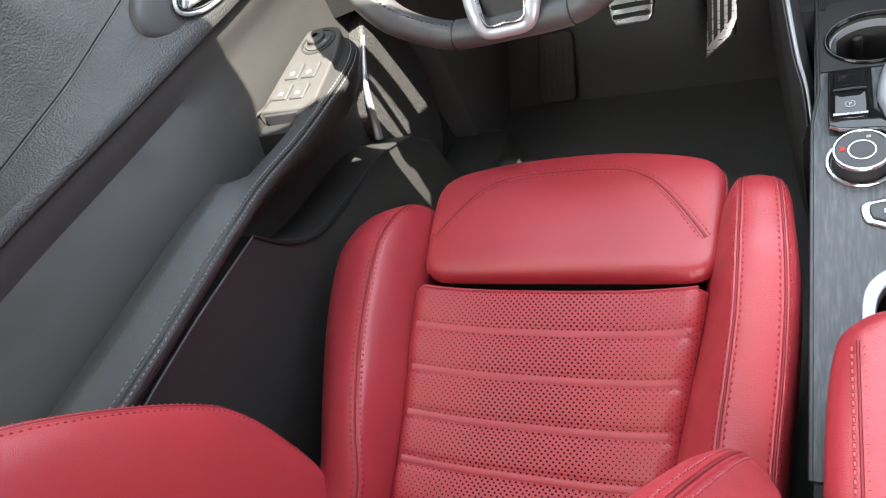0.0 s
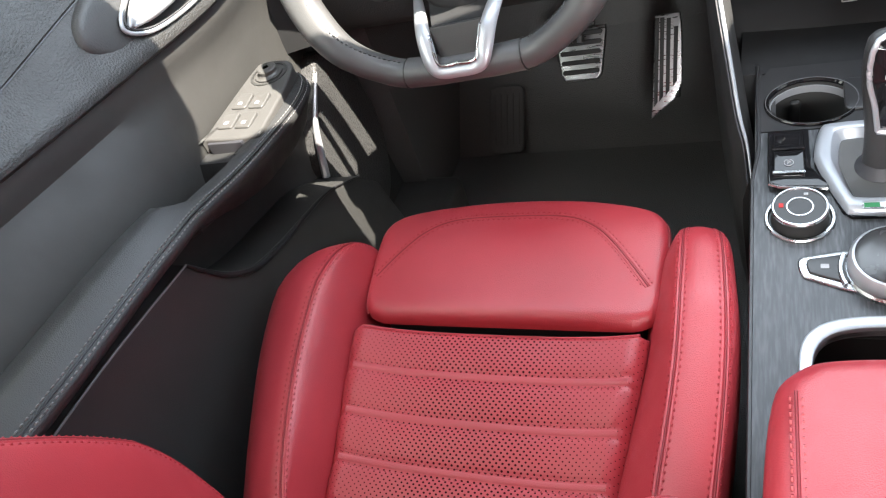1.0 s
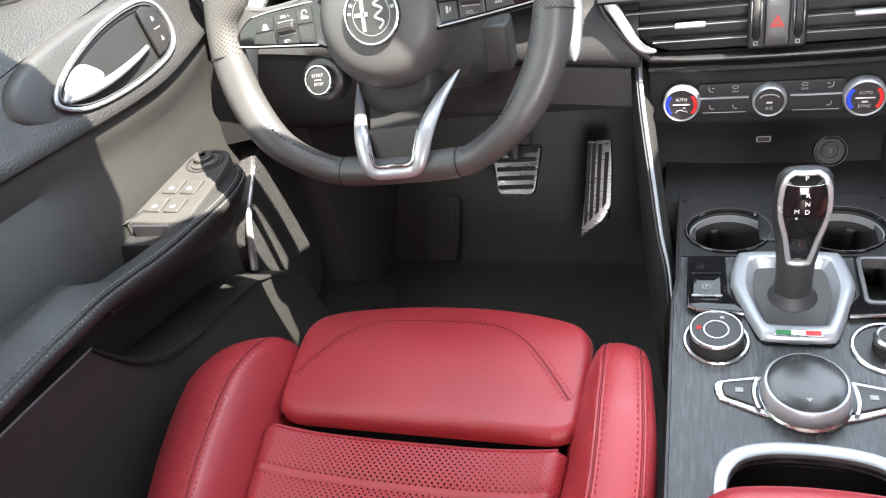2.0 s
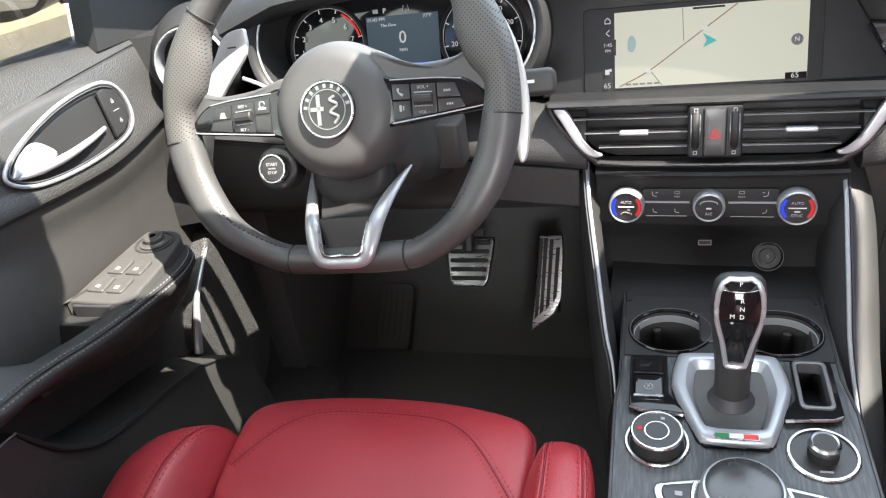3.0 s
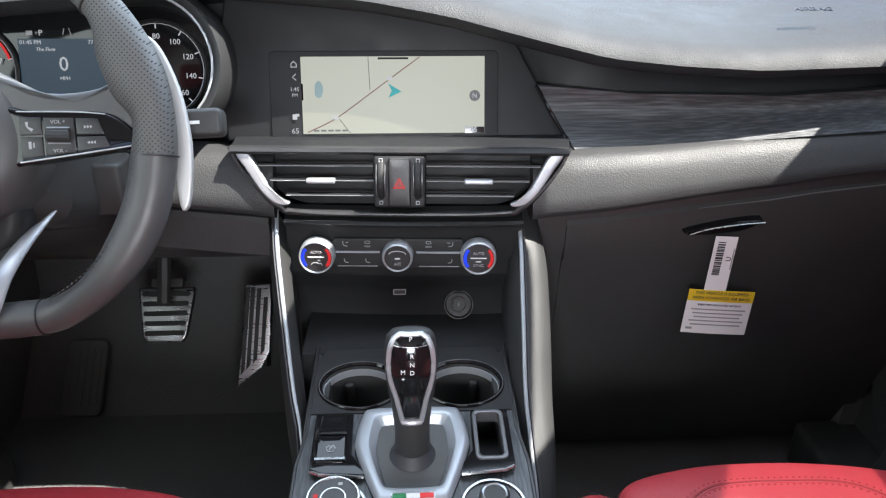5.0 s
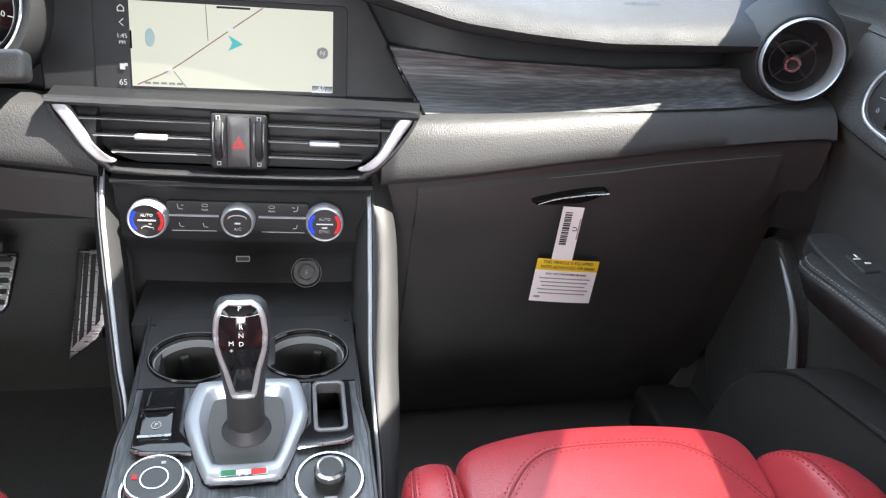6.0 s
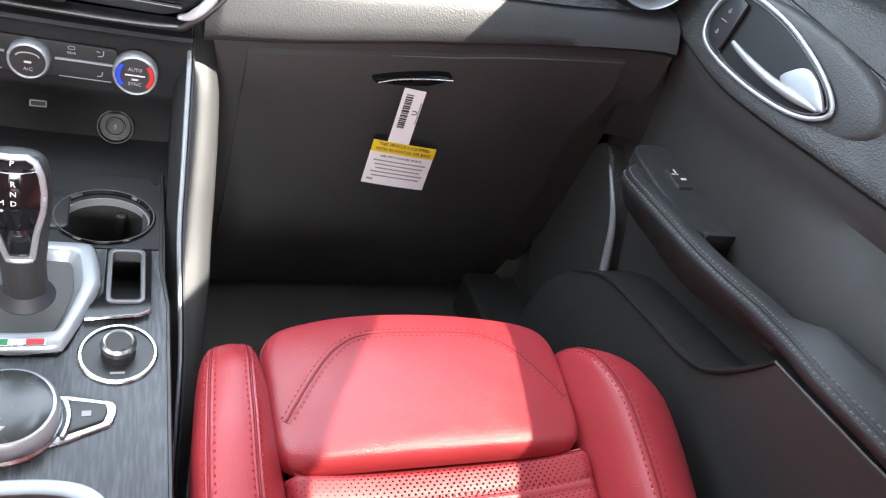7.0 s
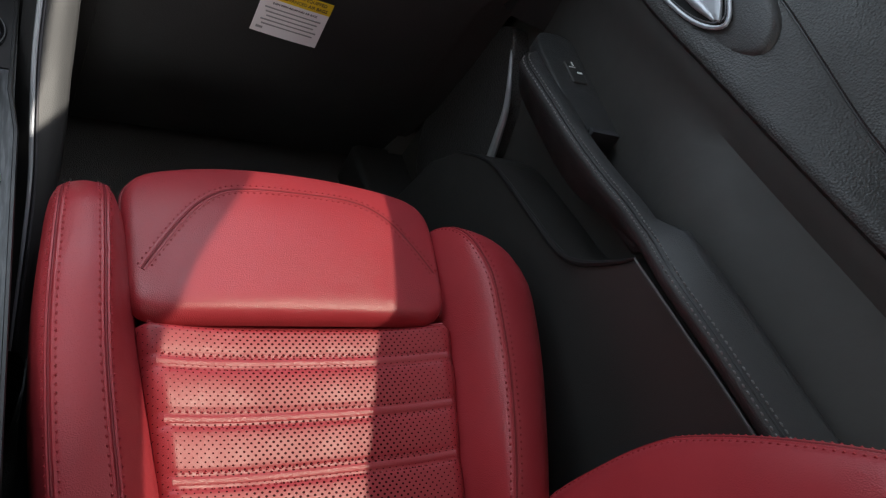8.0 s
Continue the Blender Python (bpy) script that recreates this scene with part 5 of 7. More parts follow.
def build_round_vent(x, z, s):
    c = Vector((x + s * 0.008, 0.872, z))
    m = facing(c, (-s * 0.28, -1, 0.06))
    v = thing("round_air_vent", c, "round black air vent with a satin silver ring", "air vent", "round air vents")
    part("ring", lathe([(0.0462, -0.02), (0.0463, 0.006), (0.0458, 0.0088), (0.0450, 0.0095), (0.0442, 0.0088), (0.0436, 0.0070), (0.0418, -0.004), (0.0402, -0.016)], 48, m), MATT_SILVER, v, "satin silver ring")
    part("bowl", lathe([(0.0403, -0.014), (0.040, -0.022), (0.034, -0.034), (0.003, -0.038)], 32, m), RECESS, v)
    # the vanes are swung towards the driver, hub and all
    aim = m @ pose(-0.008 if s > 0 else 0.0, -0.006, 0.002, 10, -14 if s > 0 else 0, 0)
    part("inner_ring", lathe([(0.0255, -0.014), (0.0255, -0.008), (0.0240, -0.008), (0.0240, -0.014)], 32, aim), SATIN, v)
    for a in (50, 140, 230, 320):
        reach = 0.026 if a > 200 else 0.031
        part("vane", moved(box(0.006, reach, -0.0008, 0.0008, -0.016, -0.006), aim @ pose(0, 0, 0, 0, 0, a)), SATIN, v)
    part("hub", lathe([(0.0095, -0.01), (0.0095, 0.001), (0.0085, 0.003), (0.0062, 0.003), (0.0052, 0.0)], 24, aim), SILVER, v, "small silver hub")
    part("hub_centre", lathe([(0.0056, -0.002), (0.0054, 0.0008), (0.001, 0.0008)], 20, aim), RECESS, v)
    part("shroud", lathe([(0.070, -0.060), (0.063, -0.030), (0.056, -0.010), (0.0500, 0.0005), (0.0478, 0.0015), (0.0462, -0.001), (0.045, -0.05)], 48, m), PAD, v)


build_round_vent(0.618, 0.818, 1)
build_round_vent(-0.616, 0.824, -1)


def build_climate():
    panel = thing("climate_control_panel", (0.0, 0.87, 0.58), "black climate panel with three silver-ringed dials", "control panel")
    prof = [(0.900, 0.660), (0.861, 0.660), (0.858, 0.657), (0.860, 0.654), (0.868, 0.650), (0.872, 0.642), (0.868, 0.592), (0.872, 0.585), (0.900, 0.560), (0.915, 0.535), (0.912, 0.47), (0.905, 0.46), (1.0, 0.46), (1.0, 0.662)]
    rings = []
    for x in spread(-0.128, 0.142, 16):
        rings.append([(x, p[0] + 0.006 * ((x - 0.007) / 0.13) ** 2 - TURN * x, p[1]) for p in prof])
    part("stack_body", loft(rings), NIGHT, panel, "black plastic centre stack")
    m = facing((0, 0.867, 0.6185), (-TURN, -1.0, 0.06))
    part("button_strip", pillow(round_rect(0.150, 0.036, 0.004), 0.004, 0.0015, m=m @ pose(0, 0, 0.0006), fill=2), NIGHT, panel)
    for s in (-1, 1):
        part("silver_line", bars([(s * 0.047, 0.0020, 0.052, 0.0018)], m @ pose(0, 0, 0.0020), 0.0012), SURROUND, panel, "thin silver line between the dials")
        part("lower_line", bars([(s * 0.047, -0.016, 0.046, 0.0007)], m @ pose(0, 0, 0.0012)), GREY, panel)
    sign = m @ pose(0, 0, 0.0014)
    for x in (-0.060, 0.060):
        # seated figure's outline: back, cushion and an air arrow
        e = 1 if x < 0 else -1
        part("button_sign", moved(tube(curve([(x - e * 0.0030, 0.0150, 0), (x - e * 0.0022, 0.0100, 0), (x + e * 0.0022, 0.0088, 0)], 4), 0.00045, 5, flat=0.5), sign), GREY, panel)
        part("button_sign", moved(tube([(x + e * 0.0005, 0.0130, 0), (x + e * 0.0034, 0.0138, 0)], 0.00045, 5, flat=0.5), sign), GREY, panel)
        part("button_sign", moved(tube(curve([(x - e * 0.0022, -0.0068, 0), (x - e * 0.0012, -0.0108, 0), (x + e * 0.0026, -0.0116, 0)], 4), 0.00045, 5, flat=0.5), sign), GREY, panel)
    for x in (-0.035, 0.035):
        pane = round_rect(0.0062, 0.0036, 0.0012, x, 0.0136)
        part("button_sign", frame_ring(pane, inset(pane, 0.0006), 0.0003, 0.0001, m=sign), GREY, panel)
    part("button_sign", moved(tube(curve([(-0.0375, -0.0068, 0), (-0.0365, -0.0108, 0), (-0.0325, -0.0116, 0)], 4), 0.00045, 5, flat=0.5), sign), GREY, panel)
    part("button_word", lettering("MAX", 0.0032, m @ pose(-0.035, 0.0085, 0.0014)), GREY, panel)
    part("button_word", lettering("REAR", 0.0032, m @ pose(0.035, 0.0085, 0.0014)), GREY, panel)
    for x, r in ((-0.092, 0.0205), (0.0, 0.0178), (0.092, 0.0205)):
        k = part("dial", lathe([(r, 0), (r, 0.012), (r - 0.0007, 0.0152), (r - 0.0018, 0.0164), (r - 0.0026, 0.0160), (r - 0.0030, 0.0140)], 40, m @ pose(x, 0.0, 0)), MATT_SILVER, panel, "satin silver ringed dial")
        f = m @ pose(x, 0, 0.0145)
        part("dial_face", lathe([(r - 0.0028, -0.004), (r - 0.0028, 0), (0.001, 0)], 32, f), SATIN, k, "black dial face")
        up = f @ pose(0, 0, 0.0005)
        if x:
            for s, mat in ((-1, LIT_BLUE), (1, LIT_RED)):
                arc = [((r - 0.0052) * s * math.cos(radians(a)), (r - 0.0052) * math.sin(radians(a)), 0) for a in spread(-42, 42, 10)]
                part("heat_arc", moved(tube(arc, 0.0018, 6, flat=0.4), up), mat, k, "lit blue arc" if s < 0 else "lit red arc")
            part("dial_line", bars([(0, 0.0005, 0.018, 0.0011)], up), WHITE, k)
            part("dial_word", lettering("AUTO", 0.0046, up @ pose(0, 0.0062, 0)), GREY, k)
            if x > 0:
                part("dial_word", lettering("SYNC", 0.0048, up @ pose(0, -0.0085, 0)), GREY, k)
                part("dial_lamp", bars([(0, -0.0038, 0.006, 0.0018)], up), LIT_WHITE, k)
            else:
                part("dial_sign", moved(tube(curve([(-0.0062, -0.0092, 0), (-0.0050, -0.0072, 0), (-0.0012, -0.0060, 0), (0.0026, -0.0072, 0), (0.0056, -0.0076, 0), (0.0062, -0.0096, 0)], 4), 0.00055, 5, flat=0.5), up), GREY, k)
                part("dial_lamp", bars([(0.003, -0.0035, 0.003, 0.0016)], up), LIT_WHITE, k)
        else:
            part("dial_word", lettering("A/C", 0.0048, up @ pose(0, -0.0075, 0)), GREY, k)
            part("dial_lamp", bars([(0, -0.0008, 0.006, 0.0018)], up), LIT_WHITE, k)
            arc = [(0.0095 * math.cos(radians(a)), 0.0045 + 0.004 * math.sin(radians(a)), 0) for a in spread(0, 180, 10)]
            part("dial_sign", moved(tube(arc, 0.0007, 6, flat=0.5), up), GREY, k)
    um = facing((0.0, 0.9065, 0.545), (0, -0.88, 0.46))
    part("usb_socket", frame_ring(round_rect(0.016, 0.007, 0.001), round_rect(0.0135, 0.0045, 0.0008), 0.003, 0.0004, m=um @ pose(0, 0, 0.003)), GREY, panel, "small grey-rimmed port")
    part("usb_throat", bars([(0, 0, 0.013, 0.0042)], um @ pose(0, 0, 0.0012)), INK, panel)
    pm = facing((0.0735, 0.904, 0.527), (0, -0.92, 0.40))
    part("power_socket_rim", lathe([(0.0185, -0.004), (0.0185, 0.003), (0.0170, 0.004), (0.0160, 0.003), (0.0160, -0.002)], 32, pm), RECESS, panel, "black socket rim")
    part("rim_line", lathe([(0.0182, 0.0032), (0.0178, 0.0040), (0.0172, 0.0042), (0.0170, 0.0038)], 36, pm), EDGE, panel)
    part("power_socket", lathe([(0.016, -0.003), (0.0155, -0.001), (0.0105, -0.001), (0.0100, 0.002), (0.0088, 0.003), (0.0080, 0.001), (0.001, 0.001)], 28, pm), RECESS, panel)
    part("cap_line", lathe([(0.0100, 0.0022), (0.0094, 0.0034), (0.0088, 0.0032)], 32, pm), EDGE, panel)
    part("socket_mark", moved(tube(curve([(0.0012, 0.0028, 0), (-0.0014, 0.0004, 0), (0.0012, -0.0002, 0), (-0.0010, -0.0028, 0)], 3), 0.0004, 5), pm @ pose(0, 0, 0.0014)), GREY, panel)


build_climate()


def build_cluster():
    c = thing("instrument_cluster", (-0.367, 0.96, 0.75), "hooded instrument cluster with two dials and a lit display", "instrument cluster")
    tilt = (0, -0.966, 0.259)
    m = facing((-0.367, 0.952, 0.815), tilt)

    def stadium(r, half, n=20):
        return [(half + r * math.cos(a), r * math.sin(a)) for a in spread(-math.pi / 2, math.pi / 2, n)] + [(-half + r * math.cos(a), r * math.sin(a)) for a in spread(math.pi / 2, 3 * math.pi / 2, n)]

    def ring(r, half, z):
        return [m @ Vector((x, y, z)) for x, y in stadium(r, half)]

    hood = [ring(0.064, 0.103, -0.01), ring(0.064, 0.103, 0.01), ring(0.071, 0.106, 0.055), ring(0.073, 0.107, 0.062), ring(0.079, 0.108, 0.064), ring(0.084, 0.109, 0.055), ring(0.082, 0.108, -0.02), ring(0.064, 0.103, -0.01)]
    part("hood", loft(hood, caps=False), NIGHT, c, "black instrument hood", 60)
    part("hood_strip", tube(ring(0.0705, 0.106, 0.056), 0.0016, 6, closed=True), MATT_SILVER, c, "thin silver line in the hood")
    part("face_plate", pillow(stadium(0.065, 0.103), 0.008, 0.001, m=m, fill=2), GLOSS, c)
    ticks = {-1: ("0", "1", "2", "3", "4", "5", "6", "7"), 1: ("0", "20", "40", "60", "80", "100", "120", "140", "160")}
    for s in (-1, 1):
        g = m @ pose(s * 0.103, -0.004, 0.002)
        d = part("dial", lathe([(0.055, -0.002), (0.055, 0.002), (0.053, 0.0035), (0.0515, 0.0015), (0.0515, -0.001)], 44, g), SATIN, c, "round black dial")
        part("scale_ring", lathe([(0.0505, 0.0), (0.0505, 0.0006), (0.0495, 0.0006), (0.0495, 0.0)], 44, g), GREY, d)
        words, n = ticks[s], len(ticks[s])
        for k, w in enumerate(words):
            a = radians(225 - 270 * k / (n - 1)) if s > 0 else radians(215 - 200 * k / (n - 1))
            q = g @ pose(0.036 * math.cos(a), 0.036 * math.sin(a), 0.001)
            part("dial_number", lettering(w, 0.0095 if s < 0 else 0.0085, q), LIT_WHITE, d)
            part("tick", moved(box(0.0445, 0.0495, -0.0006, 0.0006, 0.0003, 0.0009), g @ pose(0, 0, 0, 0, 0, math.degrees(a))), LIT_WHITE, d)
        if s < 0:
            arc = [(0.0465 * math.cos(radians(a)), 0.0465 * math.sin(radians(a)), 0.001) for a in spread(15, 62, 12)]
            part("red_zone", moved(tube(arc, 0.0014, 6, flat=0.4), g), LIT_RED, d)
        a = radians(225 if s > 0 else 215)
        part("needle", moved(tube([(0, 0, 0.003), (0.042 * math.cos(a), 0.042 * math.sin(a), 0.003)], lambda t: 0.0012 - 0.0006 * t, 6), g), LIT_RED, d)
        part("needle_cap", lathe([(0.008, 0), (0.008, 0.005), (0.001, 0.006)], 20, g), SATIN, d)
    dm = m @ pose(0, 0, 0.0015)
    dsp = part("display", bars([(0, -0.008, 0.096, 0.076)], dm), LIT_PANEL, c, "dim blue driver display")
    t = m @ pose(0, 0, 0.0028)
    part("readout", lettering("0", 0.022, t @ pose(0, 0.002, 0)), LIT_WHITE, dsp)
    part("readout", lettering("MPH", 0.0055, t @ pose(0, -0.013, 0)), LIT_WHITE, dsp)
    part("readout", lettering("01:45 PM", 0.0062, t @ pose(-0.034, 0.026, 0)), LIT_WHITE, dsp)
    part("readout", lettering("77°F", 0.0062, t @ pose(0.034, 0.026, 0)), LIT_WHITE, dsp)
    part("readout", lettering("The Flow", 0.0055, t @ pose(-0.018, 0.0185, 0)), LIT_WHITE, dsp)
    part("readout", lettering("P", 0.0085, t @ pose(-0.022, 0.036, 0)), LIT_WHITE, dsp)
    part("lamp_sign", bars([(-0.034, 0.036, 0.007, 0.005)], t), GREY, dsp)
    part("lane_sign", moved(tube([(0.002, 0.034, 0), (0.004, 0.041, 0)], 0.0004, 5), t), GREY, dsp)
    part("lane_sign", moved(tube([(0.011, 0.034, 0), (0.009, 0.041, 0)], 0.0004, 5), t), GREY, dsp)
    part("blue_line", bars([(0.0, -0.030, 0.080, 0.0008)], t), LIT_BLUE, dsp)


build_cluster()


# ---- steering wheel ----
def build_wheel():
    tilt = radians(22)
    m = facing((-0.368, 0.703, 0.803), (0, -math.cos(tilt), math.sin(tilt))) @ pose(0, 0, 0, 0, 0, 2.5)     # turned slightly
    w = thing("steering_wheel", m.translation, "black leather flat-bottomed steering wheel with silver trim", "steering wheel")
    half = [(0.0, 0.175), (0.067, 0.162), (0.1235, 0.124), (0.162, 0.0665), (0.175, 0.0), (0.163, -0.063), (0.131, -0.111), (0.082, -0.142), (0.045, -0.1475), (0.0, -0.148)]
    pts = half + [(-x, y) for x, y in reversed(half[1:-1])]
    path = curve([(x, y, -0.014 * table(y, [(-0.146, 1.0), (-0.110, 0.0)])) for x, y in pts], 8, True)          # starts at the top, runs clockwise
    n = len(path)

    def rim(a, b, r=0.0158):
        rings = []
        for k in range(a, b + 1):
            p, d = path[k % n], (path[(k + 1) % n] - path[k % n - 1]).normalized()
            out = Vector((d.y, -d.x, 0)) * -1
            if out.dot(p) < 0:
                out = -out
            grip = 0.0020 * math.exp(-((p.y - 0.055) / 0.04) ** 2)
            swell = 0.014 * math.exp(-((p.y - 0.058) / 0.034) ** 4) + 0.0085 * math.exp(-((p.y + 0.055) / 0.062) ** 4)
            rings.append([p + out * (r * 0.94 + grip + (swell if math.cos(t) < 0 else 0)) * math.cos(t) + Vector((0, 0, (r * 1.12 + grip) * math.sin(t))) for t in spread(0, 2 * math.pi * 15 / 16, 16)])
        return moved(loft(rings), m)

    top, ra, rb, low1, low2, lb, la = 0, 18, 34, 60, n - 60, n - 34, n - 18
    part("rim_top", rim(la - n, ra), WHEEL_SKIN, w, "smooth black leather rim")
    part("grip", rim(ra, rb), WHEEL_PERF, w, "perforated black leather grip")
    part("rim_side", rim(rb, low1), WHEEL_SKIN, w)
    part("rim_bottom", rim(low1, low2, 0.0166), WHEEL_SKIN, w)
    part("rim_side", rim(low2, lb), WHEEL_SKIN, w)
    part("grip", rim(lb, la), WHEEL_PERF, w, "perforated black leather grip")
    for k in (ra, rb, low1, low2, lb, la):
        p, d = path[k % n], (path[(k + 1) % n] - path[k % n - 1]).normalized()
        out = Vector((d.y, -d.x, 0))
        ring = [p + out * 0.0156 * math.cos(t) + Vector((0, 0, 0.0184 * math.sin(t))) for t in spread(0, 2 * math.pi * 23 / 24, 24)]
        part("rim_seam", moved(tube(ring, 0.0009, 6, closed=True), m), SATIN, w)
    inner = [[(p * 0.912) + Vector((0, 0, 0.0125)) for p in path[a:b]] for a, b in ((34, 58), (n - 58, n - 34))]
    for p in inner:
        part("rim_stitching", moved(stitches([p], 0.0032, 0.0020, 0.0013, 0.0004), m), TRIM_BLACK, w)

    # hub with air bag cover
    hub = [Vector((p[0], p[1])) for p in circle(0.0695, 60, 0.003, 0.002)]
    part("hub_cover", pillow([(p.x, p.y) for p in hub], 0.045, 0.022, lambda x, y: 0.016 - 2.2 * (x * x + y * y), 7, m @ pose(0, 0, 0.0), 8), HUB, w, "smooth black hub cover", 60)
    part("lower_hub", pillow([(p.x * 0.62, p.y * 0.55 - 0.062) for p in hub], 0.03, 0.012, m=m @ pose(0, 0, -0.022)), NIGHT, w)
    bm_ = m @ pose(0.003, 0.002, 0.0165) @ Matrix.Diagonal((0.87, 0.87, 1, 1))
    bd = part("badge", lathe([(0.0325, -0.004), (0.0325, 0.0015), (0.0315, 0.0025), (0.0300, 0.0025), (0.0295, 0.0015), (0.001, 0.0015)], 44, bm_), SATIN, w, "round dark emblem with silver shapes")
    part("badge_ring", lathe([(0.0325, 0), (0.0325, 0.0026), (0.0312, 0.0030), (0.0300, 0.0028), (0.0300, 0)], 44, bm_), SILVER, bd)
    part("badge_ring", lathe([(0.0225, 0.001), (0.0225, 0.0022), (0.0215, 0.0022), (0.0215, 0.001)], 40, bm_), EMBLEM, bd)
    marks = [joined(bars([(0, 0.026, 0.0034, 0.0046)], bm_ @ pose(0, 0, 0.002, 0, 0, a), 0.0004)) for a in (-78, -58, -38, -18, 2, 22, 42, 62, 82)]
    for mk in marks:
        part("badge_mark", mk, EMBLEM, bd)
    part("badge_cross", bars([(-0.010, 0, 0.0045, 0.034), (-0.012, 0.001, 0.016, 0.0045)], bm_ @ pose(0, 0, 0.002), 0.0004), EMBLEM, bd)
    part("badge_curl", moved(tube(curve([(0.010, 0.014, 0), (0.004, 0.010, 0), (0.013, 0.004, 0), (0.004, -0.003, 0), (0.013, -0.009, 0), (0.008, -0.016, 0)], 6), 0.0018, 6, flat=0.4), bm_ @ pose(0, 0, 0.002)), EMBLEM, bd)

    # spokes with switches
    for s in (-1, 1):
        cov = curve([(0.045, 0.056), (0.085, 0.040), (0.130, 0.042), (0.160, 0.058), (0.168, 0.030), (0.162, 0.000), (0.100, 0.010), (0.045, 0.015)], 4, True)
        if s < 0:
            cov = curve([(0.045, 0.040), (0.085, 0.0315), (0.125, 0.0285), (0.150, 0.034), (0.166, 0.030), (0.162, 0.000), (0.100, 0.010), (0.045, 0.015)], 4, True)
        part("spoke_cover", pillow([(s * p.x, p.y) for p in cov], 0.016, 0.005, m=m @ pose(0, 0, -0.001), fill=3), WHEEL_SKIN, w, "black leather spoke cover")
        pad = curve([(0.050, 0.0265), (0.075, 0.0255), (0.110, 0.0235), (0.136, 0.0205), (0.152, 0.010), (0.163, -0.004), (0.160, -0.008), (0.150, -0.0095), (0.110, -0.0135), (0.066, -0.0185), (0.050, -0.020)], 4, True)
        sp = part("spoke", pillow([(s * p.x, p.y) for p in pad], 0.022, 0.003, m=m @ pose(0, 0, 0.003), fill=3), GLOSS, w, "gloss black switch spoke")
        part("spoke_edge", moved(tube(curve([(s * 0.064, -0.0165, 0.0), (s * 0.110, -0.0120, 0.0), (s * 0.150, -0.0078, 0.0), (s * 0.160, -0.0060, 0.0)], 6), 0.0008, 6), m @ pose(0, 0, 0.0034)), MATT_SILVER, sp)
        part("spoke_edge", moved(tube(curve([(s * 0.064, 0.0250, 0.0), (s * 0.110, 0.0225, 0.0), (s * 0.135, 0.0195, 0.0)], 6), 0.0006, 6), m @ pose(0, 0, 0.0032)), MATT_SILVER, sp)
        # keys: two beside the hub, a roller in the middle, two outside
        keys = [[(0.066, 0.0055), (0.066, 0.0205), (0.0835, 0.0193), (0.0835, 0.0050)], [(0.066, 0.0040), (0.0835, 0.0035), (0.0835, -0.0122), (0.066, -0.0140)],
                [(0.1110, 0.0040), (0.1110, 0.0175), (0.1290, 0.0160), (0.1335, 0.0030)], [(0.1110, 0.0025), (0.1335, 0.0015), (0.1375, -0.0068), (0.1110, -0.0100)]]
        for q in keys:
            part("switch_key", pillow([(s * x, y) for x, y in q], 0.003, 0.0008, m=m @ pose(0, 0, 0.0042), fill=2), SATIN, sp, "satin black switch key")
        part("roller_field", pillow([(s * x, y) for x, y in ((0.0850, 0.0192), (0.1095, 0.0177), (0.1095, -0.0102), (0.0850, -0.0124))], 0.003, 0.0008, m=m @ pose(0, 0, 0.0036), fill=2), SATIN, sp)
        part("roller", moved(tube([(-0.0095, 0, 0), (-0.0085, 0, 0), (0.0085, 0, 0), (0.0095, 0, 0)], lambda t: 0.0048 if t in (0.0, 1.0) else 0.0056, 14), m @ pose(s * 0.0968, 0.0040, 0.0036, 0, 0, -s * 3)), HARD, sp, "ribbed black roller switch")
        for k in (-2, -1, 0, 1, 2):
            part("roller_rib", moved(tube([(-0.0085, 0.0054 * math.sin(k * 0.5), 0.0054 * math.cos(k * 0.5)), (0.0085, 0.0054 * math.sin(k * 0.5), 0.0054 * math.cos(k * 0.5))], 0.0005, 5), m @ pose(s * 0.0968, 0.0040, 0.0036, 0, 0, -s * 3)), SATIN, sp)
        for ry in (-1, 1):
            part("roller_rim", moved(tube([(-0.009, 0, 0), (0.009, 0, 0)], 0.0006, 5), m @ pose(s * 0.0968, 0.0040 + ry * 0.0064, 0.0042, 0, 0, -s * 3)), MATT_SILVER, sp)
        signs = m @ pose(0, 0, 0.0045)
        if s < 0:
            part("switch_sign", moved(plate([(-0.1245, 0.0050), (-0.1165, 0.0050), (-0.1180, 0.0080), (-0.1190, 0.0110), (-0.1225, 0.0110), (-0.1235, 0.0080)], [], 0.0004), signs), GREY, sp)
            part("switch_sign", bars([(-0.0745, 0.0110, 0.0085, 0.0022)], signs), GREY, sp)
            part("switch_sign", moved(tube([(0.0030 * math.cos(q) - 0.0745, 0.0030 * math.sin(q) + 0.0150, 0) for q in spread(0, 5.2, 12)], 0.0006, 5), signs), GREY, sp)
        else:
            part("switch_sign", moved(tube(curve([(0.0720, 0.0160, 0), (0.0725, 0.0120, 0), (0.0765, 0.0090, 0)], 5), lambda t: 0.0006 + 0.0008 * abs(2 * t - 1), 6, flat=0.4), signs), GREY, sp)
            part("switch_sign", bars([(0.0735, -0.0030, 0.0022, 0.0060)], signs), GREY, sp)
            part("switch_sign", bars([(0.0765, -0.0030, 0.0012, 0.0040)], signs), GREY, sp)
            for x, y in ((0.1210, 0.0098), (0.1225, -0.0030)):
                for k in (-1, 0, 1):
                    part("switch_sign", moved(plate([(-0.0010, -0.0014), (0.0010, 0.0), (-0.0010, 0.0014)] if y > 0 else [(0.0010, 0.0014), (-0.0010, 0.0), (0.0010, -0.0014)], [], 0.0003), signs @ pose(x + k * 0.0024, y, 0)), GREY, sp)
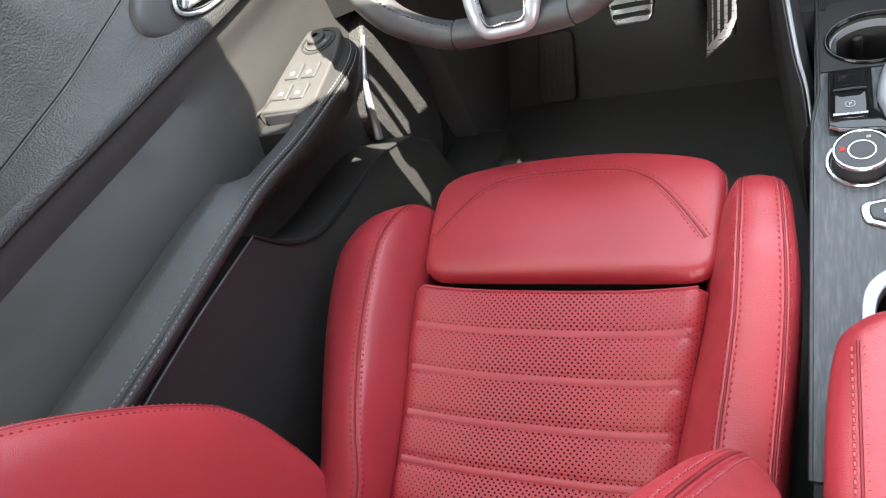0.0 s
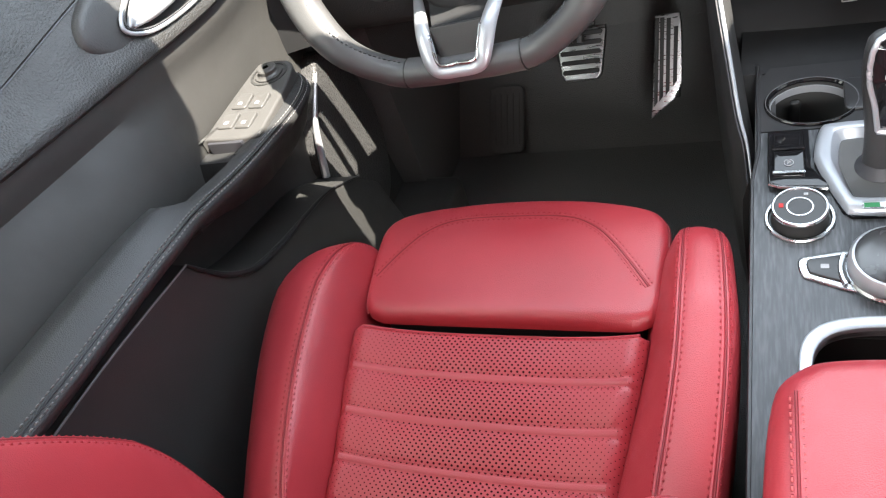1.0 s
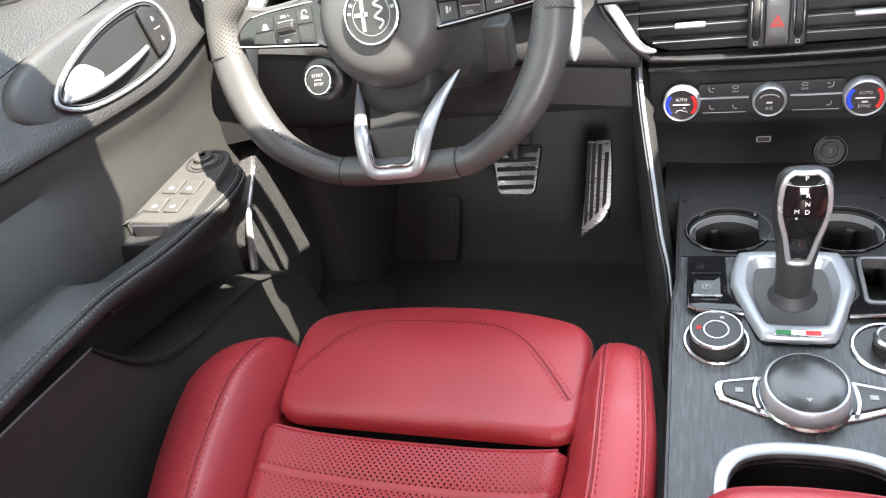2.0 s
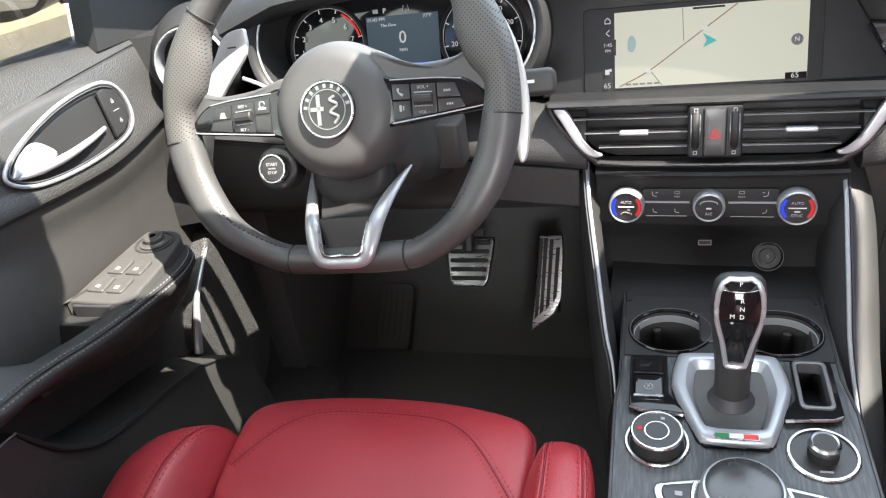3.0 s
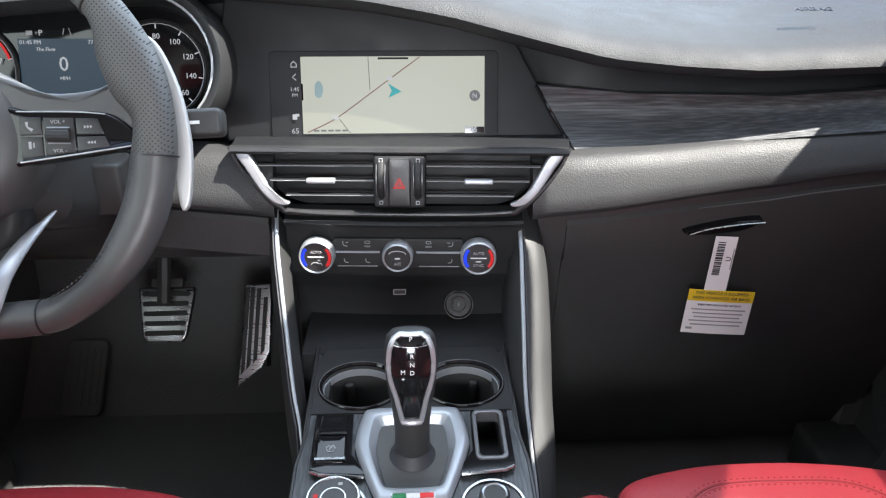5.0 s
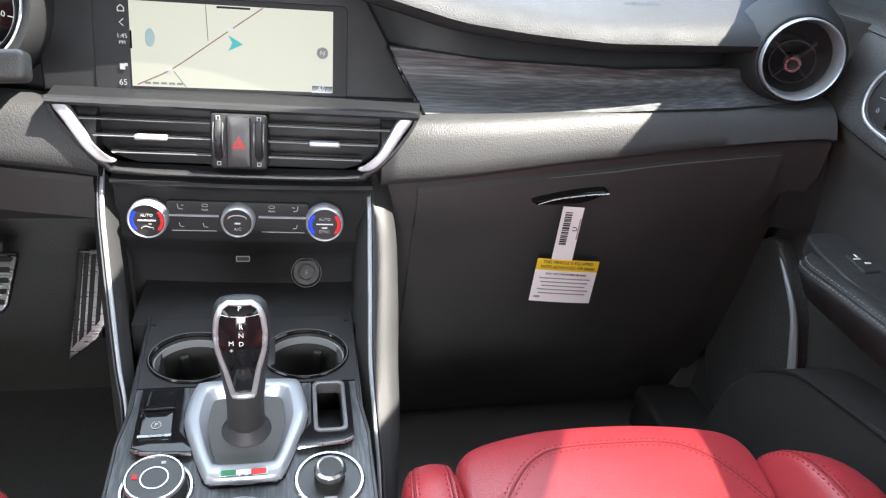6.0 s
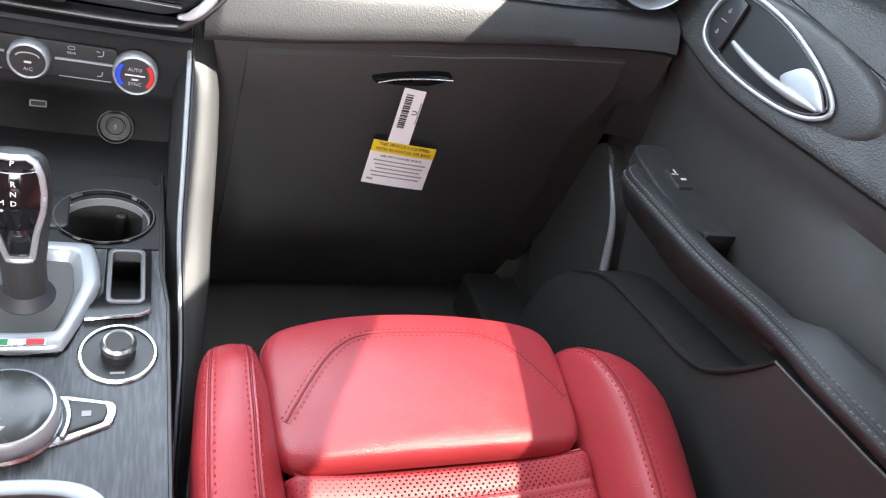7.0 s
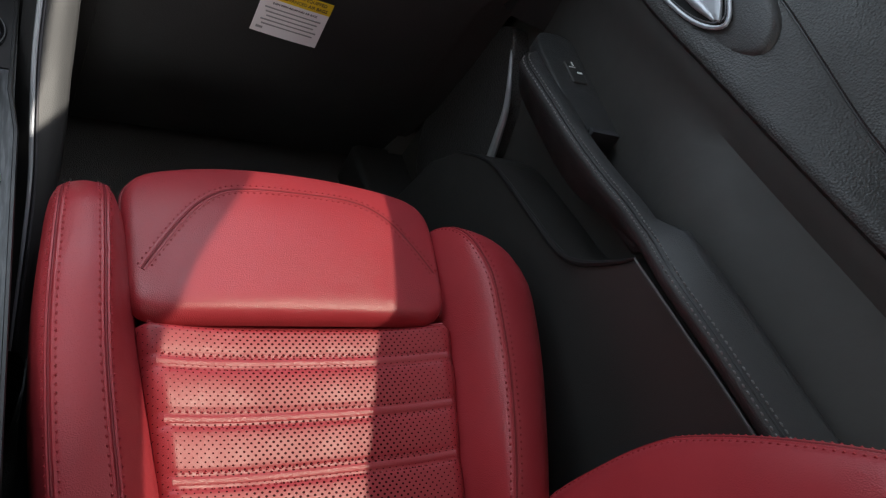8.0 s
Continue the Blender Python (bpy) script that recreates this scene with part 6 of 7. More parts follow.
        # shift paddle behind the rim
        pd = curve([(0.111, 0.076), (0.110, 0.096), (0.114, 0.102), (0.136, 0.096), (0.152, 0.070), (0.172, 0.040), (0.187, 0.010), (0.187, -0.050), (0.178, -0.080), (0.170, -0.072), (0.166, 0.0), (0.152, 0.024), (0.132, 0.050)], 4, True)
        if s > 0:
            pd = curve([(0.146, 0.078), (0.156, 0.092), (0.170, 0.080), (0.184, 0.045), (0.1905, 0.005), (0.1900, -0.028), (0.185, -0.058), (0.177, -0.058), (0.174, 0.0), (0.165, 0.035)], 4, True)
        part("shift_paddle", pillow([(s * p.x, p.y) for p in pd], 0.006, 0.002, m=m @ pose(0, 0, -0.036), fill=2), PADDLE, w, "large satin aluminium shift paddle")
        part("paddle_mark", bars([(s * 0.126, 0.083, 0.010, 0.0016)], m @ pose(0, 0, -0.0352)) if s < 0 else bars([(s * 0.136, 0.085, 0.010, 0.0016), (s * 0.136, 0.085, 0.0016, 0.010)], m @ pose(0, 0, -0.0352)), INK, w)
    words = {-1: (("RES +", 0.0970, 0.0150), ("SET -", 0.0970, -0.0085)), 1: (("VOL +", 0.0970, 0.0150), ("VOL -", 0.0970, -0.0085))}
    for s in words:
        for t, x, y in words[s]:
            part("switch_word", lettering(t, 0.0044, m @ pose(s * x, y, 0.0042)), GREY, w)
    # start button
    sb = m @ pose(-0.076, -0.050, -0.010) @ Matrix.Scale(0.9, 4)
    part("spoke_lug", pillow([(p.x * 0.34 - 0.076, p.y * 0.34 - 0.050) for p in hub], 0.02, 0.004, m=m @ pose(0, 0, -0.0145), fill=2), SATIN, w)
    st = part("start_button", lathe([(0.0175, -0.01), (0.0175, 0.003), (0.0166, 0.005), (0.0150, 0.005), (0.0142, 0.002), (0.001, 0.002)], 36, sb), SILVER, w, "round start button with a bright ring")
    part("button_face", lathe([(0.0144, 0.0), (0.0142, 0.0036), (0.001, 0.0042)], 30, sb), SATIN, st)
    for t, y in (("START", 0.0048), ("ENGINE", 0.0), ("STOP", -0.0048)):
        part("button_word", lettering(t, 0.0050 if t != "ENGINE" else 0.0026, sb @ pose(0, y, 0.0044)), GREY, st)
    # lower spoke: silver U round a black panel
    half_u = [(0.0, -0.1500, 0.006), (0.017, -0.1495, 0.006), (0.0255, -0.145, 0.006), (0.030, -0.132, 0.004), (0.036, -0.108, -0.006), (0.045, -0.082, -0.030), (0.058, -0.056, -0.062)]
    u = curve([(-x, y, z) for x, y, z in reversed(half_u)] + half_u[1:], 6)
    # a flat blade whose arms broaden half way up and run out to a point
    part("lower_spoke", moved(tube(u, lambda t: spline(abs(2 * t - 1), [(0.0, 0.0060), (0.25, 0.0062), (0.45, 0.0080), (0.65, 0.0084), (0.85, 0.0058), (1.0, 0.0012)]), 14, flat=0.55), m), MATT_SILVER, w, "satin silver lower spoke")
    part("spoke_lip", moved(tube([(p.x * 0.80, p.y + 0.0080 * (1 - abs(2 * k / (len(u) - 1) - 1)), p.z + 0.0015) for k, p in enumerate(u) if 0.18 < k / (len(u) - 1) < 0.82], 0.0016, 8), m), SILVER, w, "bright inner lip")
    low = [(-0.017, -0.1455), (0.017, -0.1455), (0.0215, -0.139), (0.028, -0.105), (-0.028, -0.105), (-0.0215, -0.139)]
    part("spoke_panel", pillow(low, 0.010, 0.002, m=m @ pose(0, 0, -0.004), fill=2), HARD, w, "black panel in the lower spoke")
    part("spoke_web", loft([[m @ Vector((x, y, z)) for x, z in ((-k, f), (k, f), (k, f - 0.012), (-k, f - 0.012))] for y, k, f in ((-0.106, 0.028, -0.012), (-0.080, 0.034, -0.032), (-0.040, 0.045, -0.050))]), NIGHT, w)

    col = thing("steering_column", (-0.367, 0.80, 0.70), "black steering column shroud with control stalks", "steering column")
    q = m @ pose(0, -0.01, -0.05)
    part("shroud", loft([[q @ Vector((x * k, y * k, z)) for x, y in round_rect(0.15, 0.13, 0.03)] for z, k in ((-0.20, 0.9), (-0.10, 1.0), (-0.02, 0.95), (0.005, 0.7))]), HARD, col)
    for s in (-1, 1):
        path = curve([(s * 0.06, 0.015, -0.055), (s * 0.12, 0.020, -0.062), (s * 0.165, 0.018, -0.066)], 5)
        part("stalk", moved(tube(path, 0.0065, 10), m), SATIN, col, "black control stalk")
        part("stalk_end", pillow(round_rect(0.052, 0.026, 0.006), 0.018, 0.005, m=m @ pose(s * 0.188, 0.016, -0.058), fill=3), HARD, col)
        part("stalk_mark", bars([(s * 0.186, 0.016, 0.016, 0.003)], m @ pose(0, 0, -0.0575)), WHITE, col)
    part("stalk_wire", moved(tube(curve([(-0.125, 0.052, -0.05), (-0.10, 0.04, -0.052), (-0.075, 0.018, -0.055)], 5), 0.0022, 6), m), MATT_SILVER, col)
    part("column_module", box(-0.300, -0.268, 0.80, 0.84, 0.70, 0.752, 0.004), HARD, col)


build_wheel()


# ---- centre console ----
CX = 0.013


def con_z(y):
    return 0.49 + 0.10 * (y - 0.58)


CON_M = facing((CX, 0.58, 0.49), (0, -0.10, 1.0), (0, 1, 0))     # local x across, local y forward along the top


def build_console():
    con = thing("centre_console", (CX, 0.55, FLOOR), "black centre console with a dark brushed top plate", "console")
    P = lambda x, y, z=0.0: CON_M @ pose(x, y - 0.58, z)
    loc = lambda pts: [(x, y - 0.58) for x, y in pts]

    # top plate with its openings
    out = [(-0.112, 0.30), (-0.112, 0.655), (-0.106, 0.700), (-0.106, 0.7225), (0.106, 0.7225), (0.106, 0.700), (0.112, 0.655), (0.112, 0.30)]
    cups = [[(p[0] + s * 0.056, p[1] + 0.766) for p in circle(0.0415, 36, ry=0.0345)] for s in (-1, 1)]
    tray = round_rect(0.024, 0.058, 0.004, 0.077, 0.684)
    bin_ = [(p.x, p.y) for p in curve([(-0.060, 0.34), (-0.066, 0.42), (-0.060, 0.462), (-0.030, 0.478), (0.030, 0.478), (0.060, 0.462), (0.066, 0.42), (0.060, 0.34)], 5, True)]
    boot = circle(0.022, 28, 0.0, 0.664)
    part("top_plate", plate(loc(out), [loc(tray), loc(bin_), loc(boot)], 0.006, CON_M), GRAIN_Y, con, "dark grey brushed open-pore plate", 20)
    front = [(-0.106, 0.7245), (-0.108, 0.805), (-0.095, 0.828), (0.095, 0.828), (0.108, 0.805), (0.106, 0.7245)]
    part("cup_plate", plate(loc(front), [loc(c) for c in cups], 0.006, CON_M), SATIN, con, "satin black plate round the cup holders", 20)
    for s in (-1, 1):
        part("plate_edge", tube([CON_M @ Vector((s * x, y - 0.58, -0.001)) for x, y in ((0.112, 0.30), (0.112, 0.655), (0.106, 0.700), (0.108, 0.835))], 0.0022, 6), SATIN, con)
        rings = [[(CX + s * 0.105, y, FLOOR), (CX + s * 0.112, y, FLOOR + 0.1), (CX + s * 0.110, y, con_z(y) - 0.002), (CX + s * 0.09, y, con_z(y) - 0.007), (CX + s * 0.085, y, FLOOR)] for y in spread(-0.2, 0.826, 8)]
        part("console_side", loft(rings), HARD, con, "black plastic console flank")
        # cup holder
        c = P(s * 0.056, 0.766) @ Matrix.Diagonal((1, 0.83, 1, 1))
        cup = part("cup_holder", lathe([(0.0410, -0.075), (0.0425, -0.074), (0.0425, -0.001), (0.0405, -0.001), (0.0400, -0.07), (0.001, -0.07)], 36, c), HARD, con, "deep black cup holder")
        part("cup_rim", lathe([(0.0458, -0.002), (0.0458, 0.0020), (0.0448, 0.0030), (0.0430, 0.0028), (0.0408, 0.0008), (0.0406, -0.004)], 44, c), GLOSS, cup, "glossy rim")
        part("rim_line", lathe([(0.0445, 0.0026), (0.0445, 0.0034), (0.0436, 0.0033), (0.0436, 0.0026)], 48, c), DIM_METAL, cup, "fine grey metal line")
        part("cup_band", lathe([(0.0404, -0.014), (0.0404, -0.005), (0.0390, -0.005), (0.0390, -0.014)], 40, c), MATT_SILVER, cup, "satin band")
        part("cup_tab", moved(box(-0.005, 0.005, 0.030, 0.038, -0.05, -0.02, 0.002), c @ pose(0, 0, 0, 0, 0, -s * 25)), RUBBER, cup)
    rings = [[(CX - 0.10, y, FLOOR), (CX + 0.10, y, FLOOR), (CX + 0.10, y, FLOOR + 0.08), (CX - 0.10, y, FLOOR + 0.08)] for y in (-0.2, 0.9)]
    part("tunnel", loft(rings), CARPET, con, "carpeted tunnel")
    part("cup_bridge", pillow(loc(round_rect(0.05, 0.05, 0.006, 0.0, 0.772)), 0.004, 0.002, m=CON_M @ pose(0, 0, 0.003), fill=2), SATIN, con)

    part("stack_foot", prism([(0.822, 0.40), (0.822, 0.5120), (0.850, 0.5120), (0.885, 0.5100), (0.905, 0.5080), (0.940, 0.5080), (0.940, 0.40)], 0, CX - 0.126, CX + 0.122), NIGHT, con, "black plastic foot below the centre stack")

    # selector surround: silver six-sided frame round a black well
    o = [(-0.045, 0.724), (-0.051, 0.717), (-0.057, 0.684), (-0.056, 0.667), (-0.035, 0.607), (-0.028, 0.600), (0.028, 0.600), (0.035, 0.607), (0.056, 0.667), (0.057, 0.684), (0.051, 0.717), (0.045, 0.724)]
    i = [(-0.028, 0.704), (-0.033, 0.699), (-0.0355, 0.672), (-0.034, 0.660), (-0.026, 0.627), (-0.021, 0.623), (0.021, 0.623), (0.026, 0.627), (0.034, 0.660), (0.0355, 0.672), (0.033, 0.699), (0.028, 0.704)]
    od, nd = [[Vector((x, y, 0)) for x, y in loc(q)] for q in (o, i)]
    for _ in range(2):
        od, nd = [[a.lerp(b, k) for a, b in zip(q, q[1:] + q[:1]) for k in (0.25, 0.75)] for q in (od, nd)]
    rings = []
    for k, z in ((0.0, -0.002), (0.0, 0.003), (0.03, 0.0060), (0.10, 0.0088), (0.20, 0.0106), (0.30, 0.0113), (0.56, 0.0118), (0.66, 0.0112), (0.76, 0.0090), (0.90, 0.004), (1.0, 0.0010), (1.0, -0.004)):
        rings.append([CON_M @ (a.lerp(b, k) + Vector((0, 0, z))) for a, b in zip(od, nd)])
    fr = part("selector_surround", loft(rings, caps=False), SURROUND, con, "satin silver six-sided selector surround", 28)
    part("surround_base", frame_ring(list(reversed(inset(list(reversed(loc(o))), -0.0025)[::-1])), list(reversed(loc(o))), 0.006, 0.001, m=CON_M @ pose(0, 0, 0.004)), GLOSS, fr)
    part("well", plate([(p.x, p.y) for p in nd], [loc(circle(0.0225, 28, 0.0, 0.664))], 0.004, CON_M @ pose(0, 0, 0.0022)), SWITCH, fr, "dark grey well round the lever")
    for k, mt in ((-1, GREEN), (0, ENAMEL_WHITE), (1, RED_MARK)):
        part("colour_bar", bars([(k * 0.0125, 0.6065 - 0.58, 0.0122, 0.0052)], CON_M @ pose(0, 0, 0.0113), 0.0006), mt, fr)
    part("colour_frame", frame_ring(round_rect(0.040, 0.008, 0.001, 0, 0.6065 - 0.58), round_rect(0.0378, 0.0056, 0.0008, 0, 0.6065 - 0.58), 0.001, 0.0003, m=CON_M @ pose(0, 0, 0.0120)), SILVER, fr)

    # parking brake block and small tray on either side
    e = [(-0.098, 0.718), (-0.098, 0.645), (-0.088, 0.640), (-0.046, 0.636), (-0.043, 0.640), (-0.059, 0.664), (-0.060, 0.718)]
    blk = part("brake_block", pillow(loc(e), 0.004, 0.002, m=CON_M @ pose(0, 0, 0.006), fill=2), GLOSS, con, "glossy black parking brake block")
    part("brake_switch", pillow(loc(round_rect(0.028, 0.032, 0.003, -0.079, 0.668)), 0.004, 0.0015, lambda x, y: 0.10 * (y - 0.09), m=CON_M @ pose(0, 0, 0.009), fill=2), GLOSS, blk)
    part("auto_hold_switch", pillow(loc(round_rect(0.028, 0.028, 0.003, -0.079, 0.702)), 0.004, 0.0015, m=CON_M @ pose(0, 0, 0.008), fill=2), GLOSS, blk)
    part("switch_lip", bars([(-0.079, 0.687 - 0.58, 0.029, 0.0022)], CON_M @ pose(0, 0, 0.0092), 0.0006), CHROME, blk, "bright switch lip")
    part("switch_lip", bars([(-0.079, 0.655 - 0.58, 0.029, 0.0026)], CON_M @ pose(0, 0, 0.0090), 0.0006), SILVER, blk)
    part("brake_mark", moved(lathe([(0.0045, 0), (0.0045, 0.0004), (0.0039, 0.0004), (0.0039, 0)], 20), CON_M @ pose(-0.079, 0.668 - 0.58, 0.0088)), GREY, blk)
    part("brake_letter", lettering("P", 0.0062, CON_M @ pose(-0.079, 0.668 - 0.58, 0.0090)), GREY, blk)
    e2 = [(0.098, 0.718), (0.060, 0.718), (0.059, 0.664), (0.043, 0.640), (0.046, 0.636), (0.088, 0.640), (0.098, 0.645)]
    part("tray_frame", plate(loc(e2), [loc(tray)], 0.006, CON_M @ pose(0, 0, 0.006)), GLOSS, con, "glossy black frame of a small tray", 20)
    part("tray_rim", frame_ring(loc(round_rect(0.032, 0.066, 0.006, 0.077, 0.684)), loc(round_rect(0.0235, 0.0575, 0.004, 0.077, 0.684)), 0.003, 0.0012, m=CON_M @ pose(0, 0, 0.008), drop=0.012), DIM_METAL, con, "grey sloped rim of the tray")
    part("tray_floor", box(CX + 0.060, CX + 0.094, 0.650, 0.718, con_z(0.684) - 0.035, con_z(0.684) - 0.030), RUBBER, con)
    part("block_lip", tube([CON_M @ Vector((x, y - 0.58, 0.0055)) for x, y in ((-0.097, 0.643), (-0.088, 0.6385), (-0.046, 0.6345))], 0.0018, 6), SILVER, con)
    part("tray_lip", tube([CON_M @ Vector((x, y - 0.58, 0.0055)) for x, y in ((0.097, 0.643), (0.088, 0.6385), (0.046, 0.6345))], 0.0018, 6), SILVER, con)

    # storage bin with bright rim
    ob = [(p.x, p.y) for p in curve([(-0.070, 0.33), (-0.076, 0.42), (-0.070, 0.470), (-0.035, 0.490), (0.035, 0.490), (0.070, 0.470), (0.076, 0.42), (0.070, 0.33)], 5, True)]
    part("bin_rim", frame_ring(list(reversed(loc(ob))), list(reversed(loc(bin_))), 0.006, 0.0022, m=CON_M @ pose(0, 0, 0.005), drop=0.012), MATT_SILVER, con, "satin silver rim of the storage bin")
    part("bin", box(CX - 0.068, CX + 0.068, 0.32, 0.485, con_z(0.4) - 0.09, con_z(0.4) - 0.085), RUBBER, con)
    for a in (0.4785, 0.335):
        part("bin_wall", box(CX - 0.068, CX + 0.068, a, a + 0.003, con_z(0.4) - 0.09, con_z(0.45) - 0.006), RUBBER, con)
    part("bin_ring", tube([(CX + 0.035 * math.cos(a), 0.44 + 0.035 * math.sin(a), con_z(0.44) - 0.03) for a in spread(0, 6.1, 28)], 0.0015, 6, closed=True), SATIN, con)

    # knee bolsters between dashboard and console
    runs = {-1: [(-0.140, 0.905, 0.662), (-0.136, 0.864, 0.632), (-0.130, 0.832, 0.596), (-0.122, 0.795, 0.555), (-0.113, 0.755, 0.506), (-0.105, 0.728, 0.482), (-0.101, 0.700, 0.455)],
            1: [(0.1415, 0.905, 0.665), (0.1405, 0.860, 0.629), (0.1395, 0.830, 0.594), (0.138, 0.790, 0.548), (0.1365, 0.752, 0.505), (0.138, 0.710, 0.467), (0.140, 0.665, 0.430), (0.138, 0.615, 0.392), (0.134, 0.55, 0.33)]}
    for s, run in runs.items():
        top = curve(run, 8)
        rings = []
        for p in top:
            wide = spline(p.y, [(0.55, 0.012), (0.62, 0.016), (0.67, 0.021), (0.72, 0.029), (0.76, 0.031), (0.85, 0.031), (0.905, 0.024)]) if s > 0 else 0.009
            x = s * p.x + 0.001
            low = max(FLOOR, p.z - 0.22)
            pts = [(x - 0.014, p.z - 0.03), (x, p.z - 0.004), (x + 0.003, p.z), (x + 0.5 * wide, p.z - 0.004), (x + wide - 0.003, p.z - 0.012), (x + wide, p.z - 0.024), (x + wide + 0.001, p.z - 0.06), (x + wide - 0.004, low), (x - 0.014, low)]
            rings.append([(s * q, p.y, h) for q, h in pts])
        part("knee_bolster", loft(rings), BOLSTER, con, "padded grained knee bolster", 50)
        part("bolster_strip", tube([(p.x, p.y - 0.001, p.z + 0.001) for p in top], lambda t: 0.0025 * (1 - 0.55 * t ** 3), 8), SURROUND, con, "thin satin silver strip")
        part("bolster_groove", tube([(p.x + s * 0.0042, p.y - 0.001, p.z + 0.0002) for p in top], 0.0012, 6), INK, con)
    return P


CON_P = build_console()


def build_console_things():
    P = CON_P
    # gear selector
    g = thing("gear_selector", P(0, 0.664).translation, "black and silver gear selector lever standing on the console", "gear lever")
    ax = facing(P(0, 0.664, -0.012).translation, (0, -0.06, 1.0), (0, 1, 0))
    part("boot", lathe([(0.0222, 0.008), (0.0225, 0.0135), (0.0195, 0.0175), (0.0160, 0.024)], 28, ax), INK, g, "black rubber collar")
    part("stem", loft([[ax @ Vector((0.0165 * k * math.cos(a), 0.0150 * k * math.sin(a), z)) for a in spread(0, 2 * math.pi * 23 / 24, 24)] for z, k in ((0.01, 1.05), (0.04, 1.0), (0.075, 1.06), (0.09, 1.1))]), LEATHER_BLACK, g, "black leather stem")
    rings = []
    for z, wx, wy, off in ((0.062, 0.0175, 0.013, 0.0), (0.085, 0.0195, 0.016, -0.001), (0.110, 0.0225, 0.019, -0.003), (0.130, 0.0240, 0.020, -0.004), (0.147, 0.0232, 0.018, -0.004), (0.158, 0.0215, 0.013, -0.004), (0.164, 0.0178, 0.0075, -0.004), (0.166, 0.010, 0.004, -0.004)):
        rings.append([ax @ Vector((wx * math.copysign(abs(math.cos(a)) ** 0.8, math.cos(a)), off + wy * math.sin(a), z)) for a in spread(0, 2 * math.pi * 31 / 32, 32)])
    part("knob", loft(rings), LEATHER_BLACK, g, "black leather selector knob", 60)

    def face(x, z):
        """A place on the side of the knob that faces back."""
        wy = line(z, [(0.062, 0.013), (0.085, 0.0165), (0.110, 0.0205), (0.130, 0.0222), (0.147, 0.0190), (0.158, 0.0138), (0.166, 0.0055)])
        off = line(z, [(0.062, 0), (0.11, -0.003), (0.13, -0.004), (0.147, -0.004), (0.166, -0.004)])
        wx = line(z, [(0.062, 0.0175), (0.085, 0.0195), (0.110, 0.0225), (0.130, 0.0240), (0.147, 0.0232), (0.158, 0.0215), (0.166, 0.016)])
        return ax @ Vector((x, off - wy * math.sqrt(max(0.05, 1 - (x / wx) ** 2)) - 0.001, z))

    rows = []
    for z in spread(0.070, 0.1655, 28):
        h = line(z, [(0.070, 0.0085), (0.10, 0.0130), (0.125, 0.0188), (0.138, 0.0196), (0.150, 0.0188), (0.157, 0.0172), (0.162, 0.0145), (0.1655, 0.0090)])
        rows.append([face(x, z) for x in spread(-h, h, 9)])
    part("knob_plate", sheet(rows, (0, 0.003, 0)), GLOSS, g, "glossy black selector plate")
    rim = [r[0] for r in rows] + rows[-1][1:-1] + [r[-1] for r in reversed(rows)]
    part("knob_trim", tube([p + Vector((0, -0.0006, 0)) for p in rim], 0.0025, 8), MATT_SILVER, g, "satin silver outline")
    part("knob_foot", tube([p + Vector((0, -0.0006, 0)) for p in rows[0]], 0.0034, 8), MATT_SILVER, g)
    part("plate_line", tube([face(x, 0.1570) for x in spread(-0.0160, 0.0160, 8)], 0.0005, 6), SILVER, g)
    for w, x, z in (("P", 0, 0.1620), ("R", 0.001, 0.1500), ("N", 0.001, 0.1430), ("D", 0.001, 0.1355), ("M", -0.007, 0.1355), ("+", -0.007, 0.1290)):
        c = face(x, z)
        up = (face(x, z + 0.004) - face(x, z - 0.004)).normalized()
        side = Vector((1, 0, 0))
        nrm = side.cross(up).normalized()
        part("selector_letter", lettering(w, 0.0058, facing(c + nrm * 0.0012, nrm, up), 0.0002), WHITE, g)

    # drive mode dial
    d = thing("drive_mode_dial", P(-0.071, 0.601).translation, "black drive mode dial in a silver ring on the console", "dial")
    q = P(-0.071, 0.602) @ Matrix.Scale(0.92, 4)
    part("base_ring", lathe([(0.0330, -0.002), (0.0330, 0.0025), (0.0320, 0.0038), (0.0298, 0.0038), (0.0290, 0.002), (0.0275, -0.002)], 44, q), SILVER, d, "satin silver base ring")
    part("body", lathe([(0.0272, 0.0), (0.0265, 0.004), (0.0258, 0.013), (0.0255, 0.016)], 44, q), RUBBER, d)
    part("top_ring", lathe([(0.0262, 0.0165), (0.0265, 0.0185), (0.0255, 0.0202), (0.0240, 0.0202), (0.0234, 0.0188)], 44, q), SILVER, d, "bright top ring")
    part("top", lathe([(0.0238, 0.016), (0.0238, 0.0188), (0.001, 0.0182)], 36, q), SATIN, d)
    part("inner_ring", lathe([(0.0125, 0.018), (0.0125, 0.0194), (0.0113, 0.0194), (0.0113, 0.018)], 36, q), SILVER, d)
    part("mode_mark", bars([(-0.0170, 0.002, 0.0042, 0.0050)], q @ pose(0, 0, 0.0192)), LIT_RED, d, "lit red mode mark")
    part("mode_sign", bars([(0.006, 0.0168, 0.004, 0.003)], q @ pose(0, 0, 0.0191)), GREY, d)
    # volume dial
    v = thing("volume_dial", P(0.073, 0.600).translation, "small black and silver volume knob in a ring on the console", "dial")
    q = P(0.073, 0.601) @ Matrix.Scale(0.92, 4)
    part("base_ring", lathe([(0.0335, -0.002), (0.0335, 0.002), (0.0322, 0.0032), (0.0300, 0.0032), (0.0293, 0.001), (0.0293, -0.002)], 44, q), SILVER, v, "satin silver base ring")
    part("field", lathe([(0.0295, -0.002), (0.0295, 0.0008), (0.001, 0.0008)], 36, q), SATIN, v)
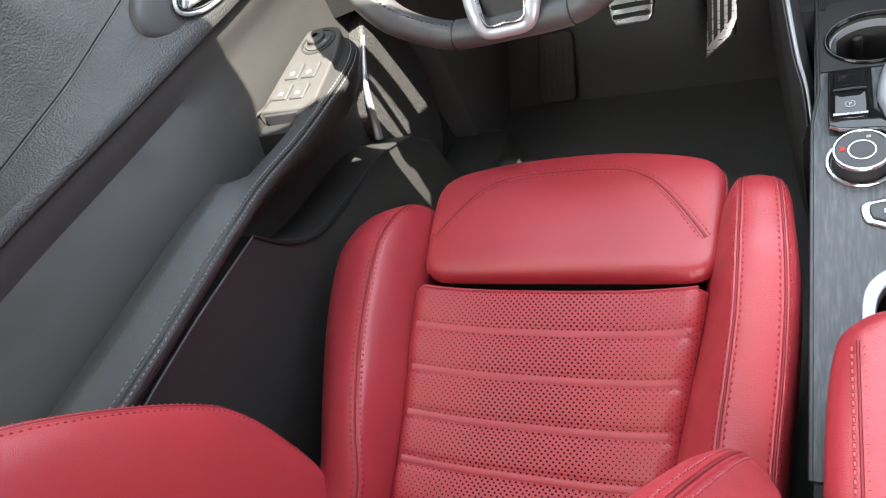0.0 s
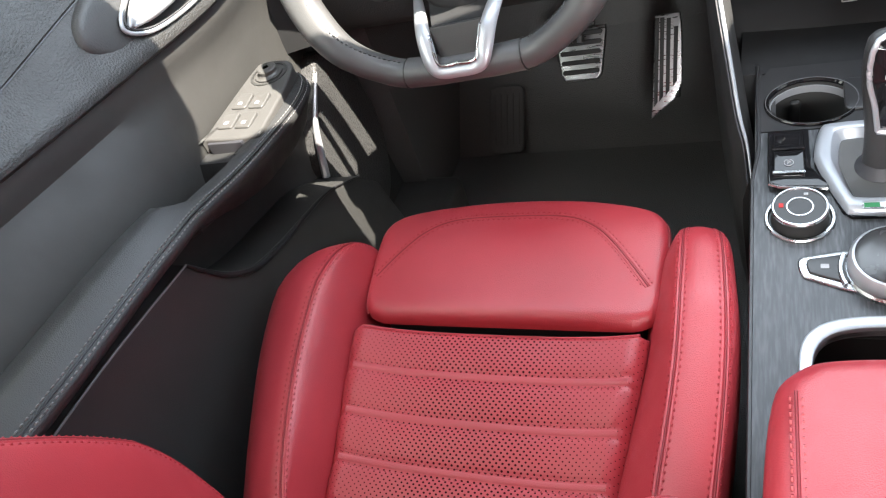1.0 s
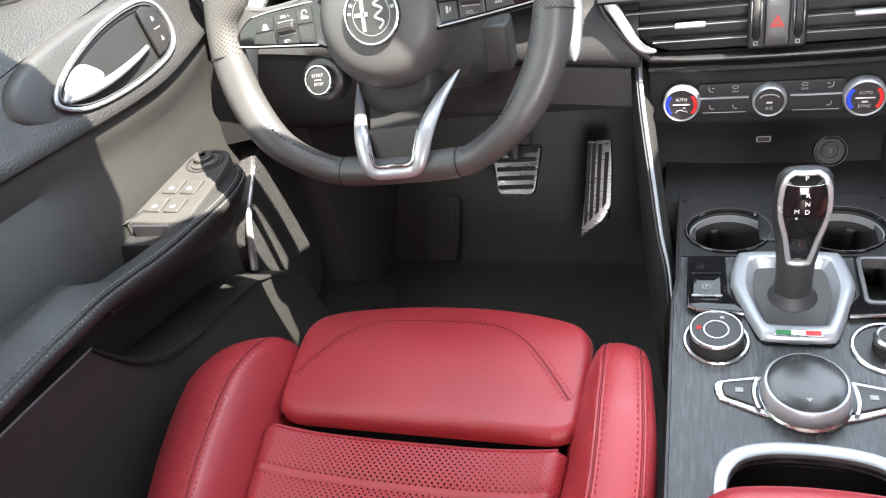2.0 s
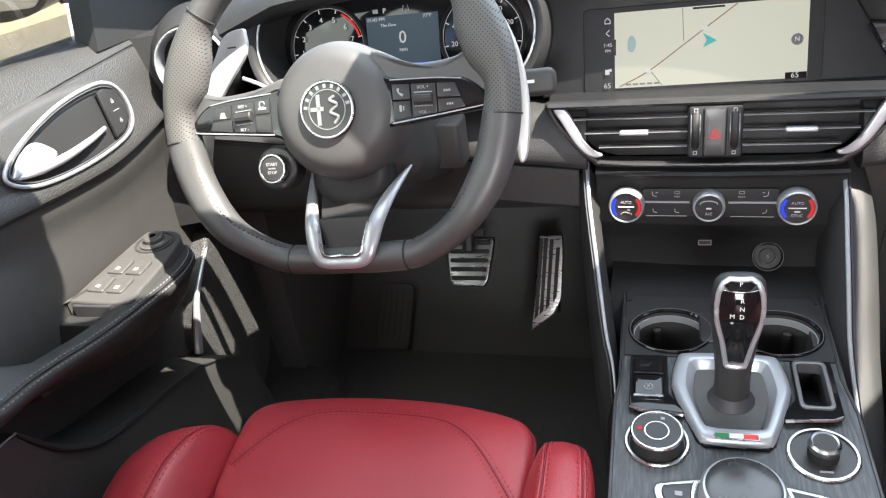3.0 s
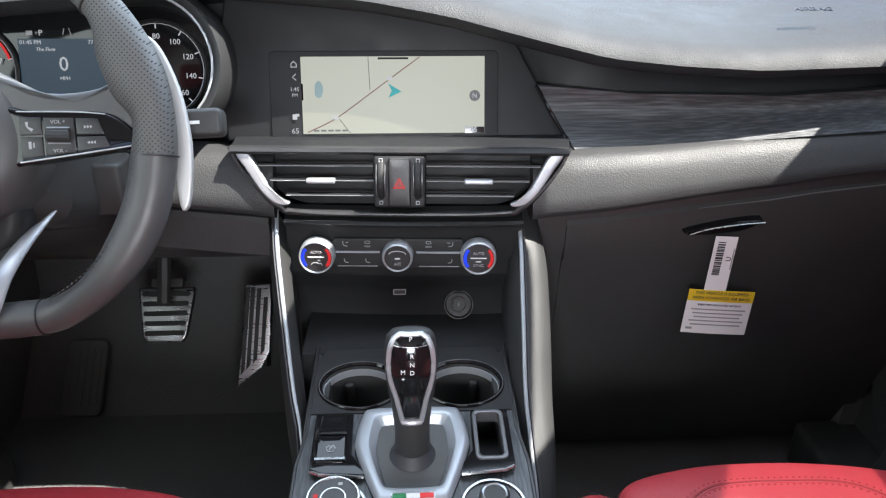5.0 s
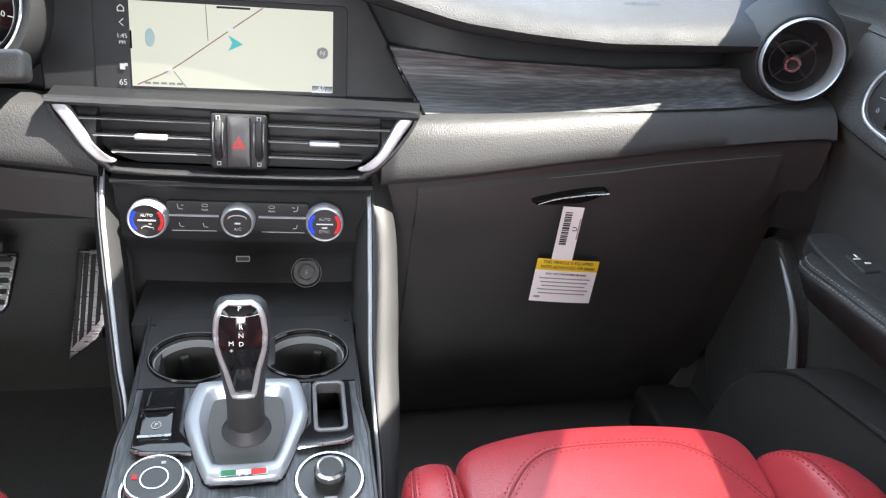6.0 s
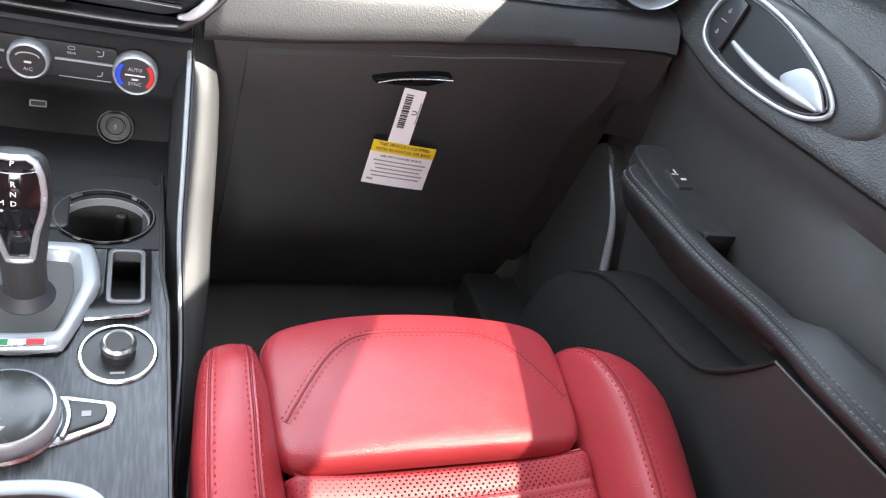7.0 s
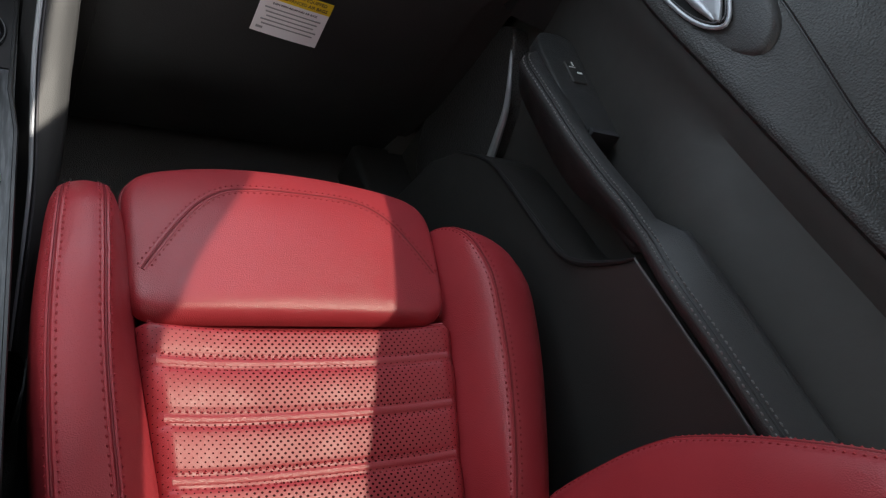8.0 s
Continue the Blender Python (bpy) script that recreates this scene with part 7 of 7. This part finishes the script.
    part("knob", lathe([(0.0140, 0.0), (0.0145, 0.003), (0.0142, 0.013)], 32, q), RUBBER, v)
    part("knob_ring", lathe([(0.0143, 0.0110), (0.0152, 0.014), (0.0148, 0.018), (0.0125, 0.0202), (0.0108, 0.0195)], 36, q), SILVER, v)
    part("knob_top", lathe([(0.0112, 0.016), (0.0110, 0.0192), (0.001, 0.0198)], 28, q), HARD, v)
    part("volume_mark", bars([(0, -0.021, 0.012, 0.002)], q @ pose(0, 0, 0.0012)), GREY, v)
    # rotary controller with side keys
    r = thing("rotary_controller", P(0, 0.540).translation, "large glossy black rotary controller with silver ringed side keys", "controller")
    q = P(0.0, 0.541) @ Matrix.Scale(0.94, 4)
    for s in (-1, 1):
        key = [(p.x * s, p.y) for p in curve([(0.020, 0.020), (0.066, 0.016), (0.078, 0.010), (0.076, -0.006), (0.066, -0.013), (0.020, -0.026)], 4, True)]
        part("key_ring", pillow(key, 0.004, 0.0018, m=q @ pose(0, 0, 0.003), fill=2), SILVER, r, "satin silver key surround")
        k2 = [(p.x * s, p.y) for p in curve([(0.024, 0.0145), (0.064, 0.0115), (0.071, 0.007), (0.070, -0.003), (0.063, -0.0085), (0.024, -0.0185)], 4, True)]
        part("side_key", pillow(k2, 0.004, 0.0015, m=q @ pose(0, 0, 0.0052), fill=2), SATIN, r, "black side key")
        part("key_sign", bars([(s * 0.056, 0.001, 0.007, 0.005)], q @ pose(0, 0, 0.0056)), GREY, r)
        part("key_edge", moved(tube([(s * 0.0435 * math.cos(a), 0.0435 * math.sin(a) - 0.002, 0.0) for a in spread(-0.42, 0.40, 10)], 0.0022, 6), q @ pose(0, 0, 0.0055)), SILVER, r)
    part("ring", lathe([(0.0405, -0.002), (0.0405, 0.004), (0.0385, 0.006)], 48, q), SILVER, r, "satin silver ring")
    part("body", lathe([(0.0380, 0.004), (0.0385, 0.008), (0.0375, 0.019), (0.0350, 0.0225), (0.0325, 0.0232)], 48, q), MATT_SILVER, r, "grey ribbed dial body")
    part("touch_top", lathe([(0.0335, 0.020), (0.0330, 0.0236), (0.030, 0.0250), (0.02, 0.0262), (0.001, 0.0268)], 44, q), TOUCH, r, "glossy black touch top")
    part("dial_arrow", moved(plate([(-0.003, 0.002), (0.003, 0.002), (0, -0.002)], [], 0.0004), q @ pose(0, -0.022, 0.0263)), GREY, r)
    # armrest lid
    a = thing("console_armrest", (CX, 0.2, con_z(0.2)), "red leather armrest lid on the console", "armrest")
    out = curve([(-0.100, -0.10), (-0.103, 0.20), (-0.098, 0.360), (-0.080, 0.402), (-0.04, 0.414), (0.04, 0.414), (0.080, 0.402), (0.098, 0.360), (0.103, 0.20), (0.100, -0.10)], 6, True)
    zf = lambda x, y: 0.545 + 0.02 * (0.3 - y) - 0.006 * (x / 0.1) ** 2
    part("lid", pillow([(CX + p.x, p.y) for p in out], -0.487, 0.022, lambda x, y: zf(x - CX, y), 6, fill=8), RED, a, "padded red leather lid", 60)
    for k in (-1, 1):
        pth = [(CX + k * 0.0800, y, zf(0.08, y) + 0.0002) for y in spread(-0.08, 0.375, 40)]
        part("seam", tube(pth, 0.0012, 6), RED_DARK, a)
        part("stitching", stitches([[(p[0] - 0.004, p[1], p[2]) for p in pth]], 0.0042, 0.0020, 0.0018, 0.0009), THREAD_RED, a)
        part("stitching", stitches([[(p[0] + 0.004, p[1], p[2] - 0.0004) for p in pth]], 0.0042, 0.0020, 0.0018, 0.0009), THREAD_RED, a)
    part("lid_base", box(CX - 0.088, CX + 0.088, -0.12, 0.38, 0.43, 0.492, 0.01), SATIN, a)


build_console_things()


# ---- pedals and the hanging tag ----
def build_pedals():
    b = thing("brake_pedal", (-0.357, 1.12, 0.36), "brushed steel brake pedal with black rubber bars", "pedal")
    m = facing((-0.360, 1.090, 0.412), (0, -0.80, 0.60))
    out = [(-0.041, 0.040), (-0.042, 0.030), (-0.033, -0.034), (-0.026, -0.044), (0.026, -0.044), (0.033, -0.034), (0.042, 0.030), (0.041, 0.040)]
    part("pad", pillow(out, 0.008, 0.003, m=m, fill=2), STEEL, b, "brushed steel pad")
    for k in range(5):
        y = 0.030 - 0.0150 * k
        h = 0.036 - 0.0016 * k
        part("rubber_bar", pillow(round_rect(2 * h, 0.0075, 0.003, 0, y), 0.003, 0.001, m=m @ pose(0, 0, 0.002), fill=2), RUBBER, b)
    part("lever", tube(curve([(-0.360, 1.09, 0.43), (-0.360, 1.14, 0.52), (-0.360, 1.18, 0.64)], 5), 0.010, 8), HARD, b, "black pedal lever")
    part("lever_head", moved(box(-0.024, 0.024, 0.040, 0.054, -0.008, 0.001, 0.002), m), HARD, b)
    a = thing("accelerator_pedal", (-0.24, 1.12, 0.22), "brushed steel accelerator pedal with black rubber strips", "pedal")
    # the pad leans away from the driver at its top
    m = facing((-0.235, 1.105, 0.360), (0.02, -0.84, 0.52))
    out = [(-0.012, 0.081), (0.027, 0.081), (0.028, 0.05), (0.025, -0.026), (0.012, -0.052), (-0.026, -0.080), (-0.020, -0.02)]
    part("pad", pillow(out, 0.008, 0.002, m=m, fill=2), STEEL, a, "brushed steel pad")
    for k, (x, y0, y1) in enumerate(((-0.0115, -0.062, 0.076), (-0.0035, -0.054, 0.076), (0.0060, -0.045, 0.074), (0.0165, -0.032, 0.060))):
        lean = 0.010
        strip = [(x - 0.0034 + lean * (y0 / 0.1), y0), (x + 0.0030 + lean * (y0 / 0.1), y0 + 0.008), (x + 0.0034 + 0.003, y1), (x - 0.0032 + 0.003, y1)]
        part("rubber_strip", pillow(strip, 0.003, 0.0008, m=m @ pose(0, 0, 0.002), fill=2), RUBBER, a)
    part("pedal_base", moved(box(-0.012, 0.018, -0.05, 0.05, -0.05, -0.008), m), NIGHT, a)


build_pedals()


def build_foot_rest():
    r = thing("foot_rest", (-0.555, 1.17, 0.20), "black ribbed foot rest on the toe board", "foot rest")
    m = facing((-0.548, 1.176, 0.236), (0, -0.71, 0.70))
    part("plate", pillow(round_rect(0.068, 0.130, 0.012), 0.012, 0.004, m=m @ pose(0, 0, 0.008), fill=2), CARPET, r)
    for k in range(5):
        part("rib", pillow(round_rect(0.0055, 0.100, 0.002, -0.024 + 0.012 * k, 0), 0.003, 0.001, m=m @ pose(0, 0, 0.0100), fill=2), CARPET, r)


build_foot_rest()


def build_tag():
    t = thing("hanging_tag", (0.410, 0.905, 0.62), "white and yellow paper airbag notice hanging from the glovebox pull", "tag")
    m = facing((0.3925, 0.884, 0.5365), (-0.05, -0.99, 0.03), (0.0, 0, 1)) @ pose(0, 0, 0, 0, 0, -3)
    # curved card: strip above, wide label below
    def card(w, y0, y1, xs, bend):
        rows = [[m @ Vector((xs + x, y, bend * (x / w) ** 2 + 0.008 * ((y - y0) / 0.1) ** 2 * 0)) for x in spread(-w / 2, w / 2, 9)] for y in spread(y0, y1, 6)]
        return sheet(rows, m.to_3x3() @ Vector((0, 0, -0.0006)))
    part("strip", card(0.027, 0.006, 0.087, -0.004, 0.0), PAPER, t, "white paper strip")
    lab = part("label", card(0.082, -0.047, -0.0005, 0.006, -0.005), PAPER, t, "white paper notice")
    rows = [[m @ Vector((0.006 + x, y, -0.005 * (x / 0.082) ** 2 + 0.0006)) for x in spread(-0.041, 0.041, 9)] for y in (-0.001, 0.0145)]
    hd = part("heading", sheet(rows, m.to_3x3() @ Vector((0, 0, -0.0008))), YELLOW, t, "yellow heading")
    part("heading_words", lettering("THIS VEHICLE IS EQUIPPED", 0.0056, m @ pose(0.006, 0.0106, 0.0007)), INK, hd)
    part("heading_words", lettering("WITH ADVANCED AIR BAGS", 0.0056, m @ pose(0.006, 0.0038, 0.0007)), INK, hd)
    part("notice_words", lettering("EVEN WITH ADVANCED AIR BAGS", 0.0035, m @ pose(0.006, -0.0060, 0.0004)), INK, lab)
    for k in range(5):
        part("notice_line", bars([(0.006, -0.0125 - 0.0054 * k, 0.068 - 0.005 * (k % 3), 0.0016)], m @ pose(0, 0, -0.0006), 0.0009), GREY_INK, lab)
    part("notice_box", bars([(-0.026, -0.0400, 0.008, 0.003)], m @ pose(0, 0, -0.0012), 0.0009), GREY_INK, lab)
    rng = random.Random(3)
    y, code = 0.036, []
    while y < 0.080:
        h = rng.choice((0.0007, 0.0012, 0.0018))
        code.append((-0.0085, y, 0.009, h))
        y += h + rng.choice((0.0008, 0.0013))
    part("bar_code", bars(code, m @ pose(0, 0, 0.0005)), INK, t)
    part("letter", lettering("U", 0.009, m @ pose(0.0035, 0.058, 0.0006, 0, 0, 90)), INK, t)
    part("code_line", bars([(0.0078, 0.058, 0.0012, 0.028)], m @ pose(0, 0, 0.0005)), GREY_INK, t)


build_tag()
